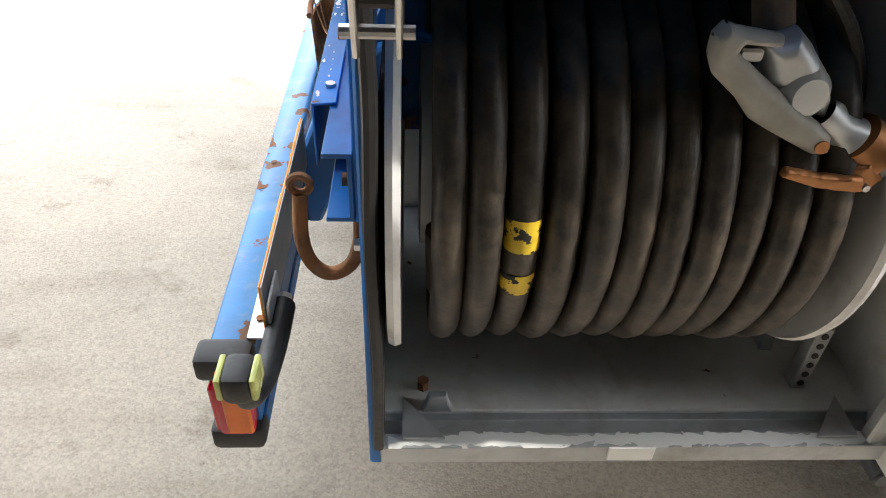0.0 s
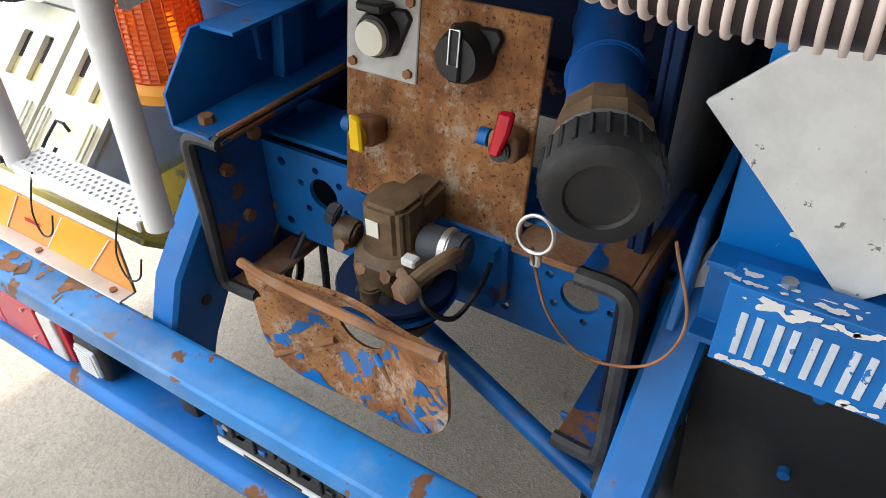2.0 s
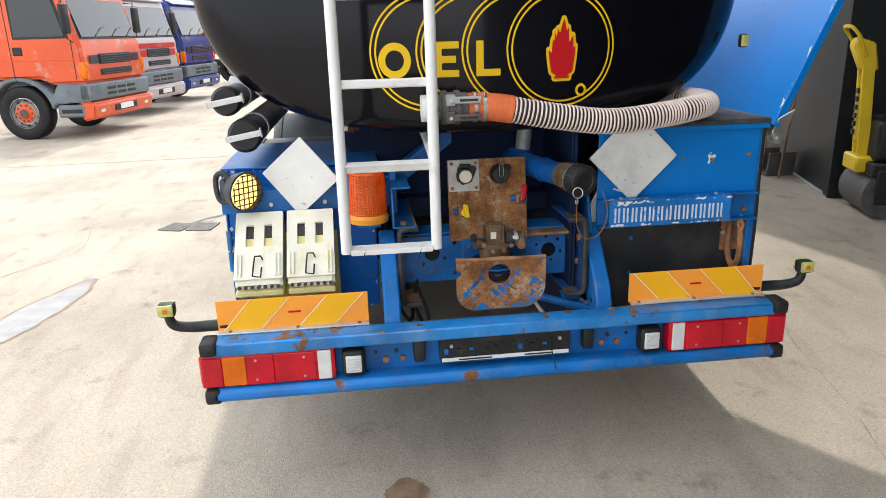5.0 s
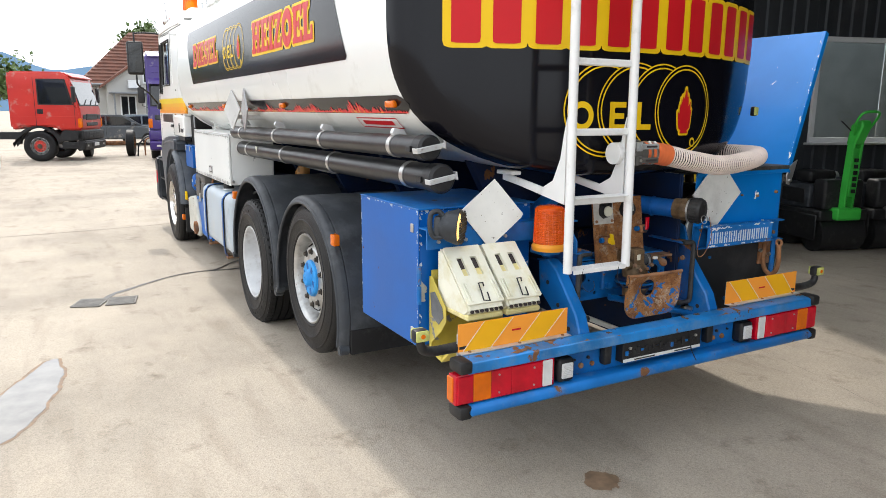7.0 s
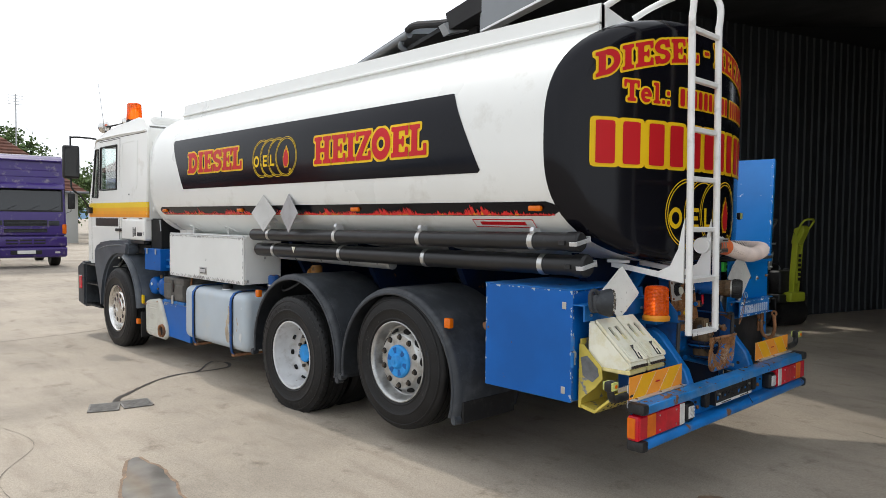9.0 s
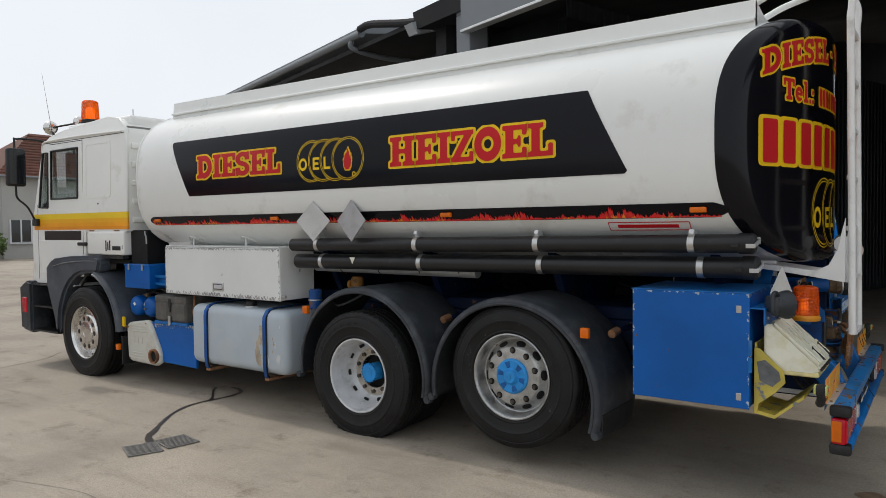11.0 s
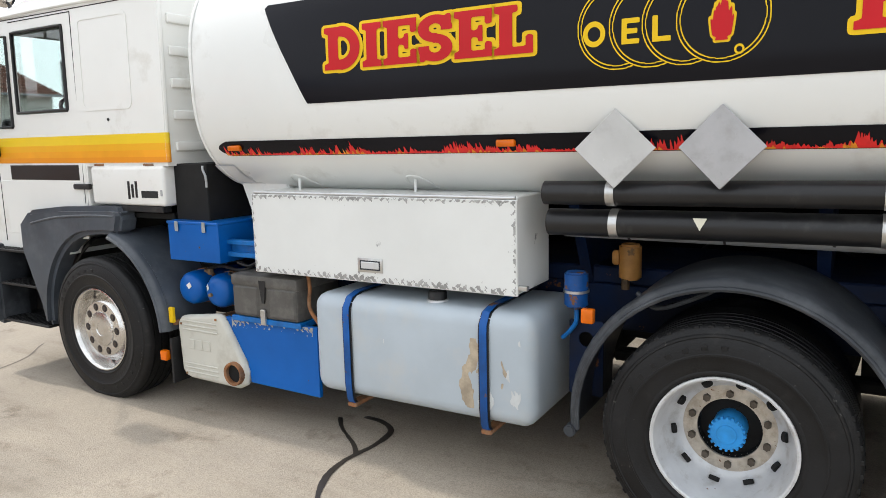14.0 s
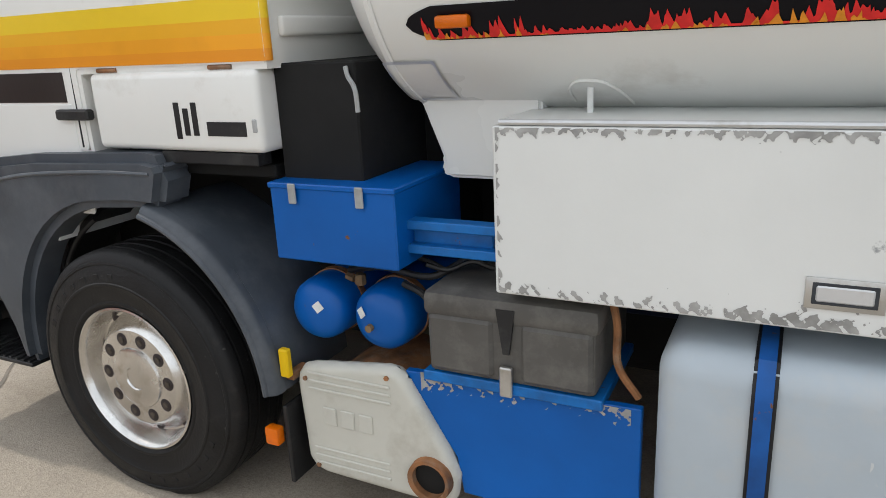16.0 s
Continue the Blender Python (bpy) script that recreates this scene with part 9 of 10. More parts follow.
def roller(x, y, color, turn, label, hood=None):
    r = holder("road_roller", (x, y, 0), label, "roller", "hand rollers beside the hall wall")
    m = Matrix.Rotation(radians(turn), 4, "Z") @ Matrix.Diagonal((0.9, 0.82, 0.98, 1))
    def add(name, bm, mat, lab=""):
        bm.transform(m)
        return part(name, bm, mat, r, lab)
    for dx in (-0.32, 0.32):
        add("drum", rod((dx, -0.40, 0.23), (dx, 0.40, 0.23), 0.23, n=36, bevel=0.01), M_CAST if hood else M_BLACK, "steel roller drum")
    add("chassis", box(-0.50, 0.50, -0.44, 0.44, 0.42, 0.56, 0.02), M_BLACK)
    add("side_plate", box(-0.45, 0.45, -0.47, -0.44, 0.16, 0.50, 0.02), M_BLACK)
    add("side_plate", box(-0.45, 0.45, 0.44, 0.47, 0.16, 0.50, 0.02), M_BLACK)
    add("water_tank", box(-0.46, -0.20, -0.36, 0.36, 0.56, 0.96, 0.05, seg=3), M_BLACK)
    add("tank_cap", rod((-0.33, 0.0, 0.95), (-0.33, 0.0, 0.99), 0.05), M_PLASTIC)
    add("engine_hood", box(-0.19, 0.48, -0.40, 0.40, 0.56, 0.88, 0.03, seg=3), hood or M_PLASTIC)
    add("hood_panel", box(-0.10, 0.38, -0.412, 0.412, 0.62, 0.82, 0.01), hood or M_BLACK)
    add("engine", box(-0.02, 0.32, -0.25, 0.25, 0.88, 1.05, 0.05, seg=3), M_ENGINE if hood else M_BLACK)
    add("filter", rod((0.10, -0.27, 0.95), (0.10, -0.33, 0.95), 0.08, n=20), M_GALV)
    hd = bmesh.new()
    prism([(-0.52, 0.52), (-0.44, 0.52), (-0.44, 0.62), (-0.50, 1.45), (-0.62, 1.45), (-0.56, 0.62)], "y", -0.09, -0.05, 0.006, hd)
    prism([(-0.52, 0.52), (-0.44, 0.52), (-0.44, 0.62), (-0.50, 1.45), (-0.62, 1.45), (-0.56, 0.62)], "y", 0.05, 0.09, 0.006, hd)
    box(-0.585, -0.50, -0.05, 0.05, 0.75, 1.38, 0.01, hd)
    add("drawbar", hd, color)
    add("drawbar_foot", prism([(-0.60, 0.44), (-0.30, 0.44), (-0.36, 0.60), (-0.60, 0.60)], "y", -0.22, 0.22, 0.02), color)
    for i in range(6):
        add("mark", box(-0.62, -0.60, -0.03, 0.03, 0.80 + i * 0.08, 0.85 + i * 0.08, 0), M_BLACK)
    add("control_head", prism([(-0.62, 1.42), (-0.46, 1.42), (-0.52, 1.68), (-0.70, 1.74), (-0.74, 1.66)], "y", -0.09, 0.09, 0.02), color)
    add("handle_bow", tube(smooth_path([(-0.60, -0.09, 1.55), (-0.70, -0.16, 1.72), (-0.78, -0.14, 1.82), (-0.80, 0.0, 1.84), (-0.78, 0.14, 1.82), (-0.70, 0.16, 1.72), (-0.60, 0.09, 1.55)], 6), 0.018, 8), color)
    add("lever", tube([(-0.55, 0.1, 1.6), (-0.50, 0.24, 1.72)], 0.008, 6), M_BLACK)
    return r


M_YEL = material("yellow_machine_paint", (0.72, 0.50, 0.02), 0.42, tone=0.1, size=4, wear=(RUST, 0.1, 9))
M_GRN = material("green_machine_paint", (0.05, 0.50, 0.06), 0.42, tone=0.1, size=4, wear=(RUST, 0.1, 9))
M_LIME = material("yellow_green_machine_paint", (0.42, 0.48, 0.03), 0.45, tone=0.1, size=4, wear=(RUST, 0.1, 9))
roller(3.64, -4.80, M_YEL, -107, "yellow hand-guided road roller with red engine", hood=M_YEL)
roller(3.36, -6.39, M_GRN, -17, "green hand-guided road roller")
roller(3.13, -7.16, M_BATTERY, -17, "dark grey hand-guided road roller")
roller(2.83, -7.92, M_LIME, -17, "yellow-green hand-guided road roller")
# a grey trough on the ground by the wall
tr = tagged(link(prism([(-0.16, 0.0), (0.16, 0.0), (0.20, 0.30), (0.175, 0.30), (0.14, 0.04), (-0.14, 0.04), (-0.175, 0.30), (-0.20, 0.30)], "y", -4.86, -4.50, 0.004, m=Matrix.Translation((5.72, 0, 0))), "skip_box", M_CAST), "dark steel tub on the ground by the wall", "tub")
M_POLE = material("rusty_brown_pole", (0.17, 0.10, 0.06), 0.7, tone=0.3, size=8)
for a, b, r in (((5.42, -4.58, 0.0), (5.21, -4.62, 1.75), 0.014), ((5.84, -4.60, 0.0), (5.99, -4.78, 1.15), 0.010)):
    tagged(link(rod(a, b, r, n=10), "pole", M_POLE), "thin brown pole leaning on the dark wall", "pole", "poles by the wall")


# ---- parked trucks ----
def tractor(x, y, turn, paint, lower, label, h=2.95, stripe=None, roof=None, pane_top=None):
    """A parked lorry cab with its own chassis; x, y: ground below the front axle's middle; turn: degrees of its heading."""
    t = holder("lorry", (x, y, 0), label, "lorry", "parked lorries")
    m = Matrix.Rotation(radians(turn), 4, "Z")
    def add(name, bm, mat, lab=""):
        bm.transform(m)
        return part(name, bm, mat, t, lab)
    def both(s, a, b):
        return min(s * a, s * b), max(s * a, s * b)
    # the front: straight to the sill of the windscreen, then leaning back
    add("cab_body", prism([(-0.85, 1.12), (-0.85, h - 0.10), (-0.78, h), (0.90, h), (1.10, h - 0.12), (1.33, 1.90), (1.38, 1.75), (1.40, 1.05), (0.66, 1.05), (0.52, 1.16), (-0.52, 1.16), (-0.66, 1.05)], "y", -1.19, 1.19, 0.06, seg=3), paint)
    if roof:
        add("roof_cap", prism([(-0.80, h - 0.40), (-0.80, h + 0.02), (0.88, h + 0.02), (1.06, h - 0.40)], "y", -1.205, 1.205, 0.06, seg=3), roof, "white roof")
        add("roof_disc", rod((1.02, 0.75, h - 0.62), (1.10, 0.75, h - 0.62), 0.13, n=20), M_SIGN)
    top = pane_top or h - 0.235
    lean = lambda z: 1.105 + 0.240 * (h - 0.235 - z) / (h - 2.11)
    add("windscreen_rubber", prism([(lean(top), top), (1.345, 1.875), (1.352, 1.875), (lean(top) + 0.010, top)], "y", -1.10, 1.10, 0), M_BLACK)
    add("windscreen", prism([(lean(top - 0.035) + 0.004, top - 0.035), (1.345, 1.92), (1.362, 1.92), (lean(top - 0.035) + 0.019, top - 0.035)], "y", -1.05, 1.05, 0), M_DARKGLASS)
    if pane_top:
        add("front_visor", prism([(lean(top) - 0.02, top - 0.02), (lean(top) + 0.22, top - 0.10), (lean(top) + 0.22, top - 0.06), (lean(top) - 0.02, top + 0.12)], "y", -1.12, 1.12, 0.01), paint)
        for z0 in (top + 0.30, top + 0.52):
            add("front_crease", box(lean(z0) - 0.03, lean(z0) + 0.012, -1.0, 1.0, z0, z0 + 0.03, 0.006), paint)
    for s in (1, -1):
        add("window_rubber", prism([(0.07, 1.90), (1.18, 1.90), (0.98, h - 0.24), (0.07, h - 0.24)], "y", *both(s, 1.17, 1.194), 0), M_BLACK)
        add("side_window", prism([(0.11, 1.94), (1.10, 1.94), (0.93, h - 0.28), (0.11, h - 0.28)], "y", *both(s, 1.17, 1.199), 0), M_DARKGLASS)
        for px in (-0.03, 1.20):
            add("door_gap", box(px, px + 0.014, *both(s, 1.17, 1.194), 1.12, h - (0.2 if px < 0 else 1.1), 0), M_BLACK)
        add("door_handle", box(0.02, 0.22, *both(s, 1.17, 1.205), 1.60, 1.76, 0.02), M_BLACK)
        add("door_crease", box(-0.80, 1.30, *both(s, 1.18, 1.197), 1.50, 1.52, 0.004), paint)
        add("mirror", box(1.22, 1.32, *both(s, 1.26, 1.48), 1.98, 2.52, 0.04, seg=3), M_BLACK)
        add("mirror_arm", tube([(1.15, s * 1.17, 2.6), (1.25, s * 1.36, 2.6), (1.25, s * 1.36, 1.9), (1.25, s * 1.17, 1.82)], 0.012, 6), M_BLACK)
        arch = [(0.62 * math.cos(radians(q)), 0.51 + 0.62 * math.sin(radians(q))) for q in range(6, 175, 12)]
        rim_ = [(0.80 * math.cos(radians(q)), 0.46 + 0.74 * math.sin(radians(q))) for q in range(172, 30, -14)]
        add("wing", prism(arch + [(-0.80, 0.60)] + rim_ + [(0.80, 1.06), (1.40, 1.04), (1.42, 0.72), (0.72, 0.68)], "y", *both(s, 0.9, 1.20), 0.02, seg=2), lower)
        add("entry_step", box(0.72, 1.30, *both(s, 1.10, 1.205), 0.42, 0.66, 0.03), lower)
        add("step_hole", box(0.80, 1.22, *both(s, 1.195, 1.208), 0.50, 0.58, 0.01), M_BLACK)
        add("headlamp", box(1.38, 1.44, *both(s, 0.78, 1.08), 0.80, 0.98, 0.03, seg=2), M_LENS_W)
        add("fog_lamp", box(1.44, 1.485, *both(s, 0.82, 1.0), 0.48, 0.58, 0.02), M_LENS_W)
        add("indicator", box(1.28, 1.415, *both(s, 1.06, 1.20), 1.14, 1.46, 0.03, seg=2), M_LENS_O)
        for wx in (0.0, -3.6):
            add("tyre", lathe([(0.28, -0.13), (0.34, -0.15), (0.40, -0.160), (0.47, -0.152), (0.50, -0.14), (0.52, -0.11), (0.52, 0.11), (0.50, 0.14), (0.47, 0.152), (0.40, 0.160), (0.34, 0.15), (0.28, 0.13)], (wx, s * 1.02, 0.515), (0, s, 0), 48, closed=True), M_TYRE)
            add("rim", lathe([(0.285, 0.10), (0.300, 0.135), (0.290, 0.14), (0.275, 0.10), (0.25, 0.04), (0.225, 0.075), (0.20, 0.10), (0.0, 0.10)], (wx, s * 1.02, 0.515), (0, s, 0), 40), M_RIM_DULL)
            add("hub", lathe([(0.195, 0.100), (0.185, 0.115), (0.12, 0.118), (0.10, 0.125), (0.085, 0.16), (0, 0.165)], (wx, s * 1.02, 0.515), (0, s, 0), 28), paint)
            add("hub_cap", lathe([(0.082, 0.158), (0.075, 0.172), (0, 0.174)], (wx, s * 1.02, 0.515), (0, s, 0), 24), M_NUT)
            for i in range(10):
                a = 2 * math.pi * i / 10
                p = Vector((wx + 0.155 * math.cos(a), s * 1.02, 0.515 + 0.155 * math.sin(a)))
                add("wheel_nut", rod(p + Vector((0, s * 0.11, 0)), p + Vector((0, s * 0.14, 0)), 0.016, n=6), M_NUT)
                p = Vector((wx + 0.238 * math.cos(a + 0.3), s * 1.02, 0.515 + 0.238 * math.sin(a + 0.3)))
                add("hand_hole", rod(p + Vector((0, s * 0.05, 0)), p + Vector((0, s * 0.072, 0)), 0.020, n=10), M_PITCH)
        add("chassis_rail", box(-5.6, 0.6, s * 0.40 - 0.04, s * 0.40 + 0.04, 0.72, 0.95, 0), M_BLACK)
        if stripe:
            for z0, z1 in ((1.40, 1.46), (1.52, 1.66)):
                add("stripe", box(-0.85, 1.25, *both(s, 1.17, 1.196), z0, z1, 0), stripe)
    for z0, z1 in ((1.40, 1.60), (1.19, 1.31)):
        add("grille_recess", box(1.38, 1.412, -0.62, 0.62, z0, z1, 0.01), M_BLACK)
        for i in range(int((z1 - z0) / 0.045)):
            add("grille_slat", box(1.395, 1.424, -0.60, 0.60, z0 + 0.012 + i * 0.045, z0 + 0.034 + i * 0.045, 0.006), M_PLASTIC)
    for y0 in (-0.98, 0.66):
        add("badge", box(1.40, 1.414, y0, y0 + 0.32, 1.42, 1.58, 0.01), stripe if stripe else M_PLASTIC)
    if stripe:
        add("front_band", box(1.395, 1.408, -1.0, 1.0, 1.62, 1.74, 0.004), stripe)
    add("bumper", prism([(1.20, 0.34), (1.46, 0.38), (1.50, 0.66), (1.42, 0.72), (1.20, 0.72)], "y", -1.20, 1.20, 0.035, seg=3), paint if lower is not M_BLACK else lower)
    add("bumper_grille", box(1.46, 1.502, -0.45, 0.45, 0.47, 0.60, 0.01), M_BLACK)
    add("upper_bumper", box(1.2, 1.45, -1.20, 1.20, 0.72, 1.05, 0.04, seg=3), lower)
    for i in range(3):
        for z0 in (0.80, 0.90):
            add("bumper_slot", box(1.44, 1.456, -0.58 + i * 0.40, -0.24 + i * 0.40, z0, z0 + 0.06, 0.01), M_BLACK)
    add("plate", box(1.495, 1.510, -0.26, 0.26, 0.49, 0.60, 0.002), M_SIGN)
    for y0 in (-0.55, 0.1, 0.7):
        add("wiper", tube([(1.37, y0, 1.93), (1.33, y0 + 0.30, 2.08), (1.32, y0 + 0.42, 2.10)], 0.010, 6), M_BLACK)
    add("sun_visor", prism([(1.06, h - 0.08), (1.20, h - 0.16), (1.20, h - 0.19), (1.06, h - 0.12)], "y", -1.1, 1.1), lower if h > 3 else paint)
    return t


def fix(name, c, **k):
    return material(name, c, 0.35, tone=0.06, size=1.5, bump=0.03, coat=0.3, dust=((0.4, 0.36, 0.3), 0.15), **k)


P_ORANGE, P_SILVER, P_RED, P_BLUE2, P_PURPLE = fix("orange_lorry_paint", (0.60, 0.075, 0.015)), fix("silver_pink_lorry_paint", (0.42, 0.36, 0.38)), fix("red_lorry_paint", (0.50, 0.03, 0.02)), fix("navy_lorry_paint", (0.02, 0.04, 0.20)), fix("purple_lorry_paint", (0.038, 0.016, 0.15))
GREYP = material("grey_lorry_plastic", (0.13, 0.155, 0.175), 0.5, tone=0.2, size=3, dust=((0.2, 0.19, 0.17), 0.3))
H_ = 259
def axle_mid(wx, wy, turn, s):
    """From the ground below one front wheel to the axle's middle."""
    a = radians(turn)
    return wx - s * 1.02 * -math.sin(a), wy - s * 1.02 * math.cos(a)
ox, oy = axle_mid(12.46, 6.98, H_, -1)
tractor(ox, oy, H_, P_ORANGE, GREYP, "orange lorry with grey wings, parked in the yard")
tractor(ox + 3.9, oy + 0.1, H_, P_SILVER, GREYP, "silver lorry with red stripes, parked in the yard", stripe=P_RED)
tractor(ox + 7.6, oy - 0.2, H_, P_BLUE2, GREYP, "dark blue lorry parked in the yard")
tractor(26.6, 2.5, H_ - 8, P_RED, M_BLACK, "red lorry parked in the yard", h=3.0)
tractor(25.6, -1.85, 173, P_PURPLE, P_PURPLE, "dark purple lorry with white roof, parked facing the yard", h=3.75, roof=M_CAB, pane_top=2.72)


# ---- far side of the yard ----
def house(x0, x1, y0, y1, eaves, ridge, label, wins, over=0.5):
    h = holder("house", (x0, y0, 0), label, "house", "buildings behind the yard")
    part("wall", box(x0, x1, y0, y1, 0, eaves, 0), M_WALL, h)
    xm, e = (x0 + x1) / 2, min(3.2, (y1 - y0) / 2 - 0.3)
    roof = bmesh.new()
    c = [roof.verts.new(p) for p in ((x0 - over, y0 - over, eaves), (x1 + over, y0 - over, eaves), (x1 + over, y1 + over, eaves), (x0 - over, y1 + over, eaves), (xm, y0 + e, ridge), (xm, y1 - e, ridge))]
    for q in ((0, 1, 4), (1, 2, 5, 4), (2, 3, 5), (3, 0, 4, 5), (3, 2, 1, 0)):
        roof.faces.new([c[k] for k in q])
    ro = part("roof", roof, M_TILES, h, "red-brown tiled hip roof", smooth=0)
    # courses of tiles on the slope that faces the yard
    run, rise = xm - x0 + over, ridge - eaves
    for i in range(1, 16):
        t = i / 16
        part("tile_course", box(x0 - over + run * t - 0.06, x0 - over + run * t + 0.02, y0 - over + (e + over) * t, y1 + over - (e + over) * t, eaves + rise * t - 0.02, eaves + rise * t + 0.05, 0), M_TILES, ro)
    part("gutter", rod((x0 - over - 0.03, y0 - over, eaves - 0.02), (x0 - over - 0.03, y1 + over, eaves - 0.02), 0.07, n=10), M_FASCIA, h)
    for y, z, w, t in wins:
        wi = part("window", box(x0 - 0.02, x0 + 0.05, y - w / 2, y + w / 2, z, z + t, 0), M_DARKGLASS, h)
        for a in (y - w / 2, y, y + w / 2):
            part("window_frame", box(x0 - 0.05, x0 + 0.03, a - 0.04, a + 0.04, z - 0.04, z + t + 0.04, 0), M_FRAME, wi)
        part("window_sill", box(x0 - 0.15, x0, y - w / 2 - 0.1, y + w / 2 + 0.1, z - 0.12, z - 0.05, 0), M_FRAME, wi)
    place_parts(h)
    return h


home = house(48, 58, -10.5, 0.2, 3.3, 7.0, "grey rendered house with red-brown tiled hip roof", [(-7.6, 1.0, 1.4, 1.4)])
# its gabled front
part("gable_wall", prism([(-5.3, 0.0), (-0.9, 0.0), (-0.9, 3.3), (-3.6, 5.25), (-5.3, 4.0)], "x", 47.0, 48.2), M_WALL, home)
for a, b in (((-0.55, 3.05), (-3.6, 5.32)), ((-3.6, 5.32), (-5.6, 3.85))):
    part("gable_roof", prism([a, b, (b[0], b[1] + 0.16), (a[0], a[1] + 0.16)], "x", 46.6, 51.0), M_TILES, home)
for y0, y1, z0, z1 in ((-4.0, -3.05, 3.45, 4.3), (-4.15, -3.05, 1.95, 2.6), (-2.5, -1.65, 0.1, 2.55)):
    wi = part("window", box(46.96, 47.02, y0, y1, z0, z1, 0), M_DARKGLASS, home)
    for a, b, c, d in ((y0 - 0.05, y1 + 0.05, z1, z1 + 0.08), (y0 - 0.05, y1 + 0.05, z0 - 0.08, z0), (y0 - 0.05, y0 + 0.03, z0, z1), (y1 - 0.03, y1 + 0.05, z0, z1), ((y0 + y1) / 2 - 0.03, (y0 + y1) / 2 + 0.03, z0, z1)):
        part("window_frame", box(46.92, 46.99, a, b, c, d, 0), M_FRAME, wi)
part("air_conditioner", box(46.65, 47.0, -2.8, -2.1, 3.05, 3.55, 0.03), M_FRAME, home, "white air conditioner on the wall")
part("porch_roof", box(45.6, 47.0, -5.2, -1.0, 2.70, 2.80, 0.01), M_FASCIA, home)
for y in (-1.2, -3.0, -5.0):
    part("porch_post", rod((45.8, y, 0), (45.8, y, 2.70), 0.05, n=8), M_FASCIA, home)
place_parts(home)
house(45, 52, -21.5, -13.6, 4.9, 8.0, "cream building with brown tiled roof", [(-14.6, 1.0, 1.2, 1.3), (-17.2, 1.0, 1.2, 1.3)])

M_LEAF = material("summer_leaves", (0.085, 0.135, 0.038), 0.6, tone=0.5, size=1.4, grain=9, bump=0.0)
M_BARK = material("brown_bark", (0.12, 0.09, 0.06), 0.9, tone=0.3, size=5)


def tree(x, y, h, w, seed, label):
    r = random.Random(seed)
    t = holder("tree", (x, y, 0), label, "tree", "trees behind the yard")
    wood = rod((0, 0, 0), (0.1, 0.05, h * 0.55), 0.16 + h * 0.012, 0.08, n=10)
    tips = []
    for i in range(9):
        a, z = i * 2.4 + r.random(), h * (0.25 + 0.3 * i / 9)
        tip = Vector((w * 0.36 * math.cos(a), w * 0.36 * math.sin(a), z + h * r.uniform(0.15, 0.3)))
        rod((0.05, 0.02, z), tip, 0.06, 0.02, n=6, bm=wood)
        tips.append(tip)
    tips.append(Vector((0, 0, h * 0.85)))
    part("trunk", wood, M_BARK, t)
    verts, faces = [], []
    for tip in tips:
        spread = w * r.uniform(0.16, 0.28)
        for _ in range(300):
            d = Vector((r.gauss(0, 1), r.gauss(0, 1), r.gauss(0, 0.8)))
            p = tip + d * spread * 0.55
            if p.z < h * 0.22:
                continue
            u = Vector((r.gauss(0, 1), r.gauss(0, 1), r.gauss(0, 1))).normalized()
            v = u.cross(Vector((r.gauss(0, 1), r.gauss(0, 1), r.gauss(0, 1)))).normalized()
            s = r.uniform(0.12, 0.26)
            k = len(verts)
            verts += [p - u * s, p + v * s * 0.6, p + u * s, p - v * s * 0.6]
            faces.append((k, k + 1, k + 2, k + 3))
    me = bpy.data.meshes.new("crown")
    me.from_pydata([tuple(q) for q in verts], [], faces)
    me.materials.append(M_LEAF)
    crown = new("crown", me)
    crown.parent = t
    return t


for x, y, h, w, seed in ((52, 8.5, 4.6, 4.6, 1), (60, 6.0, 5.6, 5.0, 2), (63, -5.2, 9.4, 3.6, 3), (66, -10.5, 9.6, 4.2, 4), (70, -14.0, 7.5, 6.0, 5), (74, -20.0, 7.0, 6.0, 6), (58, 12.0, 7.0, 6.0, 7), (60, -12.0, 4.2, 4.4, 8), (62, -22.0, 4.5, 4.4, 9)):
    tree(x, y, h, w, seed, "green leafy tree behind the yard")
# bushes along the yard's edge
for x, y, h, w, seed in ((44, -11.6, 1.6, 2.6, 21), (44.5, -21.0, 1.8, 3.0, 22), (46, -24.0, 2.0, 3.2, 23)):
    tree(x, y, h, w, seed, "low green bush at the yard's edge")
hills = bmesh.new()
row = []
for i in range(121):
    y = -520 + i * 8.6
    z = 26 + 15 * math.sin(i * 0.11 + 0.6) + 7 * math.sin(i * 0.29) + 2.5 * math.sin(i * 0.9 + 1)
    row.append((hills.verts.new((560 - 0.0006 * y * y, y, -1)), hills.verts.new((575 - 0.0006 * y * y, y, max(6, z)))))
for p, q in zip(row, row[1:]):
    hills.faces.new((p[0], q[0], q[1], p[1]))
# the haze of distance is mixed into the hills' colour as blue
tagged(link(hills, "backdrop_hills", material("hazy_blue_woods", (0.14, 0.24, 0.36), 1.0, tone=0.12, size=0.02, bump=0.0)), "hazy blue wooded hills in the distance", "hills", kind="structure")


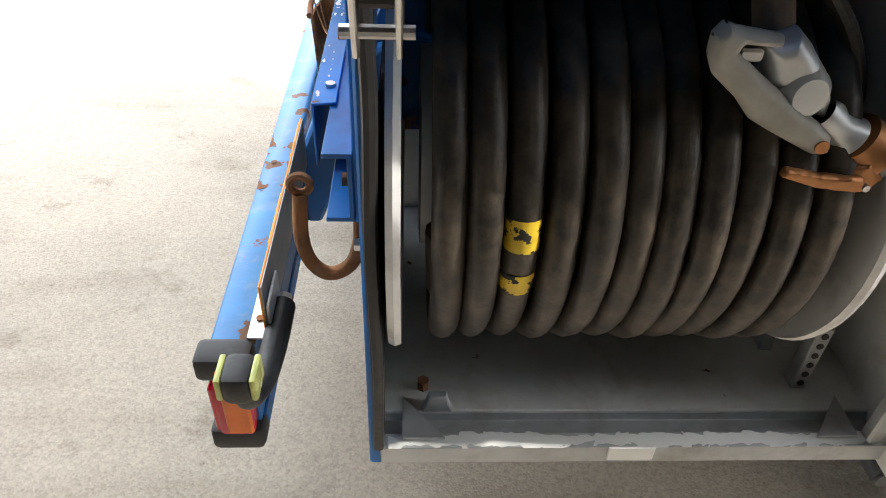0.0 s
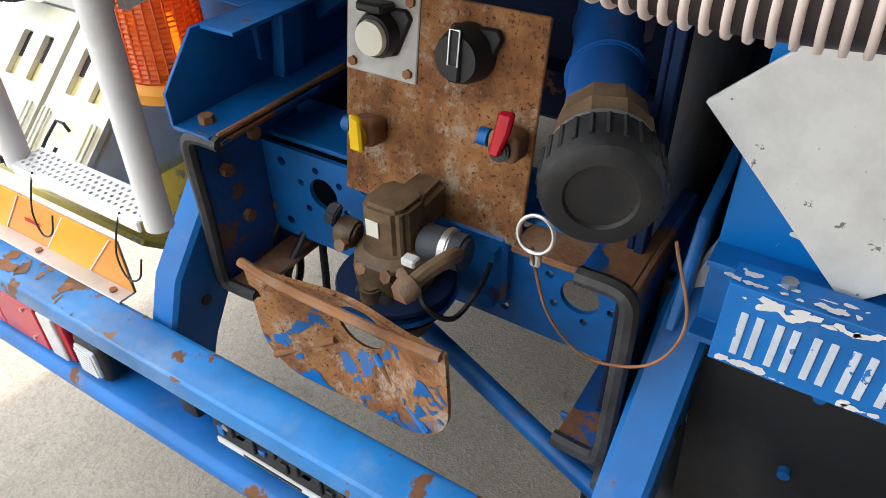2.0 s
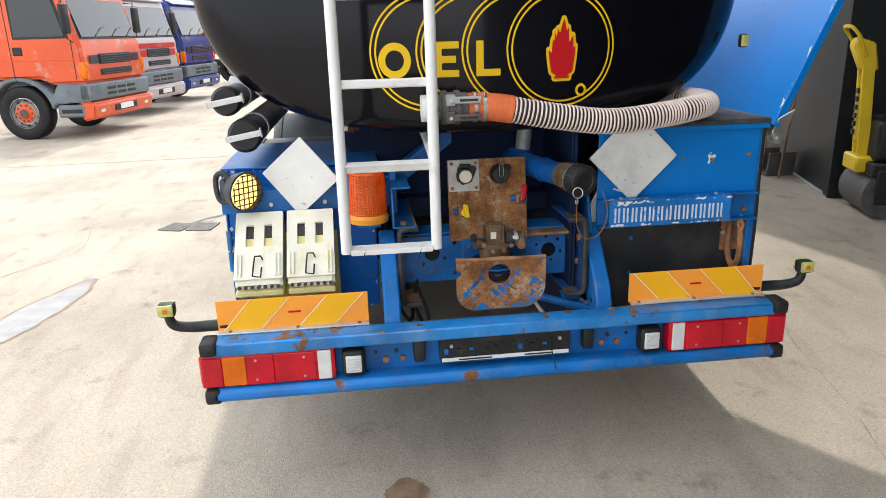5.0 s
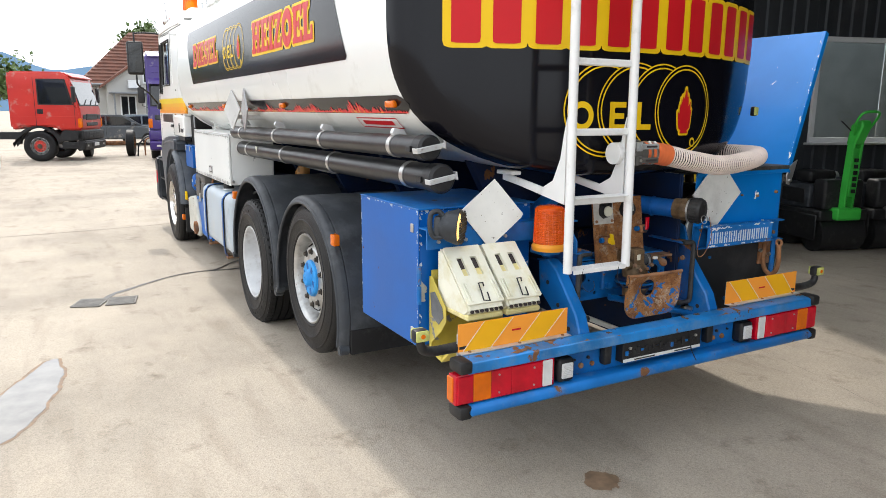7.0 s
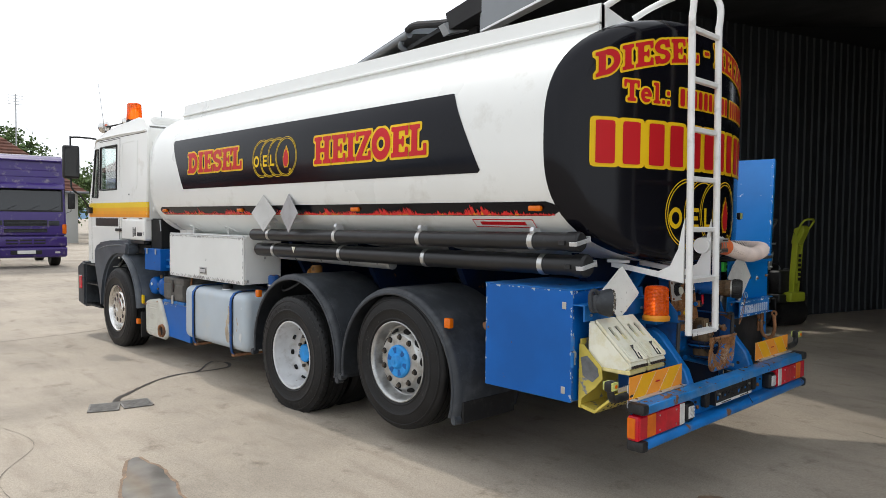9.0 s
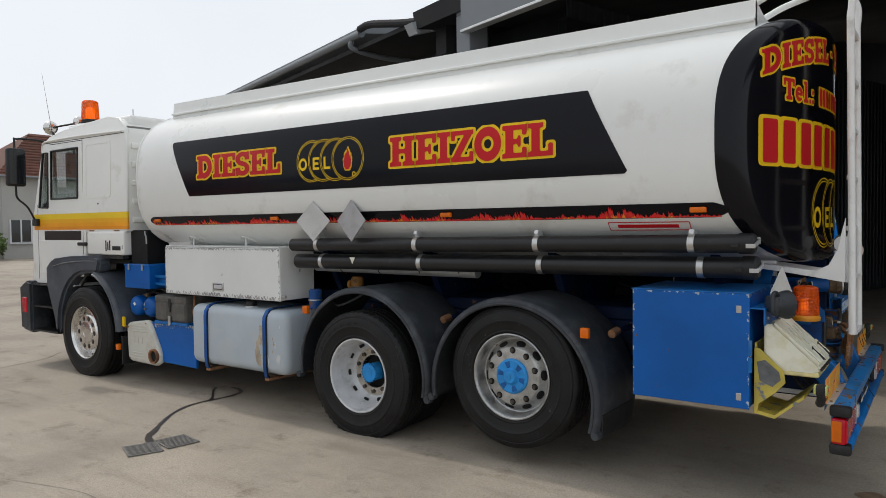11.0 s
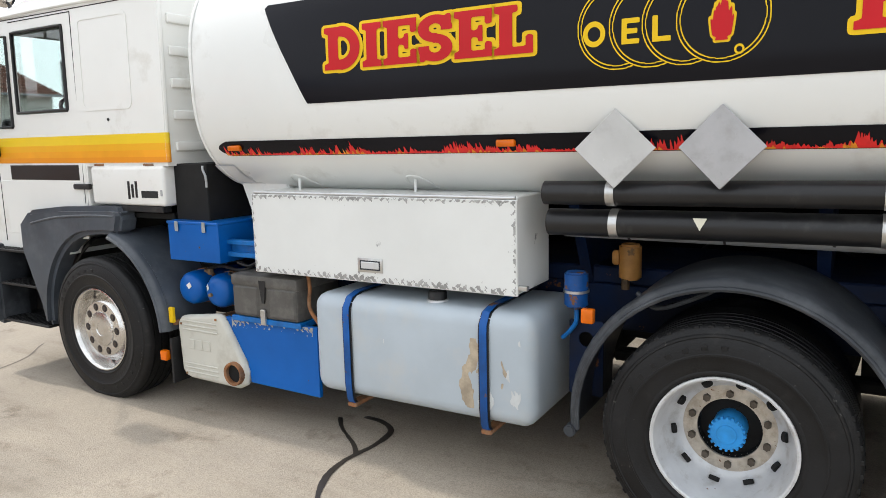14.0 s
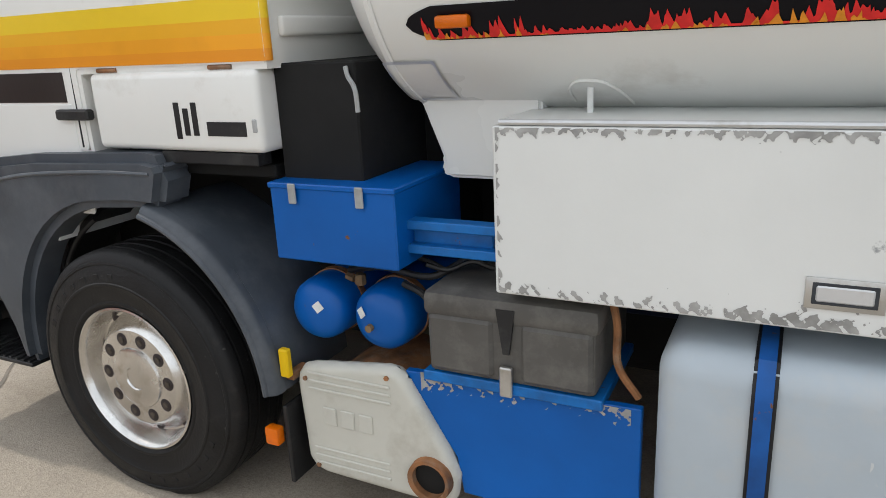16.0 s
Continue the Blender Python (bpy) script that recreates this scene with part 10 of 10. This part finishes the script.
def car(x, y, turn, paint, label):
    k = holder("car", (x, y, 0), label, "car", "parked cars")
    m = Matrix.Rotation(radians(turn), 4, "Z")
    def add(name, bm, mat, lab=""):
        bm.transform(m)
        return part(name, bm, mat, k, lab)
    add("body", prism([(-1.95, 0.32), (-2.02, 0.70), (-1.96, 0.98), (1.0, 0.98), (1.80, 0.86), (2.05, 0.66), (2.08, 0.32)], "y", -0.85, 0.85, 0.07, seg=3), paint)
    add("cabin", prism([(-1.95, 0.95), (-1.62, 1.42), (-1.30, 1.50), (0.1, 1.50), (0.45, 1.38), (1.10, 0.95)], "y", -0.74, 0.74, 0.06, seg=2), paint)
    for s in (1, -1):
        for glass_ in ([(-1.62, 1.02), (-1.42, 1.38), (-0.62, 1.42), (-0.62, 1.02)], [(-0.54, 1.02), (-0.54, 1.42), (0.14, 1.41), (0.80, 1.02)]):
            add("side_window", prism(glass_, "y", min(s * 0.735, s * 0.75), max(s * 0.735, s * 0.75), 0), M_DARKGLASS)
        add("door_mirror", box(0.55, 0.70, min(s * 0.80, s * 0.98), max(s * 0.80, s * 0.98), 0.98, 1.12, 0.03, seg=2), paint)
        add("door_gap", box(-0.59, -0.575, min(s * 0.84, s * 0.853), max(s * 0.84, s * 0.853), 0.42, 0.97, 0), M_BLACK)
        add("tail_light", box(-2.12, -2.0, min(s * 0.55, s * 0.83), max(s * 0.55, s * 0.83), 0.68, 0.85, 0.02), M_LENS_R)
        add("headlight", box(1.9, 2.08, min(s * 0.5, s * 0.8), max(s * 0.5, s * 0.8), 0.6, 0.74, 0.02), M_LENS_W)
        for wx in (-1.25, 1.3):
            add("wheel", lathe([(0, -0.02), (0.19, -0.03), (0.20, 0.02), (0.30, 0.03), (0.31, 0.0), (0.31, -0.16), (0.2, -0.18)], (wx, s * 0.84, 0.31), (0, s, 0), 24), M_TYRE)
            add("wheel_cover", lathe([(0, 0.035), (0.10, 0.035), (0.185, 0.02), (0.195, 0.0)], (wx, s * 0.84, 0.31), (0, s, 0), 24), M_RIM_DULL)
    add("windscreen", prism([(0.30, 1.40), (1.0, 0.97), (1.04, 0.97), (0.34, 1.41)], "y", -0.66, 0.66), M_DARKGLASS)
    add("rear_window", prism([(-1.42, 1.38), (-1.84, 0.98), (-1.88, 0.98), (-1.46, 1.40)], "y", -0.66, 0.66), M_DARKGLASS)
    return k


car(37.0, -0.6, 265, fix("dark_grey_car_paint", (0.06, 0.07, 0.08)), "dark grey car parked by the house")
car(38.5, -2.4, 265, fix("blue_grey_car_paint", (0.16, 0.19, 0.22)), "blue-grey car parked by the house")
car(38.0, -4.2, 262, P_SILVER, "silver car parked by the house")
# an old axle with wheels and scrap beside the red lorry
ax_ = holder("axle", (27.6, 0.55, 0), "old rusty axle with black tyres on the ground", "axle")
for s in (1, -1):
    part("tyre", lathe([(0.26, -0.12), (0.42, -0.15), (0.50, -0.12), (0.50, 0.12), (0.42, 0.15), (0.26, 0.12)], (0.1, s * 0.75, 0.50), (0.2, 1, 0), 32, closed=True), M_TYRE, ax_)
    part("rim", lathe([(0.27, 0.10), (0.2, 0.03), (0.0, 0.05)], (0.1, s * 0.75, 0.50), (0.2, s, 0), 20), M_RUST, ax_)
part("beam", rod((0.1, -0.75, 0.50), (0.1, 0.75, 0.50), 0.08), M_RUST, ax_)
for i in range(5):
    part("bent_bar", tube(smooth_path([(0.3 * i - 0.6, -0.9 - 0.3 * i, 0.02), (0.3 * i - 0.5, -1.0 - 0.25 * i, 0.5 + 0.1 * (i % 3)), (0.3 * i - 0.2, -1.5 - 0.2 * i, 0.75 - 0.1 * (i % 2)), (0.3 * i, -2.2, 0.1)], 5), 0.03, 6), M_RUST if i % 2 else M_BLACK, ax_)
tagged(link(lathe([(0, 0.01), (0.13, 0.0), (0.16, 0.36), (0.165, 0.36), (0.165, 0.37), (0.155, 0.37), (0.125, 0.02), (0, 0.02)], (23.2, 4.1, 0), (0, 0, 1), 28), "bucket", M_WHITE), "white plastic bucket on the ground", "bucket")
pole = holder("aerial_pole", (60, -9.8, 0), "thin grey aerial pole behind the house", "pole")
part("mast", rod((0, 0, 0), (0, 0, 11.0), 0.07, 0.04, n=8), M_GALV, pole)
for k in range(4):
    part("aerial_rod", rod((0, -0.5, 10.9 - 0.22 * k), (0, 0.5, 10.9 - 0.22 * k), 0.02, n=6), M_GALV, pole)
